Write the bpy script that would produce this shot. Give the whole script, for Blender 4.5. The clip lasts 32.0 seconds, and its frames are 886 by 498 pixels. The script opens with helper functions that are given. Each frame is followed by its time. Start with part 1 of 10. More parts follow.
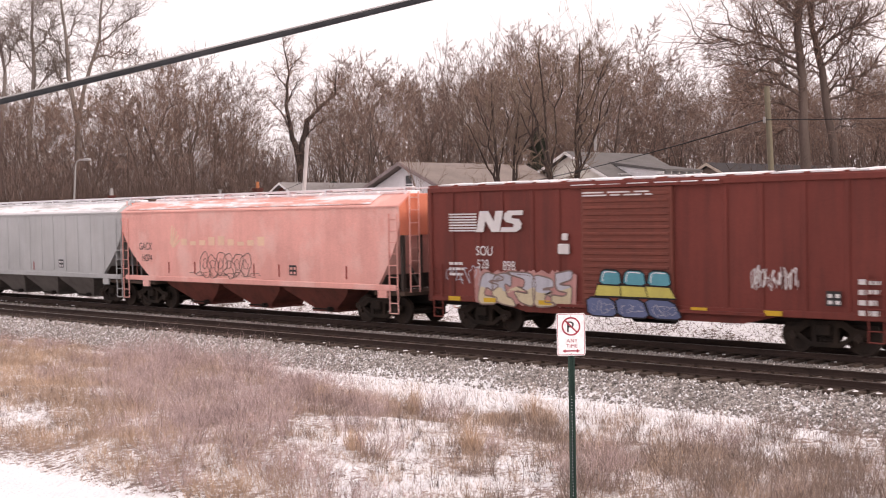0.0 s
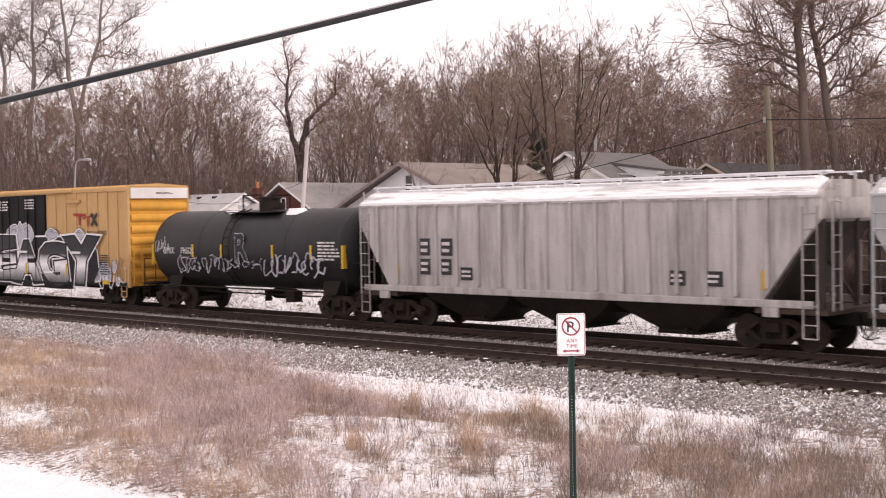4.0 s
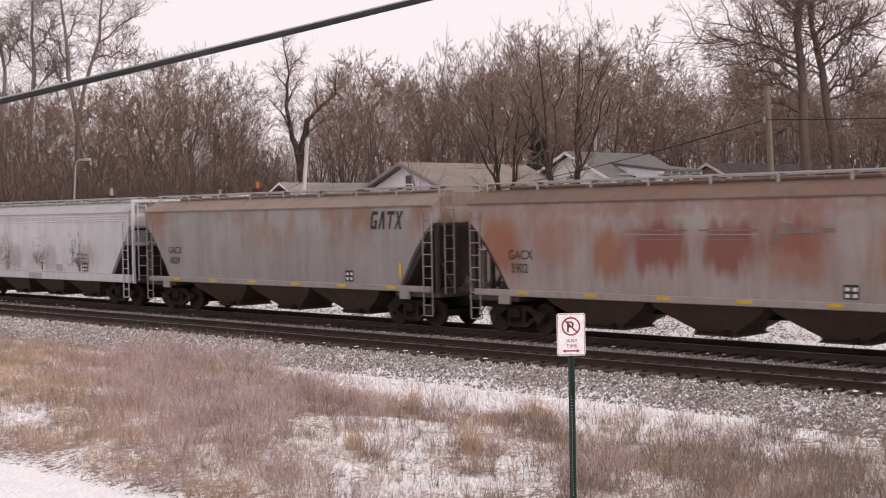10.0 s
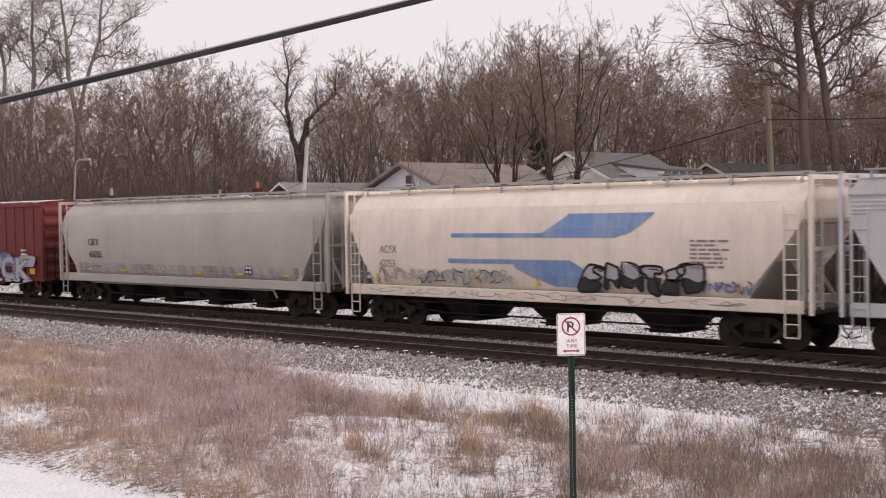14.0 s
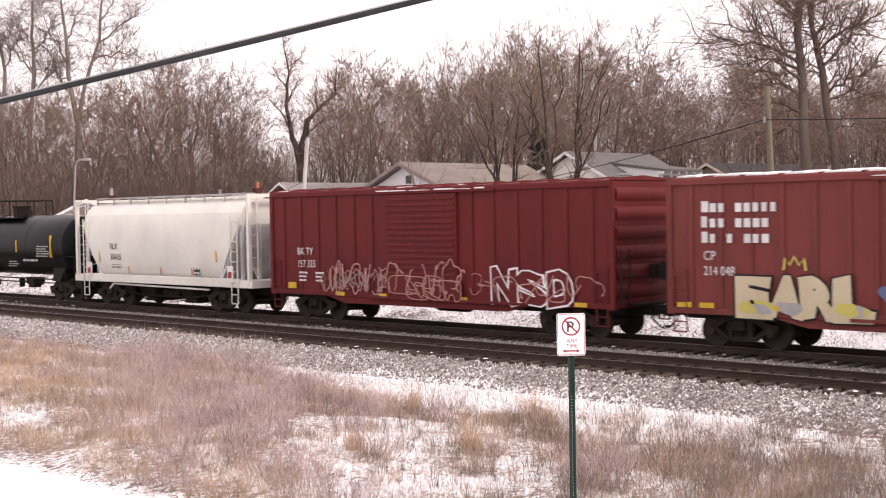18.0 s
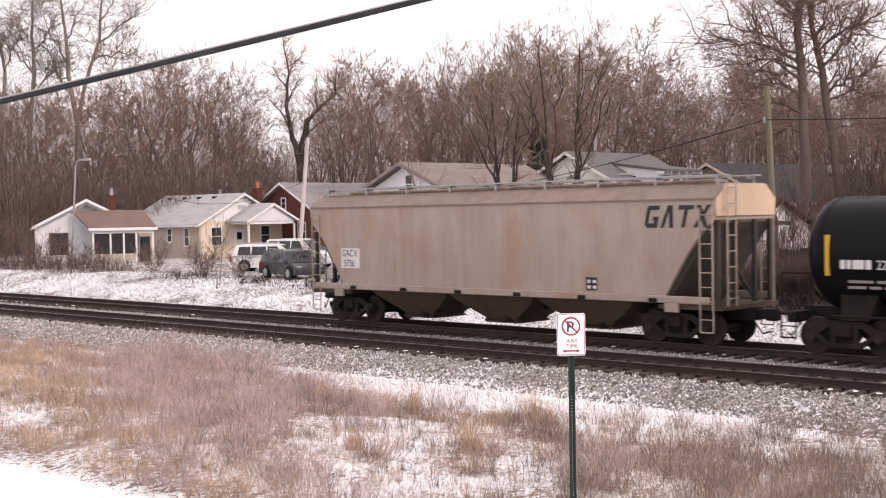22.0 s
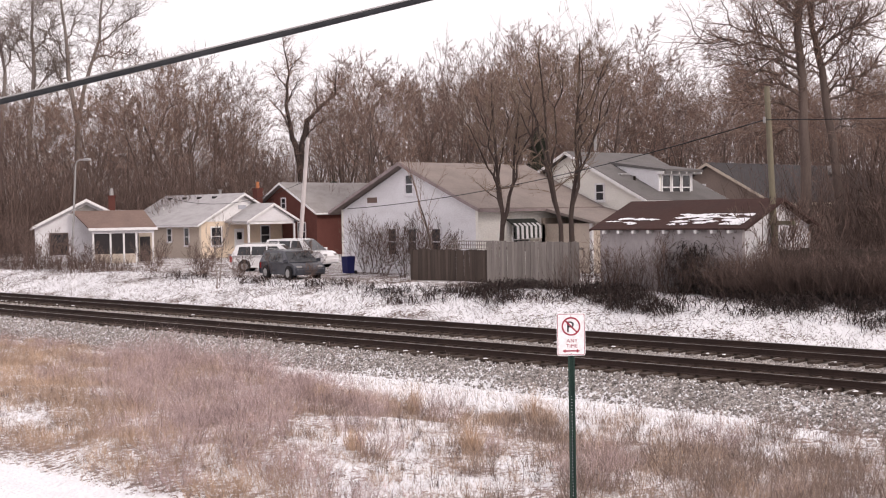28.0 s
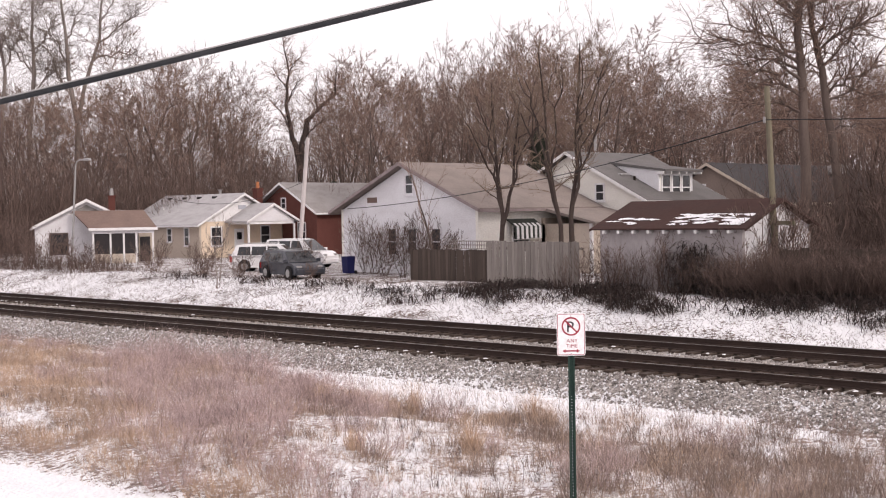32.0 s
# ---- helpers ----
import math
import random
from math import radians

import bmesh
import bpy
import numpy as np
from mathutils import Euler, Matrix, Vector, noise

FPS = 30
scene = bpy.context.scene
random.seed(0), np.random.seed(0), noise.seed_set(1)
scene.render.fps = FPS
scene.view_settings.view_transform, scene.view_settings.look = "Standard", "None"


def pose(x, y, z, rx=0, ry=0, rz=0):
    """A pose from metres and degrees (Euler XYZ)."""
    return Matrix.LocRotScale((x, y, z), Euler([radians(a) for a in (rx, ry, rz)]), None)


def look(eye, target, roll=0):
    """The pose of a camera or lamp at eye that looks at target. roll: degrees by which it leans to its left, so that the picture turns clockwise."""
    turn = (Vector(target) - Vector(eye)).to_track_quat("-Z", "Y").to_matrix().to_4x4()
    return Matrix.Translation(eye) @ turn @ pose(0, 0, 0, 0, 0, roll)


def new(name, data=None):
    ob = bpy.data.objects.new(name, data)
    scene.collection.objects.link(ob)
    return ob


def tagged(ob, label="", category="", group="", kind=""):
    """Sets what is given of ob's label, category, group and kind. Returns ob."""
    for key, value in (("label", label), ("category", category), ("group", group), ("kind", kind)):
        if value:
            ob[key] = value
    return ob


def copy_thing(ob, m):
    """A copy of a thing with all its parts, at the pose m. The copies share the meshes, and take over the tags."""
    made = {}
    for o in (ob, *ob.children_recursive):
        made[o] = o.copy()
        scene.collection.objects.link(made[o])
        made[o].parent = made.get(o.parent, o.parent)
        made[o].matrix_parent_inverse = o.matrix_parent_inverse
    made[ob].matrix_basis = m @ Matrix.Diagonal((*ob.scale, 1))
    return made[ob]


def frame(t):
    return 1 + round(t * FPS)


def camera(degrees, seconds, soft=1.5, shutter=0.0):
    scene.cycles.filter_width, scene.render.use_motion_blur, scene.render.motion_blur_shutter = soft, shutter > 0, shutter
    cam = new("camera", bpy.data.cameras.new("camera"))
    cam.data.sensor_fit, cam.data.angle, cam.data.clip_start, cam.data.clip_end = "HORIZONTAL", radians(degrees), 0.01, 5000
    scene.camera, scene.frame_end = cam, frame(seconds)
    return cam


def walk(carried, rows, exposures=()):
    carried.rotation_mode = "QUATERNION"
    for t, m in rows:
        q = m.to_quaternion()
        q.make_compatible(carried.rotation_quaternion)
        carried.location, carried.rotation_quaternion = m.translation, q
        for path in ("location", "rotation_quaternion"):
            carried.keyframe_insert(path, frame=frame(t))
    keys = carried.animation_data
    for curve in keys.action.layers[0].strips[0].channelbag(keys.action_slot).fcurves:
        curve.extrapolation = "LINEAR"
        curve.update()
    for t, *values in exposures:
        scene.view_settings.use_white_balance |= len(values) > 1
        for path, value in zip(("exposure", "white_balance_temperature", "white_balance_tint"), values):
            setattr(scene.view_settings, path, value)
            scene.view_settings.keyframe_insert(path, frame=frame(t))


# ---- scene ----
# World: x runs along the railway, y away from the viewer across it, z up; z = 0 is the top of the rails.
EYE = Vector((0.0, 0.0, 3.677))
AIM = Vector((-0.70172, 0.71193, -0.02743))
cam = camera(38.17, 32.0, soft=1.1, shutter=0.2)
CAM_POSE = look(EYE, EYE + AIM * 40.0, roll=-0.99)
EXPOSURES = ((0.0, 0.34, 7050, 20), (1.0, 0.12, 7050, 21), (2.0, 0.18, 7050, 20), (3.0, 0.26, 7000, 18), (5.0, 0.36, 7000, 20), (7.0, 0.34, 7000, 20), (8.0, -0.02, 7000, 20), (10.0, 0.02, 6850, 18), (12.0, 0.02, 6800, 17),
             (13.0, -0.10, 6750, 17), (14.0, -0.12, 6750, 17), (15.5, 0.2, 6850, 17), (17.0, 0.55, 6950, 18), (18.0, 0.53, 6950, 18), (19.5, 0.37, 6950, 18), (20.5, 0.36, 6900, 17), (21.2, 0.50, 6850, 16), (22.5, 0.32, 6850, 17), (24.5, 0.26, 6750, 16), (32.0, 0.26, 6750, 16))
walk(cam, ((0.0, CAM_POSE), (32.0, CAM_POSE)), EXPOSURES)

# Overcast winter daylight with a weak, hazy sun from along the line.
SUN_DIR = Vector((0.83, 0.10, 0.55)).normalized()
world = bpy.data.worlds.new("overcast_sky")
scene.world = world
world.use_nodes = True
wn, wl = world.node_tree.nodes, world.node_tree.links
sky = wn.new("ShaderNodeTexSky")
sky.sky_type, sky.sun_disc = "NISHITA", False
sky.sun_elevation = math.asin(SUN_DIR.z)
sky.sun_rotation = math.atan2(SUN_DIR.x, SUN_DIR.y)
sky.air_density, sky.dust_density = 1.0, 6.0
haze = wn.new("ShaderNodeMix")
haze.data_type = "RGBA"
haze.inputs[0].default_value = 0.93
haze.inputs[7].default_value = (9.6, 9.3, 9.6, 1)
wl.new(sky.outputs[0], haze.inputs[6])
wl.new(haze.outputs[2], wn["Background"].inputs[0])
wn["Background"].inputs[1].default_value = 0.1
sun_data = bpy.data.lights.new("sun", "SUN")
sun_data.energy, sun_data.angle, sun_data.color = 1.3, radians(14), (1.0, 0.95, 0.88)
sun = new("sun", sun_data)
sun.matrix_world = look(SUN_DIR * 200, (0, 0, 0))

TRACK_FAR, TRACK_NEAR = 30.37, 26.03


# ---------------------------------------------------------------- materials
def shader(name, rough, metal=0.0, spec=0.4):
    m = bpy.data.materials.new(name)
    m.use_nodes = True
    n, l = m.node_tree.nodes, m.node_tree.links
    b = n["Principled BSDF"]
    b.inputs["Roughness"].default_value = rough
    b.inputs["Metallic"].default_value = metal
    b.inputs["Specular IOR Level"].default_value = spec
    return m, n, l, b


def noise_node(n, l, vec, scale, detail=4.0, rough=0.6):
    t = n.new("ShaderNodeTexNoise")
    t.inputs["Scale"].default_value = scale
    t.inputs["Detail"].default_value = detail
    t.inputs["Roughness"].default_value = rough
    l.new(vec, t.inputs["Vector"])
    return t.outputs["Fac"]


def ramp_node(n, l, fac, a, b, ca=(0, 0, 0, 1), cb=(1, 1, 1, 1)):
    r = n.new("ShaderNodeValToRGB")
    r.color_ramp.elements[0].position, r.color_ramp.elements[1].position = a, b
    r.color_ramp.elements[0].color, r.color_ramp.elements[1].color = ca, cb
    l.new(fac, r.inputs[0])
    return r.outputs[0]


def mix_node(n, l, fac, a, b, mode="MIX"):
    x = n.new("ShaderNodeMix")
    x.data_type, x.blend_type = "RGBA", mode
    for value, socket in ((fac, x.inputs[0]), (a, x.inputs[6]), (b, x.inputs[7])):
        if isinstance(value, bpy.types.NodeSocket):
            l.new(value, socket)
        elif isinstance(value, (int, float)):
            socket.default_value = value
        else:
            socket.default_value = (*value[:3], 1)
    return x.outputs[2]


def coords(n, l, stretch=(1, 1, 1), offset_by_object=False):
    tc = n.new("ShaderNodeTexCoord")
    mp = n.new("ShaderNodeMapping")
    mp.inputs["Scale"].default_value = stretch
    l.new(tc.outputs["Object"], mp.inputs["Vector"])
    if offset_by_object:
        oi = n.new("ShaderNodeObjectInfo")
        mul = n.new("ShaderNodeMath")
        mul.operation = "MULTIPLY"
        mul.inputs[1].default_value = 37.0
        l.new(oi.outputs["Random"], mul.inputs[0])
        l.new(mul.outputs[0], mp.inputs["Location"])
    return mp.outputs[0]


def bump_to(n, l, b, height, strength, dist=0.02):
    u = n.new("ShaderNodeBump")
    u.inputs["Strength"].default_value, u.inputs["Distance"].default_value = strength, dist
    l.new(height, u.inputs["Height"])
    l.new(u.outputs[0], b.inputs["Normal"])


def mat(name, col, rough=0.8, metal=0.0, dirt=None, amount=0.5, big=0.6, fine=14.0, stretch=(1, 1, 1),
        bump=0.15, spec=0.2, edge=(0.42, 0.68), vary=0.0, island=None):
    """A surface with a base colour, blotches of a second colour at a large scale and grain at a small one."""
    m, n, l, b = shader(name, rough, metal, spec)
    vec = coords(n, l, stretch, vary > 0)
    grain = noise_node(n, l, vec, fine, 5.0)
    dirt = dirt or tuple(c * 0.55 for c in col)
    blot = ramp_node(n, l, noise_node(n, l, vec, big, 6.0, 0.65), *edge)
    fac = n.new("ShaderNodeMath")
    fac.operation = "MULTIPLY"
    fac.inputs[1].default_value = amount
    l.new(blot, fac.inputs[0])
    c = mix_node(n, l, fac.outputs[0], col, dirt)
    shade = ramp_node(n, l, grain, 0.25, 0.75, (0.82, 0.82, 0.82, 1), (1.12, 1.12, 1.12, 1))
    c = mix_node(n, l, 1.0, c, shade, "MULTIPLY")
    if vary > 0:
        oi = n.new("ShaderNodeObjectInfo")
        v = ramp_node(n, l, oi.outputs["Random"], 0.0, 1.0, (1 - vary,) * 3 + (1,), (1 + vary,) * 3 + (1,))
        c = mix_node(n, l, 1.0, c, v, "MULTIPLY")
    if island:
        geo = n.new("ShaderNodeNewGeometry")
        c = mix_node(n, l, 1.0, c, ramp_node(n, l, geo.outputs["Random Per Island"], 0.0, 1.0, (*island[0], 1), (*island[1], 1)), "MULTIPLY")
    l.new(c, b.inputs["Base Color"])
    bump_to(n, l, b, grain, bump)
    return m


def paint(name, col, grime=(0.10, 0.075, 0.06), amount=0.45, rust=None, rust_amount=0.0, rust_edge=(0.5, 0.62), rough=0.66, spec=0.22, rust_from=None, stains=()):
    """Weathered rail-car paint: rain streaks down the sheets, road grime, and rust where given."""
    m, n, l, b = shader(name, rough, 0.0, spec)
    vec = coords(n, l, (1, 1, 1), True)
    run = coords(n, l, (1.6, 1.6, 0.16), True)
    streak = ramp_node(n, l, noise_node(n, l, run, 1.6, 7.0, 0.7), 0.44, 0.78)
    fac = n.new("ShaderNodeMath")
    fac.operation = "MULTIPLY"
    fac.inputs[1].default_value = amount
    l.new(streak, fac.inputs[0])
    c = mix_node(n, l, fac.outputs[0], col, grime)
    soft = ramp_node(n, l, noise_node(n, l, vec, 0.45, 3.0), 0.3, 0.75, (0.86, 0.86, 0.86, 1), (1.08, 1.08, 1.08, 1))
    c = mix_node(n, l, 1.0, c, soft, "MULTIPLY")
    if rust:
        rf = ramp_node(n, l, noise_node(n, l, coords(n, l, (0.9, 0.9, 0.55), True), 0.75, 6.0, 0.6), *rust_edge)
        f2 = n.new("ShaderNodeMath")
        f2.operation = "MULTIPLY"
        f2.inputs[1].default_value = rust_amount
        l.new(rf, f2.inputs[0])
        share = f2.outputs[0]
        if rust_from:
            # the rust starts under the roof hatches and thins out downward
            sep = n.new("ShaderNodeSeparateXYZ")
            l.new(n.new("ShaderNodeTexCoord").outputs["Object"], sep.inputs[0])
            level = n.new("ShaderNodeMapRange")
            level.inputs["From Min"].default_value, level.inputs["From Max"].default_value = rust_from
            level.inputs["To Min"].default_value = 0.12
            l.new(sep.outputs["Z"], level.inputs["Value"])
            f3 = n.new("ShaderNodeMath")
            f3.operation = "MULTIPLY"
            l.new(level.outputs[0], f3.inputs[0])
            l.new(share, f3.inputs[1])
            share = f3.outputs[0]
        c = mix_node(n, l, share, c, rust)
    if stains:
        # soft-edged stains round given places on the side sheets, drawn out downward
        tc = n.new("ShaderNodeTexCoord").outputs["Object"]
        wob = n.new("ShaderNodeTexNoise")
        wob.inputs["Scale"].default_value, wob.inputs["Detail"].default_value = 1.5, 6.0
        l.new(coords(n, l, (1.8, 1.8, 0.35)), wob.inputs["Vector"])
        moved = n.new("ShaderNodeVectorMath")
        moved.operation = "MULTIPLY_ADD"
        moved.inputs[1].default_value = (1.1, 0.0, 1.3)
        l.new(wob.outputs["Color"], moved.inputs[0])
        l.new(tc, moved.inputs[2])
        for colour, places in stains:
            total = None
            for x, z, wide, high, strength in places:
                off = n.new("ShaderNodeVectorMath")
                off.operation = "SUBTRACT"
                off.inputs[1].default_value = (x + 0.55, 0.0, z + 0.65)
                l.new(moved.outputs[0], off.inputs[0])
                scaled = n.new("ShaderNodeVectorMath")
                scaled.operation = "MULTIPLY"
                scaled.inputs[1].default_value = (1 / wide, 0.0, 1 / high)
                l.new(off.outputs[0], scaled.inputs[0])
                far = n.new("ShaderNodeVectorMath")
                far.operation = "LENGTH"
                l.new(scaled.outputs[0], far.inputs[0])
                soft_edge = n.new("ShaderNodeMapRange")
                soft_edge.interpolation_type = "SMOOTHSTEP"
                soft_edge.inputs["From Min"].default_value, soft_edge.inputs["From Max"].default_value = 1.35, 0.55
                soft_edge.inputs["To Max"].default_value = strength
                l.new(far.outputs["Value"], soft_edge.inputs["Value"])
                if total is None:
                    total = soft_edge.outputs[0]
                else:
                    top = n.new("ShaderNodeMath")
                    top.operation = "MAXIMUM"
                    l.new(total, top.inputs[0])
                    l.new(soft_edge.outputs[0], top.inputs[1])
                    total = top.outputs[0]
            c = mix_node(n, l, total, c, colour)
    grain = noise_node(n, l, vec, 22.0, 4.0)
    c = mix_node(n, l, 1.0, c, ramp_node(n, l, grain, 0.3, 0.7, (0.9, 0.9, 0.9, 1), (1.06, 1.06, 1.06, 1)), "MULTIPLY")
    l.new(c, b.inputs["Base Color"])
    bump_to(n, l, b, noise_node(n, l, vec, 1.3, 2.0), 0.12, 0.05)
    return m


def fade_paint(name):
    """Sprayed silver letters that fade to black at head and foot."""
    m, n, l, b = shader(name, 0.6)
    vec = coords(n, l)
    sep = n.new("ShaderNodeSeparateXYZ")
    l.new(vec, sep.inputs[0])
    wob = n.new("ShaderNodeMath")
    wob.operation = "MULTIPLY_ADD"
    wob.inputs[1].default_value = 0.35
    l.new(noise_node(n, l, vec, 1.8, 4.0), wob.inputs[0])
    l.new(sep.outputs["Z"], wob.inputs[2])
    r = n.new("ShaderNodeMapRange")
    r.inputs["From Min"].default_value, r.inputs["From Max"].default_value = 0.8, 3.2
    l.new(wob.outputs[0], r.inputs["Value"])
    ramp = n.new("ShaderNodeValToRGB")
    ramp.color_ramp.elements[0].position, ramp.color_ramp.elements[0].color = 0.10, (0.014, 0.014, 0.018, 1)
    ramp.color_ramp.elements[1].position, ramp.color_ramp.elements[1].color = 0.80, (0.012, 0.012, 0.015, 1)
    for at, c in ((0.30, 0.42), (0.44, 0.86), (0.54, 0.62), (0.64, 0.03)):
        e = ramp.color_ramp.elements.new(at)
        e.color = (c, c * 0.98, c * 1.01, 1)
    l.new(r.outputs[0], ramp.inputs[0])
    l.new(ramp.outputs[0], b.inputs["Base Color"])
    return m


def glass(name):
    m, n, l, b = shader(name, 0.08, 0.0, 0.5)
    vec = coords(n, l)
    c = ramp_node(n, l, noise_node(n, l, vec, 1.2), 0.35, 0.7, (0.012, 0.013, 0.016, 1), (0.05, 0.05, 0.055, 1))
    l.new(c, b.inputs["Base Color"])
    return m


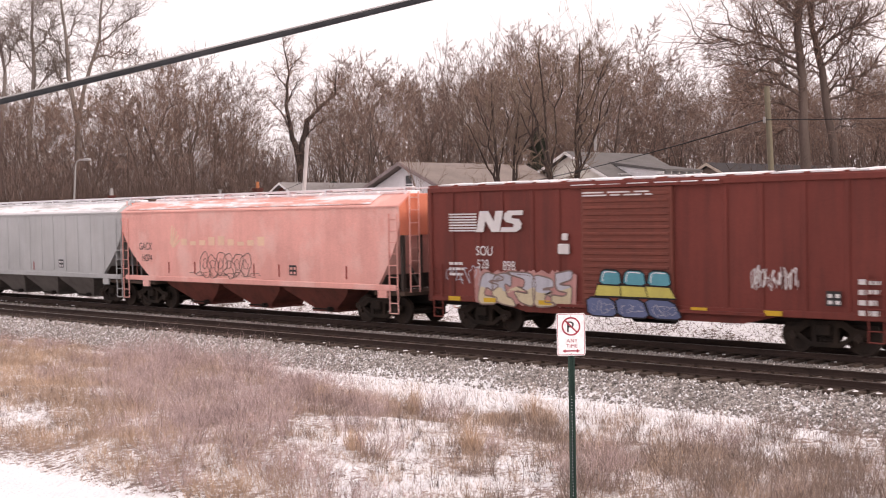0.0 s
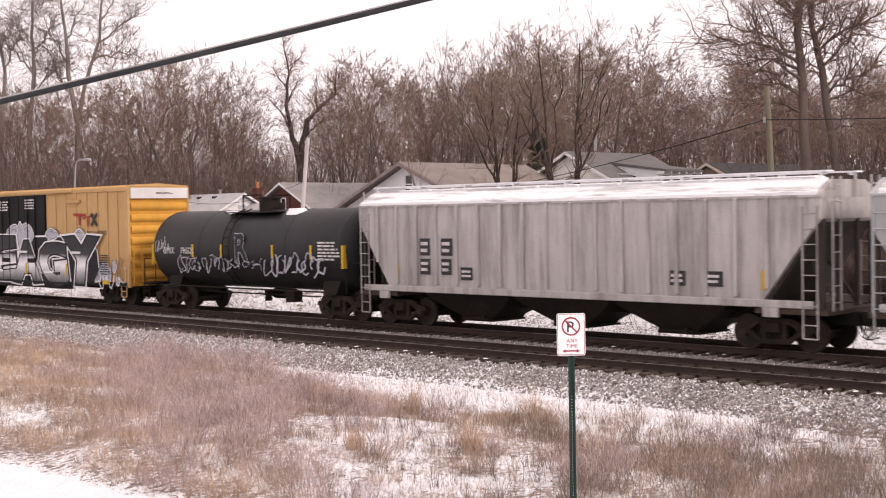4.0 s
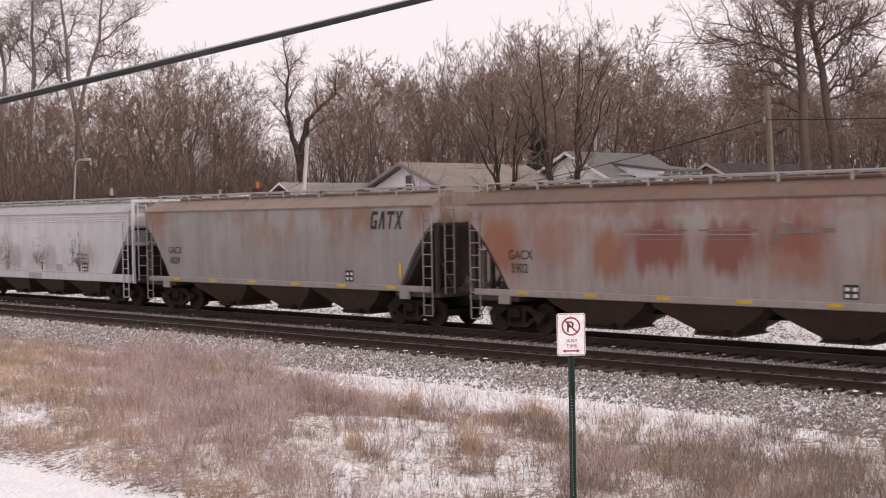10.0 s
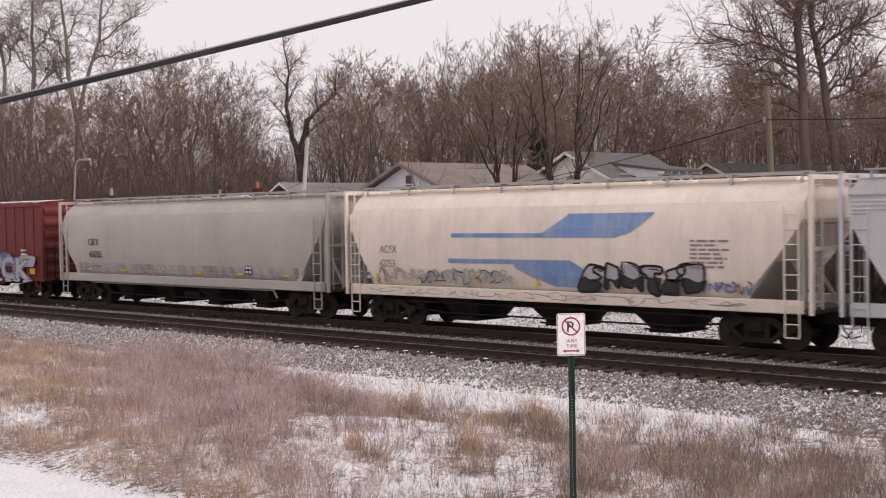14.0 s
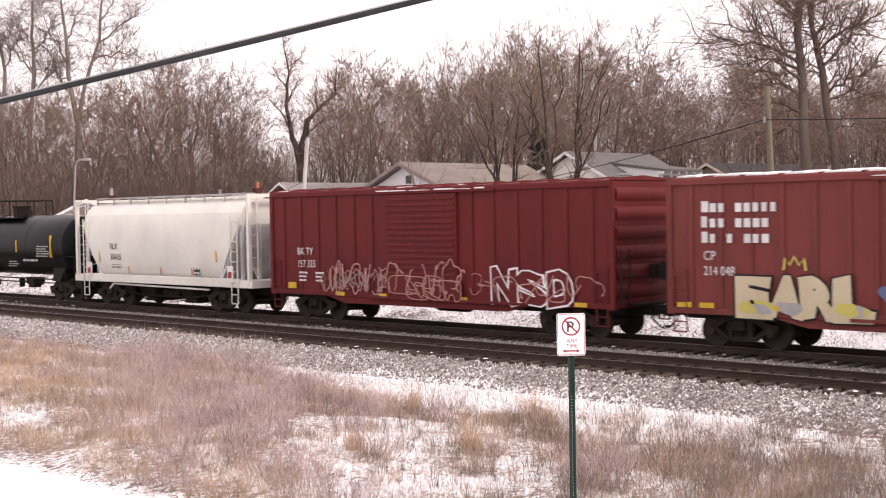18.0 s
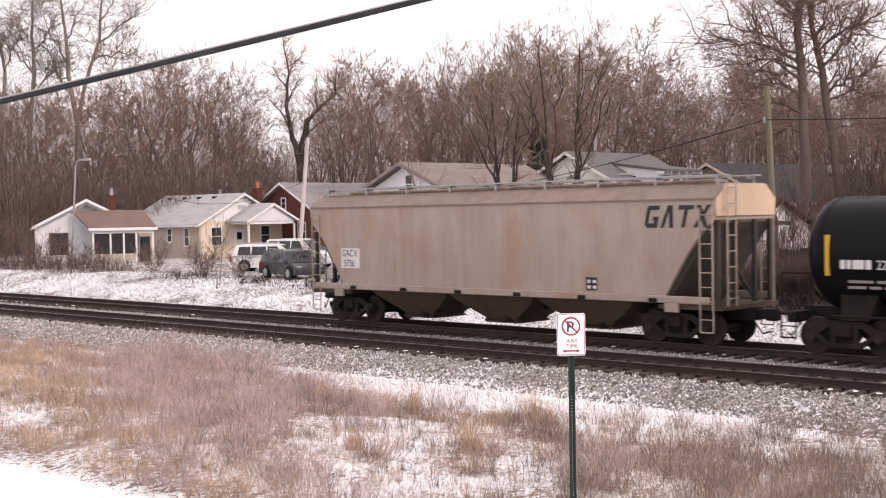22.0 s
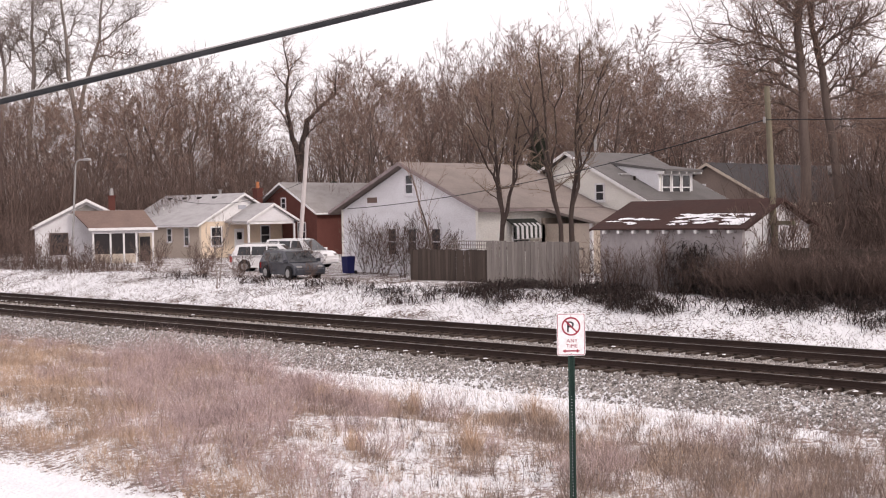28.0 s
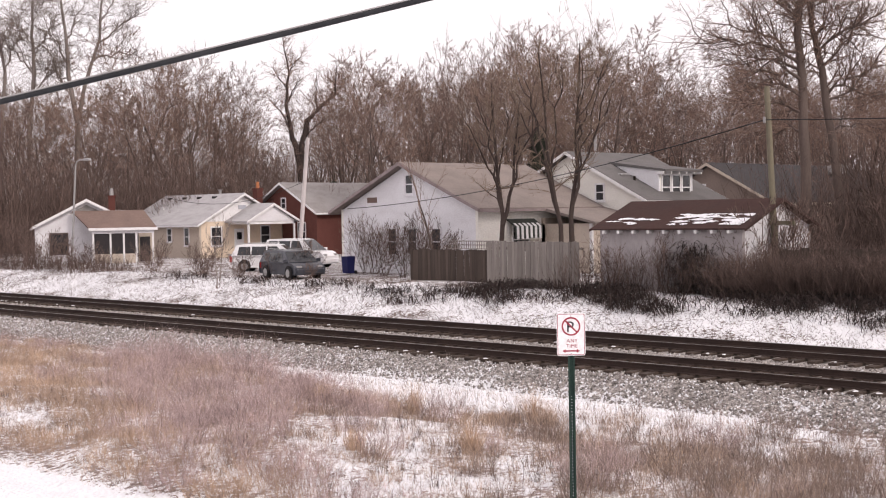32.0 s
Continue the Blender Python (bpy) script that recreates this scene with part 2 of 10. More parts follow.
M = {
    "steel_dark": mat("dark_steel", (0.015, 0.013, 0.012), 0.75, 0.0, (0.032, 0.023, 0.018), 0.7, spec=0.14),
    "truck": mat("truck_casting", (0.022, 0.018, 0.016), 0.88, 0.0, (0.048, 0.034, 0.026), 0.7, 1.2, spec=0.12),
    "wheel": mat("wheel_steel", (0.030, 0.023, 0.020), 0.7, 0.0, (0.055, 0.036, 0.027), 0.6, 3.0, spec=0.2),
    "rail": mat("rail_steel", (0.060, 0.040, 0.034), 0.75, 0.2, (0.035, 0.026, 0.024), 0.7, 1.0),
    "rail_head": mat("worn_rail_head", (0.30, 0.28, 0.27), 0.35, 0.9, (0.12, 0.09, 0.08), 0.6, 1.0),
    "tie": mat("tie_timber", (0.075, 0.055, 0.045), 0.9, 0.0, (0.03, 0.024, 0.022), 0.7, 1.5, 20, (0.3, 3, 3), 0.5, vary=0.25),
    "stone": mat("ballast_stone", (0.38, 0.355, 0.34), 0.9, 0.0, (0.16, 0.145, 0.14), 0.8, 9.0, 40, island=((0.45, 0.44, 0.43), (1.4, 1.38, 1.36))),
    "snow": mat("snow", (0.82, 0.82, 0.85), 0.75, 0.0, (0.70, 0.70, 0.74), 0.5, 2.0, 25, (1, 1, 1), 0.3),
    "bark": mat("bark", (0.150, 0.114, 0.100), 0.95, 0.0, (0.085, 0.066, 0.058), 0.7, 0.8, 18, (2, 2, 0.5), 0.4, vary=0.22),
    "bark_dark": mat("dark_bark", (0.075, 0.056, 0.050), 0.95, 0.0, (0.045, 0.035, 0.032), 0.7, 0.8, 18, (2, 2, 0.5), 0.4),
    "bark_pale": mat("pale_bark", (0.26, 0.22, 0.20), 0.95, 0.0, (0.14, 0.11, 0.10), 0.6, 0.8, 18, (2, 2, 0.5), 0.4, vary=0.15),
    "twig": mat("twig", (0.225, 0.157, 0.130), 0.95, 0.0, (0.17, 0.125, 0.115), 0.7, 0.5, 9, vary=0.22, island=((0.6, 0.6, 0.6), (1.4, 1.35, 1.3))),
    "brush": mat("brushwood", (0.150, 0.108, 0.095), 0.95, 0.0, (0.10, 0.074, 0.068), 0.7, 0.5, 9, vary=0.2, island=((0.45, 0.45, 0.45), (1.5, 1.45, 1.4))),
    "weed": mat("dry_weed", (0.58, 0.46, 0.45), 0.95, 0.0, (0.25, 0.19, 0.185), 0.85, 1.0, 9, edge=(0.40, 0.66), island=((0.45, 0.43, 0.42), (1.45, 1.42, 1.42))),
    "weed_grey": mat("grey_weed", (0.325, 0.258, 0.226), 0.95, 0.0, (0.12, 0.092, 0.08), 0.8, 1.2, 9, edge=(0.40, 0.66), island=((0.45, 0.43, 0.42), (1.5, 1.47, 1.45))),
    "pink_under": paint("dark_pink_outlet", (0.20, 0.065, 0.050), (0.05, 0.03, 0.027), 0.75),
    "tan_end": paint("orange_tan_end_sheet", (0.60, 0.44, 0.325), (0.36, 0.27, 0.21), 0.55),
    "weed_tan": mat("tan_weed", (0.51, 0.39, 0.315), 0.95, 0.0, (0.22, 0.16, 0.135), 0.8, 1.3, 9, edge=(0.40, 0.66), island=((0.5, 0.48, 0.46), (1.4, 1.38, 1.35))),
    "straw": mat("straw_grass", (0.63, 0.465, 0.345), 0.95, 0.0, (0.36, 0.25, 0.185), 0.75, 1.3, 9, island=((0.6, 0.58, 0.55), (1.3, 1.3, 1.3))),
    "cedar": mat("evergreen", (0.035, 0.040, 0.028), 0.95, 0.0, (0.02, 0.022, 0.018), 0.6, 1.0, 9),
    "vine": mat("dark_creeper", (0.040, 0.030, 0.027), 0.95, 0.0, (0.03, 0.024, 0.024), 0.6, 1.0, 9, island=((0.4, 0.4, 0.4), (1.7, 1.6, 1.6))),
    "white_siding": mat("white_siding", (0.80, 0.79, 0.82), 0.75, 0.0, (0.60, 0.57, 0.59), 0.45, 0.7, 10, (1, 1, 2), 0.05),
    "pale_siding": mat("pale_cream_siding", (0.86, 0.84, 0.79), 0.75, 0.0, (0.66, 0.62, 0.56), 0.4, 0.7, 10, (1, 1, 2), 0.05),
    "cream_siding": mat("cream_siding", (0.76, 0.63, 0.50), 0.8, 0.0, (0.52, 0.41, 0.29), 0.4, 0.7, 10),
    "tan_siding": mat("tan_siding", (0.55, 0.47, 0.40), 0.8, 0.0, (0.40, 0.34, 0.28), 0.4, 0.7, 10),
    "brick": mat("brick_red", (0.125, 0.048, 0.040), 0.9, 0.0, (0.15, 0.06, 0.05), 0.6, 1.5, 25),
    "trim": mat("white_trim", (0.80, 0.79, 0.80), 0.6, 0.0, (0.62, 0.60, 0.60), 0.35, 1.5, 12),
    "shingle_grey": mat("grey_shingles", (0.30, 0.28, 0.275), 0.92, 0.0, (0.20, 0.18, 0.175), 0.6, 0.6, 8, (1, 1, 3), 0.4),
    "shingle_light": mat("snow_dusted_shingles", (0.44, 0.425, 0.43), 0.92, 0.0, (0.30, 0.28, 0.285), 0.6, 0.9, 8, (1, 1, 3), 0.4),
    "dull_siding": mat("dull_tan_siding", (0.26, 0.205, 0.18), 0.85, 0.0, (0.19, 0.15, 0.13), 0.5, 0.7, 10),
    "dark_trim": mat("dark_brown_trim", (0.10, 0.075, 0.068), 0.8, 0.0, (0.06, 0.045, 0.04), 0.5, 1.5, 12),
    "mauve_trim": mat("mauve_grey_trim", (0.30, 0.245, 0.245), 0.8, 0.0, (0.17, 0.13, 0.12), 0.6, 1.5, 12),
    "far_twig": mat("far_wood", (0.21, 0.155, 0.138), 0.95, 0.0, (0.13, 0.092, 0.08), 0.7, 0.05, 2.0, island=((0.6, 0.6, 0.6), (1.4, 1.35, 1.3))),
    "shingle_slate": mat("slate_grey_shingles", (0.150, 0.140, 0.138), 0.92, 0.0, (0.10, 0.094, 0.094), 0.6, 0.6, 8, (1, 1, 3), 0.4),
    "shingle_tan": mat("tan_shingles", (0.245, 0.205, 0.187), 0.92, 0.0, (0.17, 0.142, 0.13), 0.6, 0.6, 8, (1, 1, 3), 0.4),
    "shingle_dark": mat("dark_shingles", (0.050, 0.045, 0.046), 0.92, 0.0, (0.06, 0.055, 0.06), 0.6, 0.6, 8, (1, 1, 3), 0.4),
    "roof_rust": mat("rust_red_roofing", (0.058, 0.030, 0.026), 0.9, 0.0, (0.05, 0.032, 0.03), 0.7, 0.5, 8, (1, 1, 1), 0.4),
    "roof_brown": mat("brown_roofing", (0.20, 0.140, 0.120), 0.9, 0.0, (0.14, 0.10, 0.09), 0.6, 0.6, 8),
    "block": mat("pale_block_wall", (0.42, 0.385, 0.39), 0.9, 0.0, (0.33, 0.30, 0.30), 0.7, 0.6, 6, (1, 1, 0.5)),
    "fence_grey": mat("weathered_board", (0.28, 0.25, 0.23), 0.92, 0.0, (0.18, 0.155, 0.14), 0.7, 1.2, 14, (3, 3, 0.4), 0.4, vary=0.15),
    "fence_brown": mat("brown_board", (0.095, 0.073, 0.062), 0.92, 0.0, (0.06, 0.048, 0.042), 0.7, 1.2, 14, (3, 3, 0.4), 0.4, vary=0.22),
    "pole": mat("pole_timber", (0.20, 0.178, 0.125), 0.95, 0.0, (0.14, 0.12, 0.10), 0.6, 1.5, 20, (4, 4, 0.3), 0.5),
    "pole_white": mat("pale_pole", (0.62, 0.57, 0.57), 0.8, 0.0, (0.40, 0.33, 0.31), 0.6, 0.8, 12, (2, 2, 0.3)),
    "cable": mat("cable_jacket", (0.022, 0.023, 0.026), 0.5, 0.0, (0.05, 0.05, 0.055), 0.6, 3.0, 30),
    "galv": mat("galvanised", (0.42, 0.41, 0.41), 0.5, 0.6, (0.28, 0.26, 0.25), 0.5, 1.5),
    "sign_green": mat("green_post", (0.030, 0.060, 0.048), 0.55, 0.3, (0.02, 0.03, 0.03), 0.5, 4.0, 30),
    "sign_white": mat("sign_white", (0.84, 0.83, 0.84), 0.45, 0.0, (0.72, 0.70, 0.71), 0.3, 4.0, 30),
    "sign_red": mat("sign_red", (0.34, 0.045, 0.07), 0.5, 0.0, (0.28, 0.04, 0.06), 0.3, 6.0, 30),
    "sign_black": mat("sign_black", (0.02, 0.02, 0.024), 0.5, 0.0, (0.03, 0.03, 0.03), 0.3, 6.0, 30),
    "glass": glass("window_glass"),
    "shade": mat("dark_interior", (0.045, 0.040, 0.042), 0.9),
    "suv": mat("blue_grey_car_paint", (0.05, 0.055, 0.07), 0.3, 0.4, (0.14, 0.13, 0.14), 0.5, 2.0, 30, spec=0.6),
    "van": mat("white_car_paint", (0.78, 0.77, 0.79), 0.35, 0.0, (0.60, 0.57, 0.56), 0.4, 2.0, 30, spec=0.6),
    "tyre": mat("tyre_rubber", (0.025, 0.024, 0.024), 0.9),
    "lamp_red": mat("red_lens", (0.42, 0.03, 0.03), 0.3),
    "blue": mat("blue_plastic", (0.016, 0.018, 0.09), 0.5),
    "orange": mat("orange_clay", (0.60, 0.22, 0.10), 0.8),
    "awn_white": mat("awning_white", (0.72, 0.71, 0.72), 0.8),
    "awn_dark": mat("awning_dark", (0.05, 0.055, 0.05), 0.8),
    # rail-car paints
    "brown": paint("boxcar_brown", (0.178, 0.043, 0.034), (0.065, 0.026, 0.022), 0.65),
    "brown_door": paint("boxcar_door_brown", (0.20, 0.062, 0.046), (0.09, 0.04, 0.035), 0.6),
    "red": paint("boxcar_red", (0.135, 0.015, 0.017), (0.05, 0.012, 0.013), 0.55),
    "cpred": paint("boxcar_dull_red", (0.190, 0.044, 0.040), (0.085, 0.030, 0.027), 0.6),
    "cpred_door": paint("faded_red_door", (0.245, 0.085, 0.078), (0.14, 0.05, 0.045), 0.6),
    "pink": paint("faded_pink", (0.84, 0.42, 0.37), (0.60, 0.30, 0.25), 0.4, (0.86, 0.58, 0.53), 0.5),
    "pink_end": paint("pink_end_sheet", (0.82, 0.26, 0.16), (0.5, 0.2, 0.15), 0.3),
    "grey": paint("light_grey_paint", (0.455, 0.468, 0.475), (0.30, 0.28, 0.26), 0.35),
    "dirty_grey": paint("dirty_grey_paint", (0.50, 0.47, 0.46), (0.10, 0.078, 0.07), 0.85),
    "lightgrey": paint("pale_grey_paint", (0.61, 0.61, 0.63), (0.30, 0.27, 0.26), 0.45,
                       stains=(((0.34, 0.285, 0.27), ((-4.2, 2.0, 0.75, 0.6, 0.5), (-0.9, 2.05, 0.75, 0.6, 0.6), (2.4, 2.0, 0.8, 0.6, 0.5), (5.6, 2.1, 0.7, 0.6, 0.55))),)),
    "lightgrey_low": paint("patched_grey_paint", (0.40, 0.395, 0.40), (0.26, 0.24, 0.23), 0.4),
    "rusty": paint("rust_streaked_grey", (0.36, 0.325, 0.315), (0.23, 0.15, 0.115), 0.65, (0.255, 0.098, 0.058), 0.55, (0.40, 0.66), rust_from=(1.6, 3.1),
                   stains=(((0.285, 0.118, 0.066), ((-7.0, 2.6, 0.9, 0.9, 0.85), (-4.7, 2.8, 0.8, 0.8, 0.5), (-3.0, 2.5, 0.55, 0.8, 0.85), (2.9, 2.5, 0.9, 0.8, 0.65), (5.9, 2.6, 1.1, 0.9, 0.75), (7.5, 2.7, 0.9, 1.2, 0.7), (0.0, 3.75, 8.0, 0.20, 0.35))),
                           ((0.215, 0.066, 0.046), ((-1.35, 2.70, 1.1, 0.72, 0.85), (0.9, 2.70, 1.0, 0.68, 0.85), (2.9, 2.95, 0.9, 0.45, 0.5))))),
    "car_roof_rust": paint("rusting_car_roof", (0.165, 0.118, 0.098), (0.09, 0.06, 0.048), 0.7, (0.18, 0.095, 0.065), 0.55, (0.42, 0.62)),
    "warm_grey": paint("warm_grey_paint", (0.33, 0.315, 0.312), (0.19, 0.145, 0.12), 0.55, (0.25, 0.125, 0.075), 0.8, (0.46, 0.64), rust_from=(2.2, 3.6)),
    "tan": paint("tan_grey_paint", (0.41, 0.345, 0.305), (0.23, 0.175, 0.14), 0.5, (0.37, 0.22, 0.14), 0.55, (0.52, 0.68)),
    "cream": paint("dusty_cream_paint", (0.85, 0.755, 0.655), (0.50, 0.41, 0.34), 0.4),
    "taupe": paint("taupe_paint", (0.47, 0.435, 0.395), (0.33, 0.30, 0.27), 0.35),
    "white": paint("white_car_body", (0.73, 0.715, 0.67), (0.56, 0.52, 0.46), 0.22),
    "yellow": paint("boxcar_yellow", (0.56, 0.35, 0.155), (0.36, 0.21, 0.09), 0.45),
    "yellow_end": paint("boxcar_end_yellow", (0.66, 0.33, 0.055), (0.36, 0.2, 0.06), 0.4),
    "black": paint("tank_black", (0.017, 0.016, 0.018), (0.034, 0.029, 0.027), 0.55, rough=0.5, spec=0.26),
    "black_gloss": paint("glossy_tank_black", (0.006, 0.0058, 0.0075), (0.014, 0.013, 0.013), 0.4, rough=0.30, spec=0.10),
    "black_door": paint("black_door", (0.010, 0.009, 0.010), (0.035, 0.03, 0.027), 0.5, spec=0.12),
    "roof_pale": paint("dusty_grey_roof", (0.40, 0.385, 0.385), (0.22, 0.19, 0.17), 0.5),
    "bark_warm": mat("warm_bark", (0.235, 0.175, 0.135), 0.95, 0.0, (0.15, 0.11, 0.09), 0.6, 0.8, 18, (2, 2, 0.5), 0.4),
    "roof_grime": paint("grimy_car_roof", (0.25, 0.195, 0.165), (0.12, 0.09, 0.075), 0.6),
    "grey_outlet": paint("dark_grey_outlet", (0.17, 0.155, 0.145), (0.07, 0.058, 0.052), 0.7),
    "emblem_blue": paint("deep_blue_emblem", (0.075, 0.085, 0.33), (0.12, 0.12, 0.3), 0.3),
    "emblem_red": paint("bright_red_emblem", (0.46, 0.05, 0.045), (0.34, 0.06, 0.05), 0.3),
    "spray_purple": paint("dull_purple_spray", (0.20, 0.16, 0.25), (0.13, 0.10, 0.17), 0.5),
    # base darkened for the shade under the hopper ends, with grime streaks
    "slope": paint("grimy_shaded_slope_sheet", (0.06, 0.048, 0.043), (0.035, 0.03, 0.028), 0.7),
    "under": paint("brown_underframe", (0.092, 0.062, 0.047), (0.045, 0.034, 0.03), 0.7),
    "snow_pink": mat("snow_over_pink", (0.80, 0.78, 0.80), 0.8, 0.0, (0.70, 0.34, 0.29), 0.95, 0.9, 12, (0.5, 3, 3), 0.3, edge=(0.44, 0.56)),
    "snow_grey": mat("snow_over_grey", (0.82, 0.81, 0.83), 0.8, 0.0, (0.42, 0.41, 0.41), 0.9, 0.9, 12, (0.4, 3, 3), 0.3, edge=(0.52, 0.62)),
    "mark_white": paint("white_stencil", (0.72, 0.70, 0.70), (0.45, 0.4, 0.38), 0.4),
    "mark_black": paint("black_stencil", (0.035, 0.035, 0.038), (0.10, 0.09, 0.085), 0.3),
    "mark_faint": paint("faint_stencil", (0.27, 0.245, 0.23), (0.35, 0.31, 0.29), 0.5),
    "mark_pale": paint("pale_ghost_lettering", (0.84, 0.58, 0.42), (0.8, 0.45, 0.38), 0.6),
    "mark_yellow": paint("yellow_reflector", (0.66, 0.42, 0.04), (0.4, 0.26, 0.06), 0.4),
    "mark_red": paint("red_stencil", (0.34, 0.045, 0.035), (0.25, 0.05, 0.04), 0.4),
    "flag_blue": paint("faded_flag_blue", (0.20, 0.31, 0.55), (0.62, 0.60, 0.60), 0.55),
    "spray_white": paint("white_spray", (0.82, 0.81, 0.83), (0.55, 0.52, 0.52), 0.45),
    "spray_chrome": fade_paint("chrome_spray"),
    "spray_grey": paint("grey_spray", (0.40, 0.39, 0.41), (0.2, 0.19, 0.2), 0.5),
    "spray_dark": paint("dark_spray", (0.014, 0.013, 0.017), (0.05, 0.045, 0.05), 0.4),
    "spray_teal": paint("teal_spray", (0.10, 0.33, 0.40), (0.07, 0.2, 0.26), 0.4),
    "spray_blue": paint("blue_spray", (0.13, 0.16, 0.29), (0.10, 0.13, 0.24), 0.4),
    "spray_yellow": paint("yellow_spray", (0.55, 0.50, 0.13), (0.4, 0.33, 0.12), 0.4),
    "spray_cream": paint("cream_spray", (0.60, 0.52, 0.36), (0.4, 0.32, 0.22), 0.4),
    "spray_pinkish": paint("pinkish_spray", (0.50, 0.27, 0.25), (0.3, 0.1, 0.09), 0.5),
    "spray_silver": paint("silver_blue_spray", (0.47, 0.475, 0.53), (0.22, 0.21, 0.27), 0.7),
    "spray_brown": paint("brown_scrape", (0.20, 0.14, 0.125), (0.36, 0.32, 0.31), 0.5),
}


# ---------------------------------------------------------------- mesh kit
class G:
    """Vertices and faces of one mesh, gathered from simple solids."""

    def __init__(self):
        self.v, self.f = [], []

    def add(self, verts, faces):
        k = len(self.v)
        self.v += [tuple(p) for p in verts]
        self.f += [tuple(i + k for i in q) for q in faces]
        return self

    def box(self, x0, x1, y0, y1, z0, z1):
        return self.add([(x0, y0, z0), (x1, y0, z0), (x1, y1, z0), (x0, y1, z0), (x0, y0, z1), (x1, y0, z1), (x1, y1, z1), (x0, y1, z1)],
                        [(0, 3, 2, 1), (4, 5, 6, 7), (0, 1, 5, 4), (1, 2, 6, 5), (2, 3, 7, 6), (3, 0, 4, 7)])

    def chamfer(self, x0, x1, y0, y1, z0, z1, c):
        """A box whose upright and lying edges are cut at c."""
        ring = lambda z, d: [(x0 + c + d, y0 + d, z), (x1 - c - d, y0 + d, z), (x1 - d, y0 + c + d, z), (x1 - d, y1 - c - d, z),
                             (x1 - c - d, y1 - d, z), (x0 + c + d, y1 - d, z), (x0 + d, y1 - c - d, z), (x0 + d, y0 + c + d, z)]
        return self.loft([ring(z0, c), ring(z0 + c, 0), ring(z1 - c, 0), ring(z1, c)])

    def loft(self, rings, caps=True, closed=True):
        n = len(rings[0])
        verts = [p for r in rings for p in r]
        faces = []
        for i in range(len(rings) - 1):
            for j in range(n if closed else n - 1):
                a, b = i * n + j, i * n + (j + 1) % n
                faces.append((a, b, b + n, a + n))
        if caps:
            faces.append(tuple(reversed(range(n))))
            faces.append(tuple((len(rings) - 1) * n + j for j in range(n)))
        return self.add(verts, faces)

    def prism(self, pts, axis, a, b):
        """A flat outline pushed from a to b along an axis: the outline is (x, z) for y, (y, z) for x, (x, y) for z."""
        put = {"y": lambda p, s: (p[0], s, p[1]), "x": lambda p, s: (s, p[0], p[1]), "z": lambda p, s: (p[0], p[1], s)}[axis]
        return self.loft([[put(p, a) for p in pts], [put(p, b) for p in pts]])

    def tube(self, p0, p1, r0, r1=None, n=8, caps=True):
        p0, p1 = Vector(p0), Vector(p1)
        r1 = r0 if r1 is None else r1
        d = (p1 - p0).normalized()
        s = d.orthogonal().normalized()
        t = d.cross(s)
        turn = [(math.cos(2 * math.pi * i / n), math.sin(2 * math.pi * i / n)) for i in range(n)]
        return self.loft([[p0 + (s * c + t * q) * r0 for c, q in turn], [p1 + (s * c + t * q) * r1 for c, q in turn]], caps)

    def rod(self, pts, r, n=6):
        for a, b in zip(pts, pts[1:]):
            self.tube(a, b, r, r, n)
        return self

    def disc(self, centre, axis, r, depth, n=16):
        c, d = Vector(centre), Vector(axis).normalized()
        return self.tube(c - d * depth / 2, c + d * depth / 2, r, r, n)


def mesh_of(name, g, material, smooth=0.0, fix=True):
    me = bpy.data.meshes.new(name)
    me.from_pydata(g.v, [], g.f)
    if fix:
        bm = bmesh.new()
        bm.from_mesh(me)
        bmesh.ops.recalc_face_normals(bm, faces=bm.faces)
        bm.to_mesh(me)
        bm.free()
    for m in (material if isinstance(material, (list, tuple)) else [material]):
        me.materials.append(M[m] if isinstance(m, str) else m)
    if smooth:
        me.polygons.foreach_set("use_smooth", [True] * len(me.polygons))
        me.set_sharp_from_angle(angle=radians(smooth))
    return me


def part(name, g, material, parent, label="", smooth=0.0, at=None, fix=True):
    """One mesh object under a thing or under a part."""
    me = g if isinstance(g, bpy.types.Mesh) else mesh_of(name, g, material, smooth, fix)
    ob = new(name, me)
    ob.parent = parent
    if at is not None:
        ob.matrix_basis = at
    if label:
        ob["label"] = label
    return ob


def thing(name, label, category, at=None, group="", kind=""):
    ob = new(name)
    ob.empty_display_size = 0.3
    if at is not None:
        ob.matrix_basis = at
    return tagged(ob, label, category, group, kind)


def solid(name, g, material, label, category, at=None, group="", kind="", smooth=0.0, fix=True):
    """A thing of one mesh."""
    ob = new(name, mesh_of(name, g, material, smooth, fix))
    if at is not None:
        ob.matrix_basis = at
    return tagged(ob, label, category, group, kind)


def letters(text, size, material, parent, x, y, z, label="", stretch=1.0, name="lettering", gap=1.0, turn=(90, 0, 0)):
    """Painted lettering with its lower left corner at x, z on a side that faces -y."""
    cu = bpy.data.curves.new("lettering_curve", "FONT")
    cu.body, cu.size, cu.extrude, cu.space_character = text, size, 0.0015, gap
    tmp = new("tmp_text", cu)
    bpy.context.view_layer.update()
    me = bpy.data.meshes.new_from_object(tmp.evaluated_get(bpy.context.evaluated_depsgraph_get()))
    bpy.data.objects.remove(tmp)
    me.name = name
    me.materials.clear()
    me.materials.append(M[material])
    co = np.empty(len(me.vertices) * 3)
    me.vertices.foreach_get("co", co)
    co[0::3] *= stretch
    me.vertices.foreach_set("co", co)
    return part(name, me, None, parent, label, at=pose(x, y, z, *turn))


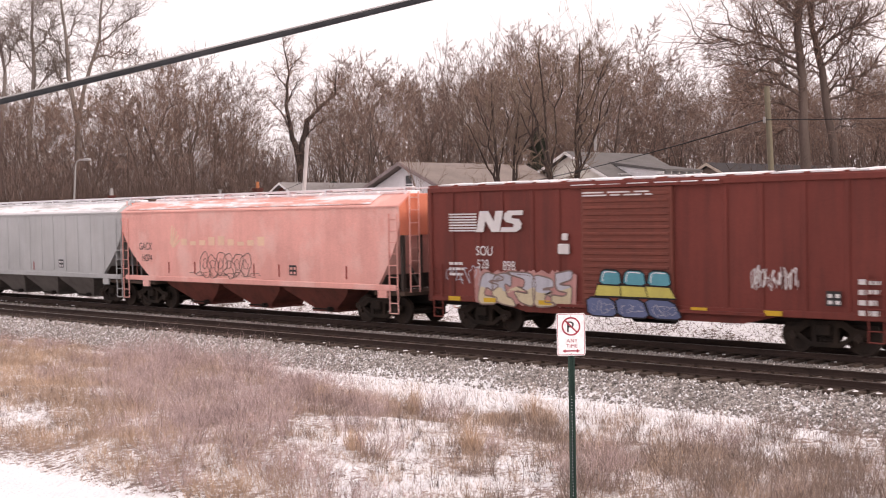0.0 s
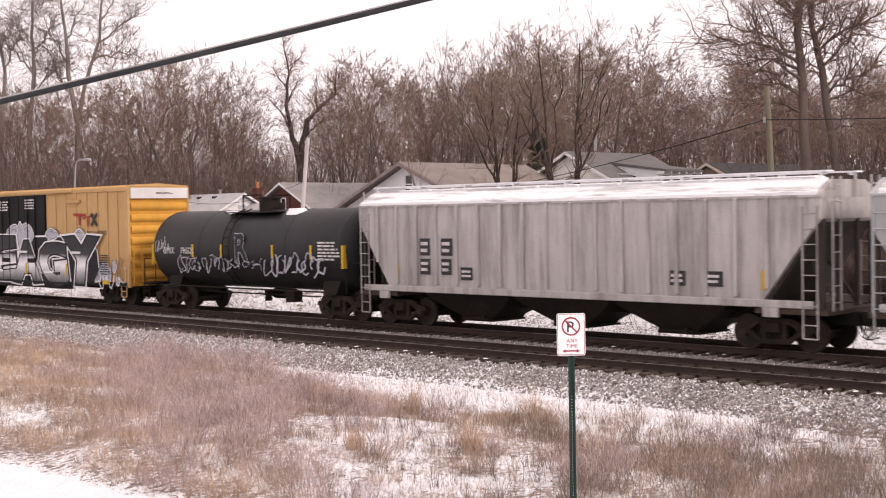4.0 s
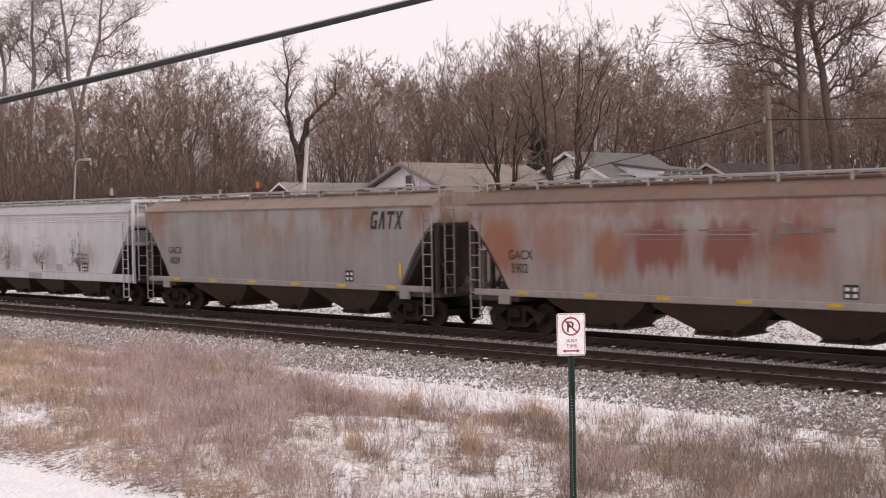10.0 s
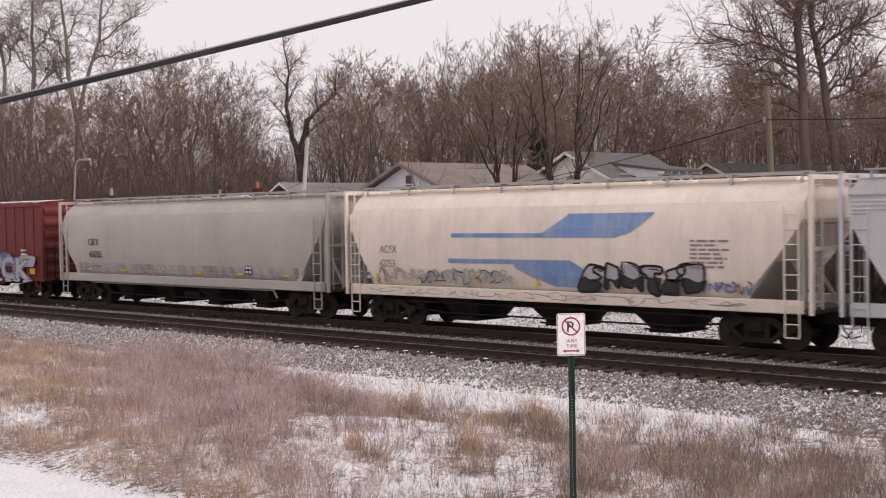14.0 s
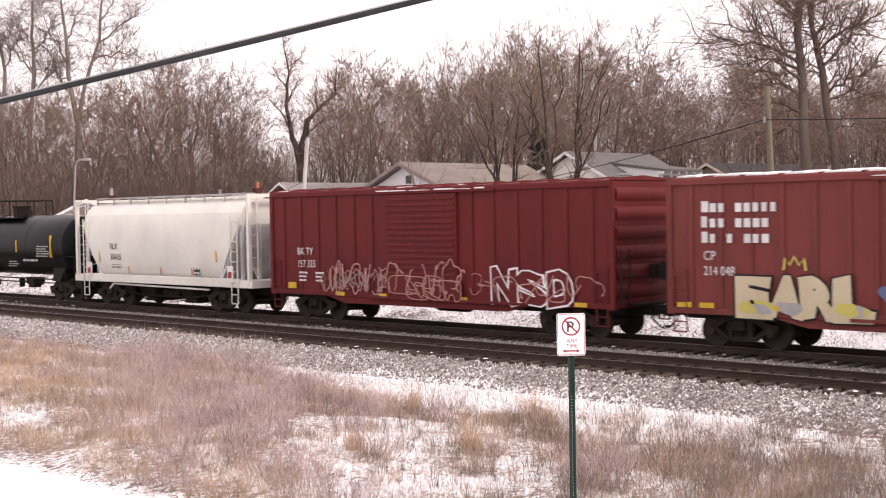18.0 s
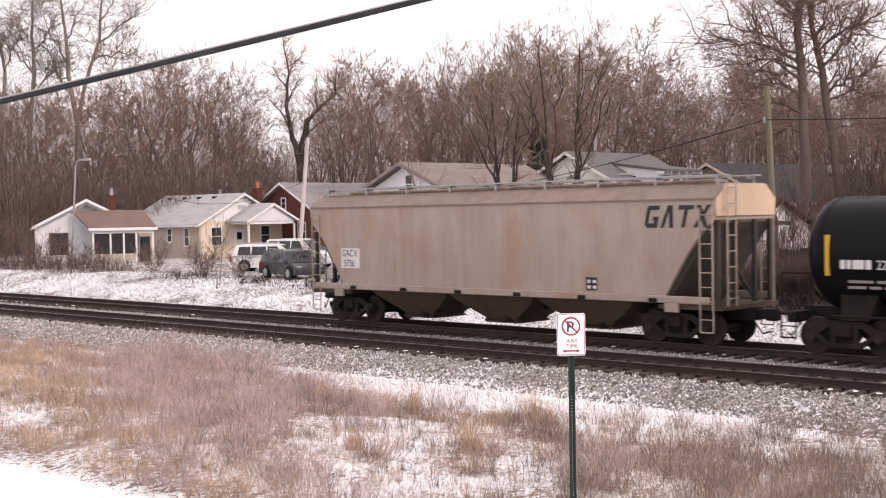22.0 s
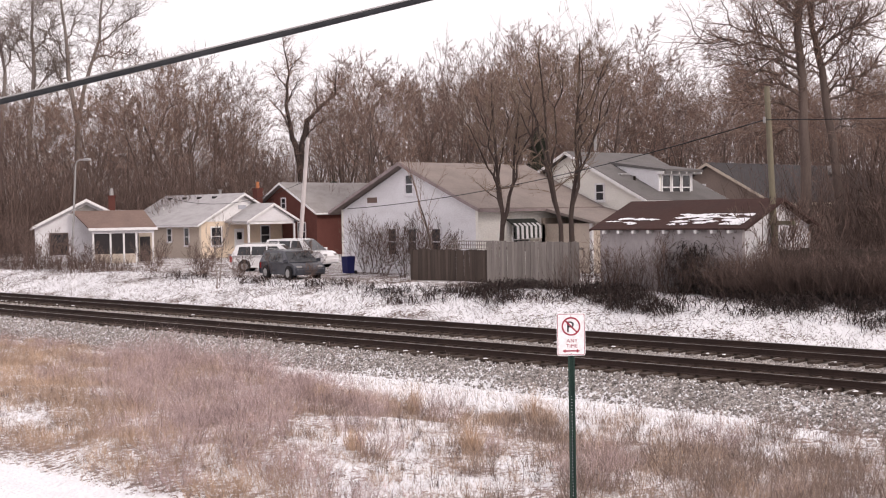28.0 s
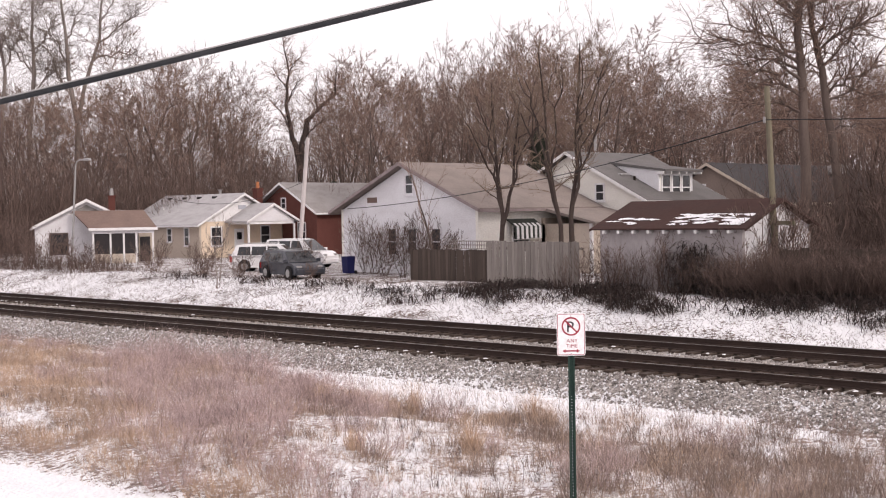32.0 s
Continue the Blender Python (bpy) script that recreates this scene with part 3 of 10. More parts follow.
def bars(rows, x, z, w, h, material, parent, y, name="small_stencil", seed=1, label=""):
    """Lines of small stencilling that nobody can read: broken bars in rows."""
    rng = random.Random(seed)
    g = G()
    step = h / rows
    for i in range(rows):
        zz = z + h - (i + 1) * step
        a, end = x, x + w * rng.uniform(0.7, 1.0)
        while a < end:
            b = min(end, a + rng.uniform(0.12, 0.35) * w)
            g.box(a, b, y - 0.004, y, zz + step * 0.25, zz + step * 0.75)
            a = b + 0.05 * w
    return tagged(part(name, g, material, parent, label), kind="stuff")


def ribbon(g, pts, width, y, lift=0.004):
    """A flat painted stroke along (x, z) points on a side that faces -y."""
    w = width / 2
    n = len(pts)
    left, right = [], []
    for i, p in enumerate(pts):
        a, b = Vector(pts[max(0, i - 1)]), Vector(pts[min(n - 1, i + 1)])
        d = (b - a)
        d = d.normalized() if d.length > 1e-6 else Vector((1, 0))
        q = Vector((-d.y, d.x)) * w
        left.append((p[0] + q.x, y - lift, p[1] + q.y))
        right.append((p[0] - q.x, y - lift, p[1] - q.y))
    verts = left + right
    g.add(verts, [(i, i + 1, n + i + 1, n + i) for i in range(n - 1)])
    return g


def blob(rng, cx, cz, w, h, n=22, rough=0.22, square=0.6):
    """An uneven rounded outline, part box and part oval, as sprayed letters have."""
    ph = [rng.uniform(0, 6.28) for _ in range(4)]
    out = []
    for i in range(n):
        a = 2 * math.pi * i / n
        c, s = math.cos(a), math.sin(a)
        k = (abs(c) ** (2 / (1 - square + 0.4)) + abs(s) ** (2 / (1 - square + 0.4))) ** (-(1 - square + 0.4) / 2)
        r = k * (1 + rough * (0.5 * math.sin(2 * a + ph[0]) + 0.35 * math.sin(3 * a + ph[1]) + 0.3 * math.sin(5 * a + ph[2])))
        out.append((cx + 0.5 * w * c * r, cz + 0.5 * h * s * r))
    return out


def blob3(r, cx, cy, a, b, z):
    n = 9
    return [(cx + a * math.cos(6.283 * i / n) * r.uniform(0.75, 1.1), cy + b * math.sin(6.283 * i / n) * r.uniform(0.75, 1.1), z) for i in range(n)]


def face_of(g, pts, y):
    g.add([(p[0], y, p[1]) for p in pts], [tuple(range(len(pts)))])
    return g


STYLES = (
    ((0, 0.1), (0.1, 0), (1, 0), (1, 0.3), (0.5, 0.3), (0.5, 0.7), (1, 0.7), (1, 1), (0.1, 1), (0, 0.9)),
    ((0, 0), (1, 0), (1, 0.25), (0.5, 0.25), (0.5, 0.4), (0.9, 0.4), (0.9, 0.6), (0.5, 0.6), (0.5, 0.75), (1, 0.75), (1, 1), (0, 1)),
    ((0, 0), (0.9, 0), (1, 0.1), (1, 0.55), (0.9, 0.62), (0.42, 0.62), (0.42, 0.75), (1, 0.75), (1, 1), (0.1, 1), (0, 0.9), (0, 0.42), (0.6, 0.42), (0.6, 0.26), (0, 0.26)),
    ((0, 0), (0.36, 0), (0.36, 0.3), (0.62, 0.3), (0.68, 0), (1, 0), (1, 0.88), (0.85, 1), (0.1, 1), (0, 0.85)),
    ((0, 0), (0.9, 0), (1, 0.12), (1, 0.42), (0.88, 0.5), (1, 0.58), (1, 0.9), (0.9, 1), (0, 1)),
    ((0.28, 0), (0.5, -0.12), (0.72, 0), (0.72, 0.68), (1.02, 0.68), (1.02, 1), (0, 1), (0, 0.68), (0.28, 0.68)),
)


def soften(pts, steps=1):
    """Round a closed outline by cutting its corners."""
    for _ in range(steps):
        out = []
        for a, b in zip(pts, pts[1:] + pts[:1]):
            out += [(a[0] * 0.82 + b[0] * 0.18, a[1] * 0.82 + b[1] * 0.18), (a[0] * 0.18 + b[0] * 0.82, a[1] * 0.18 + b[1] * 0.82)]
        pts = out
    return pts


def graffiti(parent, x0, x1, z0, z1, count, fill, line, y, seed, label, half=None, stroke=0.05, curls=2, lean=0.0, back=None, overlap=1.06):
    """A sprayed row of block-like letters that spell nothing, each a part of its own: fill, outline and inner strokes."""
    rng = random.Random(seed)
    step = (x1 - x0) / count
    high = z1 - z0
    if back:
        n = 40
        top = [(x0 - 0.15 + (x1 - x0 + 0.3) * i / n, z1 + 0.04 + 0.10 * high * rng.uniform(-1, 0.6)) for i in range(n + 1)]
        low = [(x0 - 0.1 + (x1 - x0 + 0.2) * i / n, z0 - 0.03 + 0.08 * high * rng.uniform(-0.8, 0.8)) for i in range(n, -1, -1)]
        part("graffiti_ground", face_of(G(), top + low, y - 0.001), back, parent, fix=False)
    for i in range(count):
        w, hh = step * overlap * rng.uniform(0.92, 1.08), high * rng.uniform(0.84, 1.06)
        bx, bz = x0 + step * i - 0.03 * step, z0 + high * rng.uniform(-0.05, 0.08)
        shape = rng.choice(STYLES)
        flip, tilt, slim = rng.random() < 0.4, rng.uniform(-0.35, 0.35), rng.uniform(-0.3, 0.3)
        pts = []
        for a, b in shape:
            a = (1 - a if flip else a) + rng.uniform(-0.17, 0.17)
            b = b + rng.uniform(-0.13, 0.13)
            a = 0.5 + (a - 0.5) * (1 + slim * (b - 0.5) * 2)
            pts.append((bx + w * a + (lean + tilt) * (b - 0.5) * hh, bz + hh * b + 0.06 * hh * math.sin(3 * a + i)))
        if flip:
            pts.reverse()
        out = soften(pts, 2)
        dy = 0.0008 * i
        if fill:
            holder = part("graffiti_letter", face_of(G(), out, y - 0.003 - dy), fill, parent, label, fix=False)
        else:
            holder = parent
        if half and fill:
            cz = bz + hh * 0.45
            low = [(px, min(pz, cz + 0.06 * math.sin(9 * px))) for px, pz in out]
            part("graffiti_shade", face_of(G(), low, y - 0.005 - dy), half, holder, fix=False)
        g = G()
        ribbon(g, out + out[:2], stroke, y, 0.007 + dy)
        cx, cz = bx + w / 2, bz + hh / 2
        for k in range(curls):
            e = rng.randrange(len(out))
            run_ = [out[(e + q) % len(out)] for q in range(rng.randint(3, 7))]
            f = rng.uniform(0.72, 0.9)
            ribbon(g, [(cx + (px - cx) * f, cz + (pz - cz) * f) for px, pz in run_], stroke * 0.45, y, 0.008 + dy)
        part("graffiti_outline", g, line, holder, "" if fill else label, fix=False)


def smooth(pts, n=4):
    """A rounded way through the points."""
    out = []
    q = [pts[0]] + list(pts) + [pts[-1]]
    for i in range(1, len(q) - 2):
        p0, p1, p2, p3 = (Vector(a) for a in q[i - 1:i + 3])
        for k in range(n):
            t = k / n
            c = 0.5 * (2 * p1 + (p2 - p0) * t + (2 * p0 - 5 * p1 + 4 * p2 - p3) * t * t + (3 * p1 - p0 - 3 * p2 + p3) * t ** 3)
            out.append((c.x, c.y))
    return out + [tuple(pts[-1])]


def scribble(parent, x0, x1, z0, z1, material, y, seed, strokes=9, width=0.03, label=""):
    """Loose looping tag strokes."""
    rng = random.Random(seed)
    g = G()
    step, high = (x1 - x0) / strokes, z1 - z0
    for i in range(strokes):
        cx = x0 + step * (i + 0.5)
        if rng.random() < 0.55:
            o = blob(rng, cx, z0 + high * rng.uniform(0.4, 0.6), step * rng.uniform(0.8, 1.7), high * rng.uniform(0.5, 1.0), rough=0.35, square=0.25)
            a = rng.randrange(22)
            pts = [o[(a + k) % 22] for k in range(0, rng.randint(12, 21))]
        else:
            pts = [(cx + step * rng.uniform(-0.8, 0.8), z0 + high * rng.random()) for k in range(rng.randint(3, 5))]
        ribbon(g, smooth(pts, 4), width * rng.uniform(0.6, 1.2), y, 0.006 + 0.0004 * i)
    return tagged(part("graffiti_tag", g, material, parent, label, fix=False), kind="stuff")


def glyph(ch, swell):
    """The outline of one fat letter as points and faces, about one unit high."""
    cu = bpy.data.curves.new("glyph", "FONT")
    cu.body, cu.size, cu.offset, cu.resolution_u = ch, 1.0, swell, 3
    tmp = new("tmp_text", cu)
    bpy.context.view_layer.update()
    me = bpy.data.meshes.new_from_object(tmp.evaluated_get(bpy.context.evaluated_depsgraph_get()))
    bpy.data.objects.remove(tmp)
    v, f = [(p.co.x, p.co.y) for p in me.vertices], [tuple(q.vertices) for q in me.polygons]
    bpy.data.meshes.remove(me)
    return v, f


def piece(parent, text, x0, x1, z0, z1, y, layers, seed, label, lean=0.0, overlap=1.0, wave=0.06):
    """A sprayed row of fat letters: the first layer is each letter's fill, the others swell out behind it."""
    rng = random.Random(seed)
    step = (x1 - x0) / len(text)
    for i, ch in enumerate(text):
        base, _ = glyph(ch, 0.0)
        ax, bx = min(p[0] for p in base), max(p[0] for p in base)
        az, bz = min(p[1] for p in base), max(p[1] for p in base)
        w, h = step * overlap * (0.24 if ch == "I" else 1.0), (z1 - z0) * rng.uniform(0.92, 1.04)
        px, pz = x0 + step * (i + 0.5) - w / 2, z0 + (z1 - z0) * rng.uniform(-0.03, 0.03)
        tilt, a, b = lean + rng.uniform(-0.08, 0.08), rng.uniform(0, 6), rng.uniform(0, 6)
        holder = parent
        for k, (swell, material, name) in enumerate(layers):
            v, f = glyph(ch, swell)
            g = G()
            pts = []
            for p, q in v:
                u, t = (p - ax) / (bx - ax), (q - az) / (bz - az)
                pts.append((px + w * (u + wave * math.sin(4 * t + a)) + tilt * (t - 0.5) * h, y - 0.012 + 0.0025 * k - 0.0004 * i, pz + h * (t + wave * math.sin(5 * u + b))))
            g.add(pts, f)
            ob = part(name, g, material, holder, label if k == 0 else "", fix=False)
            if k == 0:
                holder = ob


# ---------------------------------------------------------------- ground
PROFILE_Y = (-3000, -30, 6.0, 9.6, 10.6, 13.0, 17.0, 21.0, 22.6, 23.5, 24.45, 24.75, 31.75, 32.4, 33.4, 35.0, 37.5, 40.0, 43.0, 70.0, 110.0, 160.0, 400.0, 3000)
PROFILE_Z = (-0.5, -0.5, -0.45, -0.42, -0.30, -0.22, -0.45, -0.72, -0.78, -0.75, -0.31, -0.245, -0.235, -0.40, -0.62, -0.50, 0.05, 0.45, 0.50, 0.40, 2.0, 7.0, 9.0, 9.0)


def lump(x, y):
    return noise.noise(Vector((x * 0.16, y * 0.22, 3.1))) * 0.22 + noise.noise(Vector((x * 0.6, y * 0.7, 9.3))) * 0.09


def rough_share(y):
    """How uneven the ground is: none under the tracks and the road."""
    return float(np.interp(y, (9.4, 11.0, 20.5, 23.4, 33.0, 35.5, 41.0, 44.0), (0.05, 1.0, 1.0, 0.1, 0.1, 1.2, 1.0, 0.3)))


def ground_z(x, y):
    return float(np.interp(y, PROFILE_Y, PROFILE_Z)) + (lump(x, y) * rough_share(y) if 5 < y < 80 and -140 < x < 60 else 0.0)


# clearings of lying snow among the weeds: centre x, centre y, half sizes
CLEARINGS = ((-18.3, 16.9, 1.4, 1.1), (-16.2, 14.9, 1.6, 1.3), (-13.9, 12.6, 1.3, 1.2), (-25.2, 22.4, 1.9, 0.8), (-22.4, 21.0, 2.0, 1.6), (-19.8, 20.5, 2.1, 1.7), (-17.6, 20.6, 2.0, 1.5), (-15.6, 20.7, 1.8, 1.4), (-13.5, 20.6, 1.6, 1.2), (-11.6, 20.9, 1.4, 0.8),
             (-13.6, 15.1, 0.8, 0.8), (-12.3, 13.5, 0.8, 1.0), (-23.6, 12.2, 2.1, 0.55), (-26.6, 12.9, 1.2, 0.4), (-18.0, 12.2, 0.6, 0.35), (-18.7, 15.0, 0.7, 0.35), (-22.4, 16.0, 0.6, 0.35), (-16.6, 11.5, 0.8, 0.3), (-11.2, 15.4, 0.45, 0.5), (-9.0, 20.6, 1.0, 0.4),
             (-38.0, 22.2, 4.0, 0.3), (-29.0, 23.0, 2.6, 0.5), (-24.6, 23.1, 2.6, 0.75), (-21.0, 23.0, 2.6, 0.85), (-17.8, 22.9, 2.4, 0.8), (-15.2, 22.8, 2.0, 0.7), (-13.0, 22.6, 1.5, 0.45), (-27.4, 19.0, 0.6, 0.25), (-10.0, 13.8, 0.3, 0.4))


def clear(x, y):
    """1 in the middle of a snowy clearing, 0 in the weeds."""
    best = 0.0
    for cx, cy, a, b in CLEARINGS:
        d = ((x - cx) / a) ** 2 + ((y - cy) / b) ** 2
        best = max(best, 1.25 - d * 0.75 + 0.40 * noise.noise(Vector((x * 0.7, y * 1.0, 4.0))) + 0.3 * noise.noise(Vector((x * 2.2, y * 2.6, 7.0))))
    return max(0.0, min(1.0, best))


def snow_share(x, y):
    if y < 9.8:
        return 1.1
    if y < 22.7:
        edge = max(0.0, 1.05 - (y - 9.8) / 0.8)
        return min(1.1, max(edge, 0.56 + (0.19 if y < 19 else 0.40) * clear(x, y)))
    if y < 23.75:
        return 0.45 + 0.5 * clear(x, y)
    if y < 24.6:
        return 0.43
    if y < 33.0:
        return 0.10
    if y < 41.5:
        return 0.69 + 0.20 * noise.noise(Vector((x * 0.25, y * 0.5, 1.0))) + 0.16 * noise.noise(Vector((x * 1.1, y * 1.4, 2.0)))
    if y < 62:
        return 0.50
    return 0.50 if y < 72 else 0.08


def make_ground():
    def steps(marks):
        out = []
        for a, b, s in marks:
            out += list(np.arange(a, b, s))
        return out
    xs = steps(((-3000, -600, 300), (-600, -150, 40), (-150, -75, 5), (-75, -4, 0.3), (-4, 40, 3), (40, 400, 40), (400, 3001, 300)))
    ys = steps(((-3000, -100, 300), (-100, 4, 12), (4, 9, 1.0), (9, 25, 0.22), (25, 32, 1.0), (32, 43, 0.25), (43, 80, 2.0), (80, 180, 8), (180, 3001, 200)))
    verts = [(x, y, ground_z(x, y)) for y in ys for x in xs]
    nx, ny = len(xs), len(ys)
    faces = [(j * nx + i, j * nx + i + 1, (j + 1) * nx + i + 1, (j + 1) * nx + i) for j in range(ny - 1) for i in range(nx - 1)]
    me = bpy.data.meshes.new("ground")
    me.from_pydata(verts, [], faces)
    for name, fn in (("snow", snow_share), ("stone", lambda x, y: float(np.interp(y, (23.3, 23.9, 32.6, 33.3), (0, 1, 1, 0)))),
                     ("weedy", lambda x, y: float(np.interp(y, (9.9, 10.8, 22.0, 23.0), (0, 1, 1, 0))))):
        at = me.attributes.new(name, "FLOAT", "POINT")
        at.data.foreach_set("value", [fn(v[0], v[1]) for v in verts])
    me.polygons.foreach_set("use_smooth", [True] * len(me.polygons))
    m, n, l, b = shader("ground_cover", 0.92, 0.0, 0.2)
    vec = coords(n, l)

    def attr(name):
        a = n.new("ShaderNodeAttribute")
        a.attribute_name = name
        return a.outputs["Fac"]
    soil = mix_node(n, l, ramp_node(n, l, noise_node(n, l, vec, 1.4, 6), 0.35, 0.65), (0.22, 0.165, 0.14), (0.11, 0.085, 0.077))
    litter = mix_node(n, l, ramp_node(n, l, noise_node(n, l, coords(n, l, (1, 0.5, 1)), 7.0, 8, 0.75), 0.35, 0.7), (0.40, 0.31, 0.285), (0.17, 0.13, 0.12))
    base = mix_node(n, l, attr("weedy"), soil, litter)
    vor = n.new("ShaderNodeTexVoronoi")
    vor.inputs["Scale"].default_value = 13.0
    l.new(vec, vor.inputs["Vector"])
    grey = ramp_node(n, l, vor.outputs["Distance"], 0.05, 0.75, (0.54, 0.51, 0.49, 1), (0.22, 0.205, 0.20, 1))
    tint = mix_node(n, l, 1.0, grey, ramp_node(n, l, vor.outputs["Color"], 0.1, 0.9, (0.65, 0.62, 0.6, 1), (1.25, 1.22, 1.2, 1)), "MULTIPLY")
    base = mix_node(n, l, attr("stone"), base, tint)
    # snow lies where a speckled field falls under its share
    spk = noise_node(n, l, coords(n, l, (1.0, 0.75, 1.0)), 9.0, 4.0, 0.72)
    big = noise_node(n, l, vec, 0.8, 4.0, 0.6)
    field = n.new("ShaderNodeMath")
    field.operation = "MULTIPLY_ADD"
    field.inputs[1].default_value = 0.30
    l.new(big, field.inputs[0])
    half = n.new("ShaderNodeMath")
    half.operation = "MULTIPLY"
    half.inputs[1].default_value = 0.70
    l.new(spk, half.inputs[0])
    l.new(half.outputs[0], field.inputs[2])
    scaled = n.new("ShaderNodeMapRange")
    scaled.inputs["From Min"].default_value, scaled.inputs["From Max"].default_value = 0.30, 0.70
    l.new(field.outputs[0], scaled.inputs["Value"])
    less = n.new("ShaderNodeMath")
    less.operation = "SUBTRACT"
    l.new(attr("snow"), less.inputs[0])
    l.new(scaled.outputs[0], less.inputs[1])
    mask = ramp_node(n, l, less.outputs[0], 0.0, 0.10)
    white = mix_node(n, l, ramp_node(n, l, noise_node(n, l, vec, 2.5, 5), 0.3, 0.7), (0.88, 0.88, 0.90), (0.78, 0.77, 0.80))
    l.new(mix_node(n, l, mask, base, white), b.inputs["Base Color"])
    hgt = n.new("ShaderNodeMath")
    hgt.operation = "ADD"
    l.new(vor.outputs["Distance"], hgt.inputs[0])
    l.new(spk, hgt.inputs[1])
    bump_to(n, l, b, hgt.outputs[0], 0.7, 0.06)
    me.materials.append(m)
    return tagged(new("ground", me), "snow-patched ground with dead grass, ballast and a far bank", "ground", kind="structure")


make_ground()


def make_track(name, centre, label):
    track = thing(name, label, "railway track", pose(0, centre, 0), kind="structure")
    prof = [(-0.07, -0.165), (-0.07, -0.150), (-0.012, -0.135), (-0.010, -0.045), (-0.036, -0.032), (-0.036, -0.004), (0.036, -0.004), (0.036, -0.032), (0.010, -0.045), (0.012, -0.135), (0.07, -0.150), (0.07, -0.165)]
    for s in (-1, 1):
        part("rail", G().prism([(s * 0.755 + a, b) for a, b in prof], "x", -700, 700), "rail", track, "rusty steel rail")
        part("rail_head", G().box(-700, 700, s * 0.755 - 0.030, s * 0.755 + 0.030, -0.006, 0.0), "rail_head", track, "worn shiny rail head")
    return track


track_far = make_track("railway_track_1", TRACK_FAR, "railway track with dark rails on timber ties, carrying the train")
track_near = make_track("railway_track_2", TRACK_NEAR, "empty railway track with dark rusty rails on timber ties")


# ---------------------------------------------------------------- rail cars
SPEED, SLOWING = 12.569, -0.0239


def run(t):
    """How far along the line the train stands at t seconds, counted from 13 s."""
    return SPEED * (t - 13) + 0.5 * SLOWING * (t - 13) ** 2


TRAIN, WHEELSETS = [], []
SIDE = 1.52
WHEEL_R = 0.457


def wheelset_mesh():
    g = G()
    prof = ((0.0, 0.10), (0.10, 0.10), (0.115, 0.135), (0.39, 0.115), (0.40, 0.135), (WHEEL_R, 0.135), (WHEEL_R + 0.028, 0.028), (0.42, 0.0), (0.12, 0.03), (0.0, 0.03))
    n = 22
    for s in (-1, 1):
        rings = [[(r * math.cos(2 * math.pi * i / n), s * (0.682 + y), r * math.sin(2 * math.pi * i / n)) for i in range(n)] for r, y in prof[1:-1]]
        g.loft(rings)
        g.disc((0, s * 1.06, 0), (0, 1, 0), 0.115, 0.16, 10)
        for k in range(3):
            a = 2 * math.pi * k / 3
            g.disc((0.06 * math.cos(a), s * 1.15, 0.06 * math.sin(a)), (0, 1, 0), 0.02, 0.03, 6)
    g.tube((0, -1.0, 0), (0, 1.0, 0), 0.075, 0.075, 10)
    return mesh_of("wheelset", g, "wheel", 40)


def frame_mesh(side):
    """A cast side frame of a three-piece truck, with springs."""
    g = G()
    y0, y1 = side * 0.96, side * 1.10
    top = [(-1.12, 0.50), (-1.12, 0.66), (-0.80, 0.70), (-0.52, 0.86), (0.52, 0.86), (0.80, 0.70), (1.12, 0.66), (1.12, 0.50), (0.72, 0.52), (0.45, 0.70), (-0.45, 0.70), (-0.72, 0.52)]
    g.prism(top, "y", y0, y1)
    g.prism([(-0.92, 0.54), (-0.42, 0.20), (0.42, 0.20), (0.92, 0.54), (0.74, 0.56), (0.38, 0.32), (-0.38, 0.32), (-0.74, 0.56)], "y", y0, y1)
    for s in (-1, 1):
        g.prism([(s * 0.36, 0.30), (s * 0.36, 0.72), (s * 0.22, 0.72), (s * 0.22, 0.30)], "y", y0 - 0.01 * side, y1)
        g.box(s * 0.89 - 0.15, s * 0.89 + 0.15, min(y0, y1), max(y0, y1), 0.40, 0.62)
    return mesh_of("side_frame", g, "truck", 0)


def spring_mesh(side):
    rings = []
    for k in range(11):
        r = 0.062 if k % 2 else 0.046
        rings.append([(r * math.cos(6.2832 * i / 8), side * 1.03 + r * math.sin(6.2832 * i / 8), 0.32 + 0.034 * k) for i in range(8)])
    return mesh_of("spring", G().loft(rings), "steel_dark")


WHEELS = wheelset_mesh()
FRAMES = {s: frame_mesh(s) for s in (-1, 1)}
SPRINGS = {s: spring_mesh(s) for s in (-1, 1)}
BOLSTER = mesh_of("truck", G().chamfer(-0.2, 0.2, -1.2, 1.2, 0.48, 0.78, 0.03).tube((0, 0, 0.7), (0, 0, 1.02), 0.3, 0.3, 12).box(-0.95, -0.87, -0.7, 0.7, 0.3, 0.42).box(0.87, 0.95, -0.7, 0.7, 0.3, 0.42), "truck")


def truck(car, x):
    t = part("truck", BOLSTER, None, car, "grimy cast steel four-wheel truck", at=pose(x, 0, 0))
    for s in (-1, 1):
        part("side_frame", FRAMES[s], None, t)
        for cx in (-0.13, 0.0, 0.13):
            part("spring", SPRINGS[s], None, t, at=pose(cx, 0, 0))
    for s in (-1, 1):
        w = part("wheelset", WHEELS, None, t, at=pose(s * 0.89, 0, WHEEL_R))
        WHEELSETS.append((w, s * 0.89))
    return t


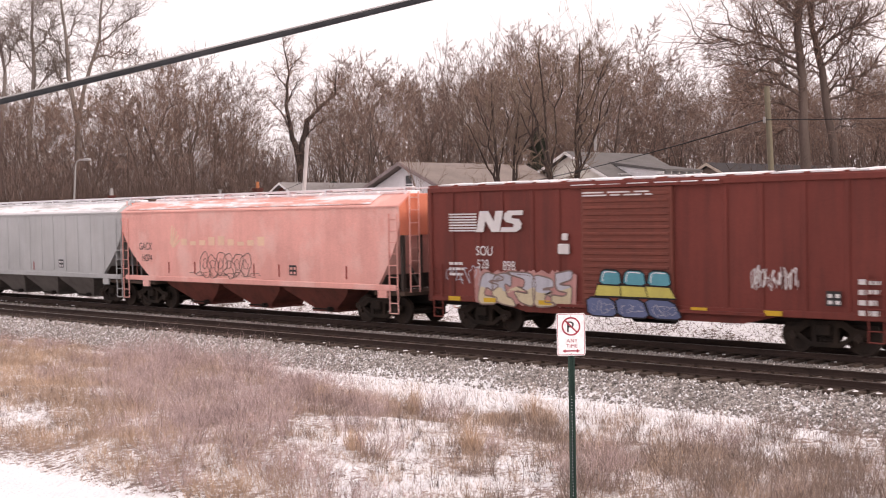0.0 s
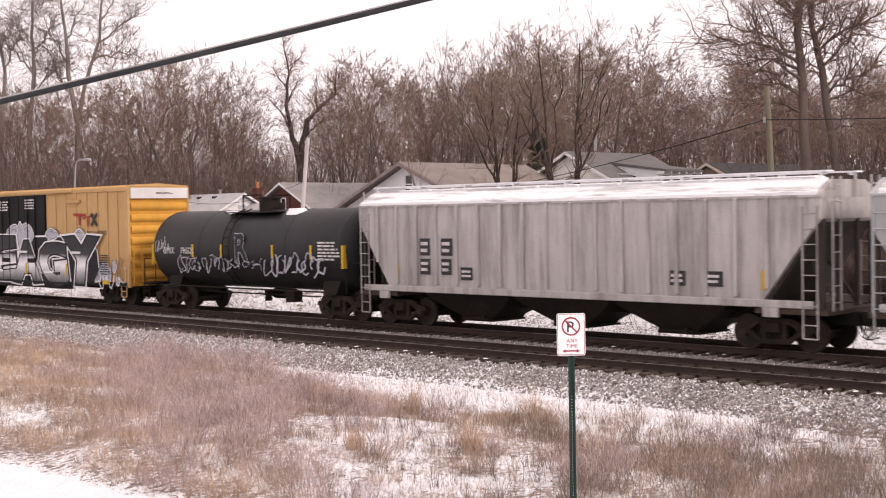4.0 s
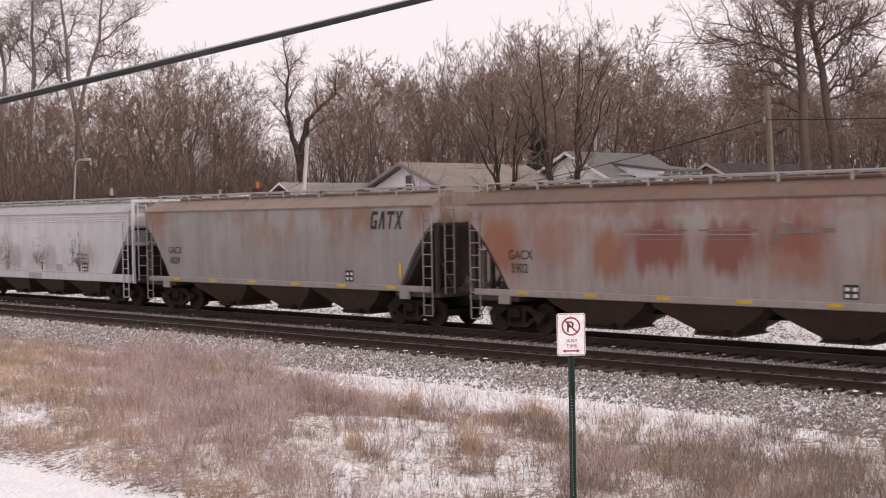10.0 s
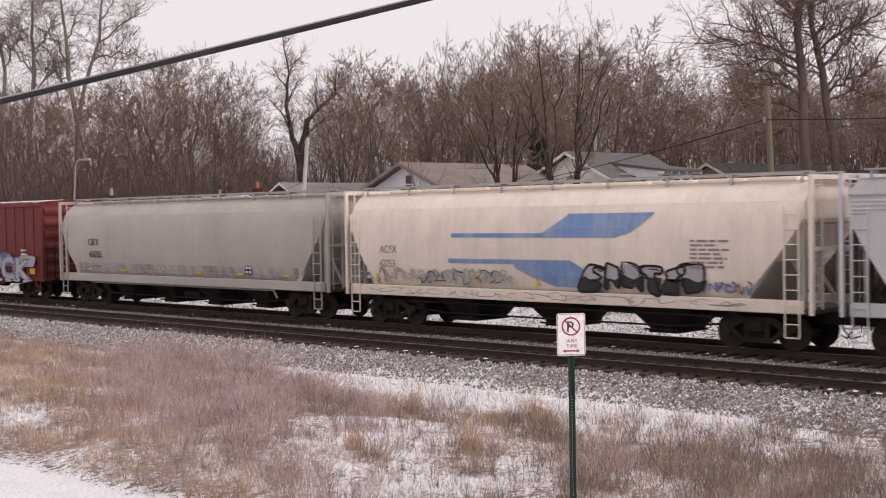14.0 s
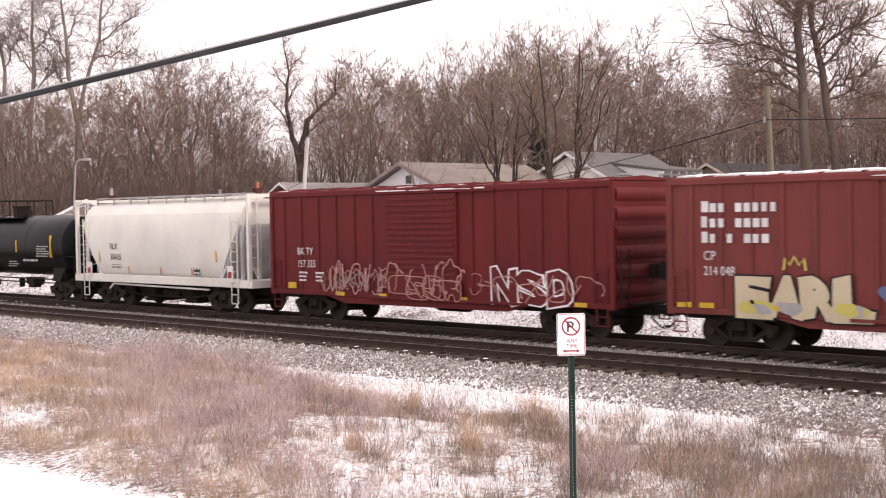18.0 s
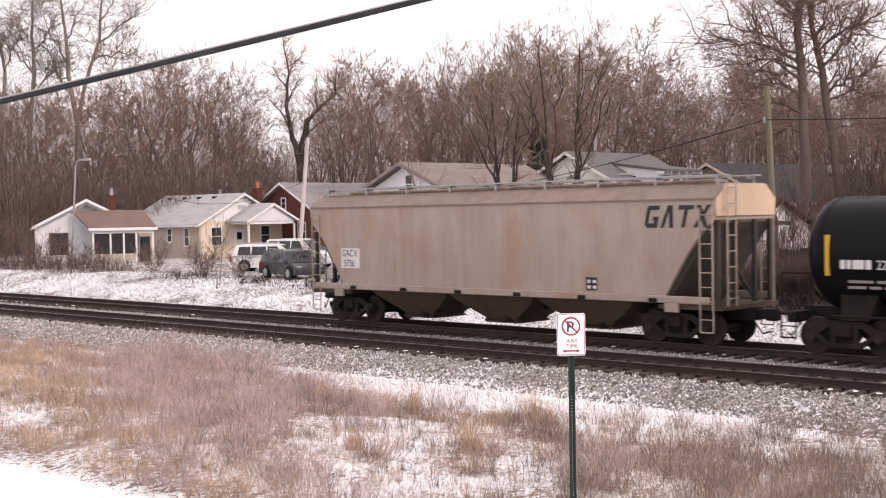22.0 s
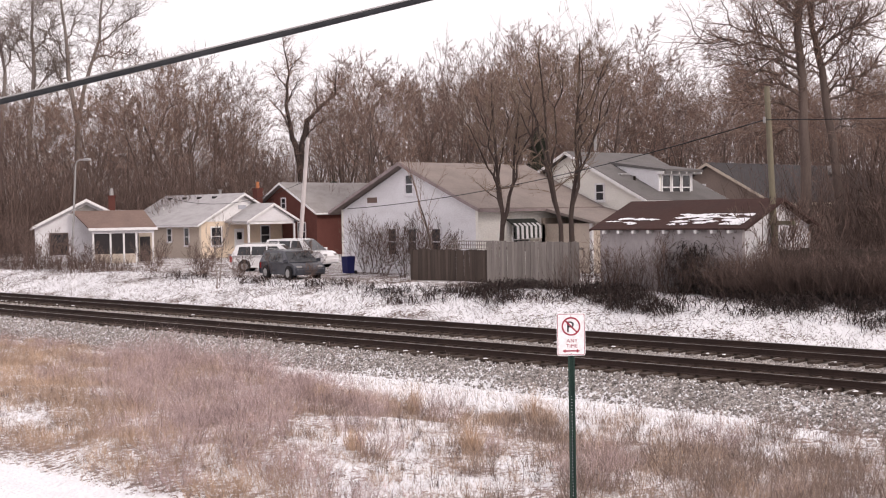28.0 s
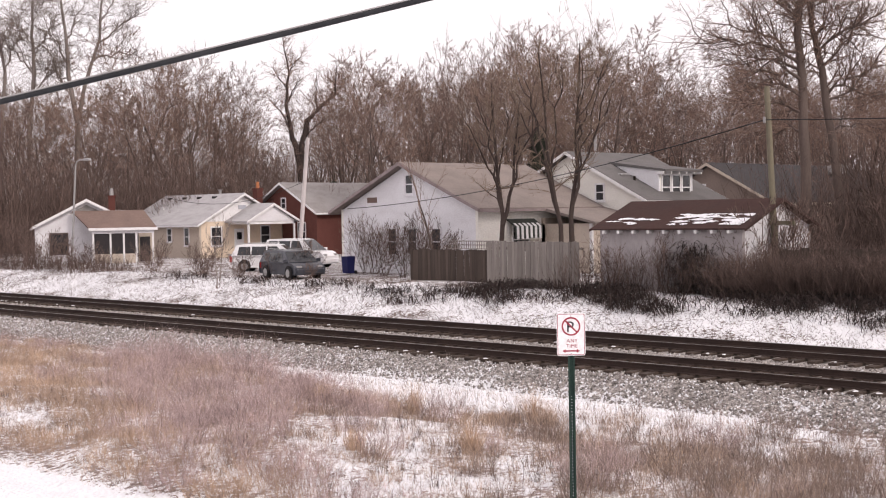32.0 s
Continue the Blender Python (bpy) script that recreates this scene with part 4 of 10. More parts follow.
def couplers(car, half, reach):
    """Draft sill, coupler and air hose at both ends."""
    for s in (-1, 1):
        g = G()
        a, b = s * (half - 1.2), s * (half + reach * 0.45)
        g.box(min(a, b), max(a, b), -0.2, 0.2, 0.68, 1.02)
        c = s * (half + reach)
        g.chamfer(min(b, c), max(b, c), -0.11, 0.11, 0.72, 0.98, 0.03)
        g.chamfer(c - 0.16, c + 0.16, -0.17, 0.17, 0.68, 1.0, 0.04)
        part("coupler", g, "steel_dark", car)
        h = G().rod([(b, -0.35, 0.85), (b + s * 0.15, -0.38, 0.6), (c - s * 0.1, -0.34, 0.36), (c + s * 0.1, -0.2, 0.42)], 0.022)
        part("air_hose", h, "steel_dark", car)


def ladder(car, x, z0, z1, material, y=-SIDE, width=0.42, axis="x", steps=None, label=""):
    """Two stiles and rungs; across the car's end with axis y."""
    g = G()
    put = (lambda u, z, d=0.0: (x + u, y - d, z)) if axis == "x" else (lambda u, z, d=0.0: (x + d, y + u, z))
    for u in (-width / 2, width / 2):
        g.rod([put(u, z0), put(u, z1)], 0.026, 5)
    n = steps or max(2, int((z1 - z0) / 0.38))
    for i in range(n):
        z = z0 + (z1 - z0) * (i + 0.5) / n
        g.rod([put(-width / 2, z, 0.02), put(width / 2, z, 0.02)], 0.016, 5)
    return part("ladder", g, material, car, label)


def stirrup(car, x, material, y=-SIDE, top=1.1, low=0.42):
    g = G().rod([(x - 0.2, y, top), (x - 0.2, y, low), (x + 0.2, y, low), (x + 0.2, y, top)], 0.022, 5)
    g.rod([(x - 0.2, y, (top + low) / 2), (x + 0.2, y, (top + low) / 2)], 0.018, 5)
    part("stirrup", g, material, car)


def rail_car(name, label, category, rear, front):
    """The thing itself: an empty at rail height in the middle of the car, where it stands at 0 s."""
    mid = (rear + front) / 2
    car = thing(name, label, category, pose(mid + run(0.0), TRACK_FAR, 0), group="cars of the freight train")
    TRAIN.append((car, mid))
    return car, (front - rear) / 2


def hopper_levels(style):
    """Height, half width and the share of the end inset at each level, from the bottom edge to the eave."""
    if style == "flat":
        low = [(1.36, 1.50), (1.9, 1.51), (2.4, 1.52), (2.9, 1.52), (3.4, 1.52), (3.93, 1.52)]
    else:
        low = [(1.36, 1.26), (1.55, 1.36), (1.8, 1.44), (2.2, 1.50), (2.7, 1.52), (3.2, 1.50), (3.6, 1.43), (3.86, 1.34)]
    return low


def hopper(name, label, rear, front, body, style="flat", inset_rear=1.2, inset_front=1.1, eave=3.93, roof_mat=None, end_mat=None,
           sill_mat=None, outlets=3, outlet_mat="under", curve=1.6, snow_roof=False, ribs=0, flat_sill=False, frame_mat=None, ladder_gap=True, cage=False, walkway=True, slope_mat="slope", slim=False):
    car, half = rail_car(name, label, "hopper car", rear, front)
    sill_mat, frame_mat, roof_mat, end_mat = sill_mat or body, frame_mat or body, roof_mat or body, end_mat or body
    lev = hopper_levels(style)
    turn = 3.42
    rings = []
    zs = [z for z, w in lev]
    dense = []
    for (z0, w0), (z1, w1) in zip(lev, lev[1:]):
        for k in range(2):
            f = k / 2
            dense.append((z0 + (z1 - z0) * f, w0 + (w1 - w0) * f))
    dense.append(lev[-1])
    for z, w in dense:
        f = max(0.0, (turn - z) / (turn - zs[0])) ** curve
        a, b = -half + inset_rear * f, half - inset_front * f
        rings.append([(a, -w, z), (b, -w, z), (b, w, z), (a, w, z)])
    g = G().loft(rings, caps=False)
    g.add(rings[0], [(3, 2, 1, 0)])
    part("body", g, body, car, smooth=25)
    # dark slope sheets tucked under both ends, the end void's shade in their colour
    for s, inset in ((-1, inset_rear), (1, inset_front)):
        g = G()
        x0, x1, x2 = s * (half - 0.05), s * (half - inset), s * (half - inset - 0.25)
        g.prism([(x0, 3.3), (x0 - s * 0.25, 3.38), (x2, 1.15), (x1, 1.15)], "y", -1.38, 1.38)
        part("slope_sheet", g, slope_mat, car, "end slope sheet, grime and shade in its colour")
        # end frame: posts and braces in that same shade colour, and platform
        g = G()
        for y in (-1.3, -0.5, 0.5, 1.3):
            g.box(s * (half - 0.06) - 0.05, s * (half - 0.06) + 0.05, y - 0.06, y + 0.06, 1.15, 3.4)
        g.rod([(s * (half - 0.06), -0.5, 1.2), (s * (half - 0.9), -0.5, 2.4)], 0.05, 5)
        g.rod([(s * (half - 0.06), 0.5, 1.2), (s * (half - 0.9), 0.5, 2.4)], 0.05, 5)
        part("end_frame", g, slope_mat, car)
        g = G().box(min(s * (half - inset - 0.3), s * (half + 0.12)), max(s * (half - inset - 0.3), s * (half + 0.12)), -1.42, 1.42, 1.0, 1.12)
        part("end_platform", g, "under", car)
        if end_mat != body:
            low = 3.0 if end_mat == "pink_end" else 3.5
            g = G().prism([(-1.47, low), (1.47, low), (1.50, eave), (1.0, 4.36), (-1.0, 4.36), (-1.50, eave)], "x", s * half, s * (half + 0.02))
            part("end_sheet", g, end_mat, car, "bright bare end sheet")
        reach = half + 0.16
        for side in (-1, 1):
            lx = s * (half - 0.28) if ladder_gap else s * (half + 0.1)
            ladder(car, lx, 1.05, 3.72, frame_mat, side * (SIDE + 0.02), 0.40)
            stirrup(car, lx, frame_mat, side * (SIDE + 0.01))
        ladder(car, s * (half + 0.14), 1.1, 4.45, frame_mat, -0.95, 0.42, "y")
        if cage:
            g = G()
            for y in (-1.45, 1.45):
                g.box(s * (half + 0.22) - 0.05, s * (half + 0.22) + 0.05, y - 0.05, y + 0.05, 1.0, 4.5)
            g.box(s * (half + 0.22) - 0.06, s * (half + 0.22) + 0.06, -1.45, 1.45, 4.38, 4.5)
            g.box(s * (half + 0.22) - 0.05, s * (half + 0.22) + 0.05, -1.45, 1.45, 2.6, 2.7)
            part("end_cage", g, frame_mat, car)
    # roof: from the eave up to the hatch strip
    top = lev[-1]
    if style == "flat":
        prof = [(top[0], 1.56), (top[0] + 0.05, 1.56), (4.05, 1.46), (4.28, 1.10), (4.38, 0.85)]
    else:
        prof = [(top[0], top[1]), (4.05, 1.22), (4.25, 1.02), (4.38, 0.75)]
    rings = [[(-half - 0.01, -w, z), (half + 0.01, -w, z), (half + 0.01, w, z), (-half - 0.01, w, z)] for z, w in prof]
    g = G().loft(rings, caps=False)
    g.add(rings[-1], [(0, 1, 2, 3)])
    part("roof", g, roof_mat, car, "snow-dusted roof sheet" if snow_roof else "", smooth=30)
    n = 10
    for i in range(n):
        a, b = -half + 0.7 + (2 * half - 1.4) * i / n, -half + 0.7 + (2 * half - 1.4) * (i + 0.94) / n
        part("roof_hatch", G().chamfer(a, b, -0.3, 0.3, 4.38, 4.50, 0.03), "snow" if snow_roof else roof_mat, car)
    if walkway:
        for side in (-1, 1):
            g = G().box(-half + 0.1, half - 0.1, side * 0.78 - 0.16, side * 0.78 + 0.16, 4.57, 4.61)
            for i in range(9):
                x = -half + 0.3 + (2 * half - 0.6) * i / 8
                g.box(x - 0.03, x + 0.03, side * 0.78 - 0.16, side * 0.78 + 0.16, 4.50, 4.57)
                g.box(x - 0.03, x + 0.03, side * 0.92 - 0.02, side * 0.92 + 0.02, 4.30, 4.6)
            part("running_board", g, "snow" if snow_roof else "galv", car, "snow-covered running board" if snow_roof else "steel grating running board")
    # side sill
    for side in (-1, 1):
        g = G()
        y0, y1 = side * (SIDE - 0.06), side * (SIDE + 0.015)
        if flat_sill:
            g.chamfer(-half, half, min(side * 1.36, side * 1.50), max(side * 1.36, side * 1.50), 1.02, 1.36, 0.02)
        else:
            g.chamfer(-half + 0.2, half - 0.2, min(y0, y1), max(y0, y1), 1.16, 1.36, 0.02)
            for s, inset in ((-1, inset_rear), (1, inset_front)):
                a = s * (half - inset + 0.2)
                g.box(a - 0.22, a + 0.22, min(y0, y1), max(y0, y1), 0.92, 1.17)
        part("side_sill", g, sill_mat, car)
    if ribs:
        for i in range(ribs):
            x = -half + inset_rear * 0.35 + (2 * half - 0.5 * (inset_rear + inset_front)) * (i + 0.5) / ribs
            f = min(half - abs(x), 9)
            z0 = 1.42 if f > 1.5 else 3.42 - 1.9 * (f / 1.6) ** 0.7
            for side in (-1, 1):
                g = G().chamfer(x - 0.055, x + 0.055, min(side * 1.5, side * 1.60), max(side * 1.5, side * 1.60), z0, eave, 0.015)
                part("side_post", g, body, car)
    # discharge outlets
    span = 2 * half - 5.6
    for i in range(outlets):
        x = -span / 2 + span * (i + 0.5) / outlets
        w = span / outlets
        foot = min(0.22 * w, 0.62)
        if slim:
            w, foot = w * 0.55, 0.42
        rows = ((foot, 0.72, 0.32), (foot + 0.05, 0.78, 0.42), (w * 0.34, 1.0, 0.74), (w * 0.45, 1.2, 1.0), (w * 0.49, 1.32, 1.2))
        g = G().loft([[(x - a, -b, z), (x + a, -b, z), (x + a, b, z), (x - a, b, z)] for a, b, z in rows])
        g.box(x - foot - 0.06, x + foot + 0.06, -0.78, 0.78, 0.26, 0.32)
        part("outlet", g, outlet_mat, car, "dark discharge outlet")
        part("outlet_gate", G().rod([(x - 0.55, -0.9, 0.36), (x + 0.62, -0.9, 0.36)], 0.03).box(x + 0.3, x + 0.42, -0.95, -0.7, 0.28, 0.44), "steel_dark", car)
    part("centre_sill", G().box(-half + 0.5, half - 0.5, -0.2, 0.2, 0.72, 1.1), "steel_dark", car)
    if slim:
        part("brake_reservoir", G().tube((-0.5, -0.7, 0.62), (0.6, -0.7, 0.62), 0.17, 0.17, 10), "steel_dark", car)
        g = G().rod([(-half + 2.4, -1.0, 0.62), (-half + 4.0, -1.0, 0.5), (half - 4.0, -1.0, 0.5), (half - 2.4, -1.0, 0.66)], 0.03, 5)
        for k in range(7):
            x = -half + 3.0 + (2 * half - 6.0) * k / 6
            g.rod([(x, -1.0, 0.5), (x + 0.1, -1.05, 1.0)], 0.025, 4)
        part("brake_rigging", g, "steel_dark", car)
    for s in (-1, 1):
        truck(car, s * (half - 1.55))
    couplers(car, half, 0.78)
    return car, half


def side_at(style, z):
    lev = hopper_levels(style)
    return -float(np.interp(z, [a for a, b in lev], [b for a, b in lev])) - 0.004


def placard(car, x, z, y, light="mark_white"):
    g = G().box(x - 0.2, x + 0.2, y - 0.006, y, z - 0.18, z + 0.18)
    part("test_panel", g, "mark_black", car, "black consolidated stencil panel")
    g = G()
    for a, b in ((-0.15, 0.06), (0.05, 0.06), (-0.15, -0.1), (0.05, -0.1)):
        g.box(x + a, x + a + 0.12, y - 0.009, y - 0.006, z + b - 0.04, z + b + 0.05)
    part("test_stencil", g, light, car)["kind"] = "stuff"


def reflectors(car, xs, z, y, h=0.1, w=0.45, material="mark_yellow"):
    for x in xs:
        part("reflector", G().box(x - w / 2, x + w / 2, y - 0.008, y, z - h / 2, z + h / 2), material, car, "yellow reflective strip")


def boxcar(name, label, rear, front, body, top=4.52, low=0.95, posts=(), door=None, door_mat=None, roof="red", end_mat=None, end_ribs=6, snow=False, sill=None, door_style="ribbed"):
    car, half = rail_car(name, label, "boxcar", rear, front)
    end_mat = end_mat or body
    w = SIDE - 0.05
    g = G().box(-half, half, -w, w, low, top)
    part("body", g, body, car)
    for s in (-1, 1):
        for x in posts:
            g = G().chamfer(x - 0.07, x + 0.07, min(s * w, s * (SIDE - 0.01)), max(s * w, s * (SIDE - 0.01)), low + 0.05, top - 0.1, 0.015)
            part("side_post", g, body, car)
        part("side_sill", G().chamfer(-half, half, min(s * (w - 0.05), s * SIDE), max(s * (w - 0.05), s * SIDE), low - (0.02), low + 0.16, 0.02), sill or body, car)
        part("top_chord", G().chamfer(-half, half, min(s * (w - 0.05), s * (SIDE + 0.02)), max(s * (w - 0.05), s * (SIDE + 0.02)), top - 0.16, top + 0.01, 0.02), body, car)
        g = G().prism([(-half * 0.62, low), (-half * 0.48, low - 0.24), (half * 0.48, low - 0.24), (half * 0.62, low)], "y", s * (w - 0.08), s * (w + 0.01))
        part("fish_belly_sill", g, sill or body, car)
        for e in (-1, 1):
            part("corner_post", G().chamfer(e * half - 0.09, e * half + 0.09, min(s * (w - 0.06), s * (SIDE + 0.005)), max(s * (w - 0.06), s * (SIDE + 0.005)), low - 0.05, top, 0.02), body, car)
    # doors on both sides
    for d0, d1 in door or ():
        for s in (-1, 1):
            y0, y1 = s * (w - 0.02), s * (SIDE + 0.05)
            d = part("door", G().chamfer(d0, d1, min(y0, y1), max(y0, y1), low + 0.05, top - 0.17, 0.02), door_mat or body, car)
            if door_style == "ribbed":
                n = 17
                for i in range(n):
                    z = low + 0.25 + (top - low - 0.6) * i / (n - 1)
                    part("door_rib", G().chamfer(d0 + 0.1, d1 - 0.1, min(s * (SIDE + 0.04), s * (SIDE + 0.09)), max(s * (SIDE + 0.04), s * (SIDE + 0.09)), z - 0.045, z + 0.045, 0.015), door_mat or body, d)
            elif door_style == "panel":
                for i in range(5):
                    z = low + 0.2 + (top - low - 0.45) * i / 4
                    part("door_rib", G().chamfer(d0 + 0.06, d1 - 0.06, min(s * (SIDE + 0.04), s * (SIDE + 0.08)), max(s * (SIDE + 0.04), s * (SIDE + 0.08)), z - 0.09, z + 0.09, 0.02), door_mat or body, d)
            else:
                xm = (d0 + d1) / 2
                for x in (xm - 0.35, xm + 0.35):
                    part("lock_rod", G().tube((x, s * (SIDE + 0.08), low + 0.1), (x, s * (SIDE + 0.08), top - 0.25), 0.025), "steel_dark", d)
                part("lock_gear", G().chamfer(xm - 0.4, xm + 0.4, min(s * (SIDE + 0.05), s * (SIDE + 0.12)), max(s * (SIDE + 0.05), s * (SIDE + 0.12)), 1.75, 1.95, 0.02), "steel_dark", d)
            part("door_track", G().box(d0 - 0.9, d1 + (d1 - d0) * 0.9, min(s * SIDE, s * (SIDE + 0.1)), max(s * SIDE, s * (SIDE + 0.1)), low - 0.02, low + 0.06), sill or body, car)
            part("door_hood", G().box(d0 - 0.3, d1 + (d1 - d0) * 0.5, min(s * SIDE, s * (SIDE + 0.1)), max(s * SIDE, s * (SIDE + 0.1)), top - 0.16, top - 0.08), body, car)
            if snow and s < 0:
                snow_flecks(car, half, top, (d0 - 0.3, d1 + (d1 - d0) * 0.5), 43)
    # roof of cross panels with raised seams
    g = G()
    n = 14
    prof = [(-SIDE, top), (-SIDE, top + 0.03), (0, top + 0.13), (SIDE, top + 0.03), (SIDE, top)]
    g.prism(prof, "x", -half, half)
    part("roof", g, roof, car)
    for i in range(n + 1):
        x = -half + 2 * half * i / n
        g = G().prism([(-SIDE, top + 0.03), (-SIDE, top + 0.07), (0, top + 0.17), (SIDE, top + 0.07), (SIDE, top + 0.03)], "x", x - 0.04, x + 0.04)
        part("roof_seam", g, roof, car)
    if snow:
        rng = random.Random(len(TRAIN))
        for i in range(n):
            x0, x1 = -half + 2 * half * (i + 0.06) / n, -half + 2 * half * (i + rng.uniform(0.5, 0.95)) / n
            k = rng.uniform(0.0, 0.4)
            g = G().prism([(-SIDE + 0.03 + k, top + 0.04 + 0.066 * k), (-SIDE + 0.03 + k, top + 0.08 + 0.066 * k), (-0.1, top + 0.17), (-0.1, top + 0.12)], "x", x0, x1)
            part("roof_snow", g, "snow", car, "strip of snow on the roof")
    # ends pressed into deep ribs
    for s in (-1, 1):
        g = G().box(min(s * half, s * (half + 0.03)), max(s * half, s * (half + 0.03)), -w, w, low, top)
        part("end_wall", g, end_mat, car)
        pitch = (top - low - 0.3) / end_ribs
        for i in range(end_ribs):
            z = low + 0.2 + pitch * (i + 0.5)
            prof = [(s * half, z - pitch * 0.42), (s * (half + 0.11), z - pitch * 0.22), (s * (half + 0.13), z), (s * (half + 0.11), z + pitch * 0.22), (s * half, z + pitch * 0.42)]
            g = G().prism(prof, "y", -w + 0.1, w - 0.1)
            part("end_rib", g, end_mat, car, smooth=50)
        ladder(car, s * (half + 0.2), 1.0, 2.6, "steel_dark" if end_mat == body else end_mat, -1.15, 0.4, "y")
        part("brake_box", G().chamfer(s * (half + 0.24) - 0.14, s * (half + 0.24) + 0.14, 0.1, 0.6, 1.75, 2.15, 0.03), "steel_dark", car)
        part("brake_wheel", G().disc((s * (half + 0.42), 0.35, 1.95), (1, 0, 0), 0.26, 0.04, 16), "steel_dark", car)
        part("end_platform", G().box(min(s * half, s * (half + 0.42)), max(s * half, s * (half + 0.42)), -0.9, 0.9, 0.98, 1.03), "steel_dark", car)
        for side in (-1, 1):
            ladder(car, s * (half - 0.34), 1.05, 2.1, body, side * (SIDE + 0.03), 0.42, steps=3)
            stirrup(car, s * (half - 0.34), body, side * SIDE, low + 0.02, 0.42)
        truck(car, s * (half - 1.9))
    part("underframe", G().box(-half + 0.2, half - 0.2, -0.9, 0.9, low - 0.18, low + 0.02).box(-half + 0.3, half - 0.3, -0.22, 0.22, 0.62, low), "steel_dark", car)
    part("brake_reservoir", G().tube((-1.2, 0.6, 0.62), (0.2, 0.6, 0.62), 0.24, 0.24, 12), "steel_dark", car)
    couplers(car, half, 0.95)
    return car, half


def tank_car(name, label, rear, front, radius, centre, railing, body):
    car, half = rail_car(name, label, "tank car", rear, front)
    n = 40
    prof = []
    for k in range(9):
        a = math.pi / 2 * k / 8
        prof.append((-half + 0.62 - 0.62 * math.cos(a), radius * math.sin(a) ** 0.85 if a > 0 else 0.02))
    rings = []
    xs = prof + [(-half * 0.5, radius), (0, radius), (half * 0.5, radius)] + [(-x, r) for x, r in reversed(prof)]
    for x, r in xs:
        rings.append([(x, r * math.cos(2 * math.pi * i / n), centre + r * math.sin(2 * math.pi * i / n)) for i in range(n)])
    part("tank", G().loft(rings), body, car, smooth=40)
    for x in (-half + 0.66, -half * 0.42, half * 0.42, half - 0.66):
        r = radius + 0.008
        g = G().loft([[(x + d, r * math.cos(2 * math.pi * i / n), centre + r * math.sin(2 * math.pi * i / n)) for i in range(n)] for d in (-0.04, 0.04)])
        part("weld_band", g, body, car, smooth=40)
    # manway with its platform
    top = centre + radius
    part("manway", G().tube((0, 0, top - 0.15), (0, 0, top + 0.42), 0.42, 0.40, 20).disc((0, 0, top + 0.44), (0, 0, 1), 0.48, 0.06, 20), "steel_dark", car, smooth=40)
    part("valve", G().tube((0.75, 0, top - 0.1), (0.75, 0, top + 0.25), 0.12, 0.12, 10), "steel_dark", car)
    g = G()
    for y in (-0.75, 0.75):
        g.box(-1.6, 1.6, y - 0.22, y + 0.22, top - 0.12, top - 0.08)
    g.box(-1.6, -1.2, -0.75, 0.75, top - 0.12, top - 0.08)
    g.box(1.2, 1.6, -0.75, 0.75, top - 0.12, top - 0.08)
    part("platform", g, "steel_dark", car)
    g = G()
    if railing:
        for y in (-0.95, 0.95):
            for x in (-1.25, -0.6, 0.6, 1.25):
                g.rod([(x, y, top - 0.1), (x, y, top + 0.72)], 0.028, 5)
            g.rod([(-1.25, y, top + 0.72), (1.25, y, top + 0.72)], 0.028, 5)
        for x in (-1.25, 1.25):
            g.rod([(x, -0.95, top + 0.72), (x, 0.95, top + 0.72)], 0.028, 5)
    else:
        for x in (-0.75, 0.35):
            g.rod([(x, -0.7, top - 0.1), (x, -0.7, top + 0.55)], 0.03, 5)
            g.rod([(x, 0.7, top - 0.1), (x, 0.7, top + 0.55)], 0.03, 5)
        g.rod([(-0.75, -0.7, top + 0.55), (0.35, -0.7, top + 0.55)], 0.03, 5)
        g.rod([(-0.75, 0.7, top + 0.55), (0.35, 0.7, top + 0.55)], 0.03, 5)
    part("railing", g, "steel_dark", car, "black safety railing round the manway")
    # ladder bowed over the flank
    for side in (-1, 1):
        g = G()
        for x in (-0.95, -0.55):
            pts = [(x, side * (radius + 0.1) * math.cos(a), centre + (radius + 0.1) * math.sin(a)) for a in [radians(-58 + 12 * k) for k in range(12)]]
            g.rod(pts, 0.024, 5)
        for k in range(11):
            a = radians(-55 + 12 * k)
            g.rod([(-0.95, side * (radius + 0.1) * math.cos(a), centre + (radius + 0.1) * math.sin(a)), (-0.55, side * (radius + 0.1) * math.cos(a), centre + (radius + 0.1) * math.sin(a))], 0.018, 5)
        part("ladder", g, "steel_dark", car)
        part("walk_rail", G().rod([(-half + 1.0, side * (radius + 0.05), 1.02), (half - 1.0, side * (radius + 0.05), 1.02)], 0.03, 5), "steel_dark", car)
    for s in (-1, 1):
        g = G().box(min(s * (half - 2.6), s * (half + 0.35)), max(s * (half - 2.6), s * (half + 0.35)), -0.28, 0.28, 0.72, 1.15)
        g.loft([[(s * (half - 1.5) - 0.35, -1.2, 0.9), (s * (half - 1.5) + 0.35, -1.2, 0.9), (s * (half - 1.5) + 0.35, 1.2, 0.9), (s * (half - 1.5) - 0.35, 1.2, 0.9)],
                [(s * (half - 1.5) - 0.5, -1.0, 1.55), (s * (half - 1.5) + 0.5, -1.0, 1.55), (s * (half - 1.5) + 0.5, 1.0, 1.55), (s * (half - 1.5) - 0.5, 1.0, 1.55)]])
        part("saddle", g, "steel_dark", car)
        g = G().box(min(s * (half + 0.1), s * (half + 0.45)), max(s * (half + 0.1), s * (half + 0.45)), -1.4, 1.4, 0.98, 1.05)
        part("end_platform", g, "steel_dark", car)
        g = G()
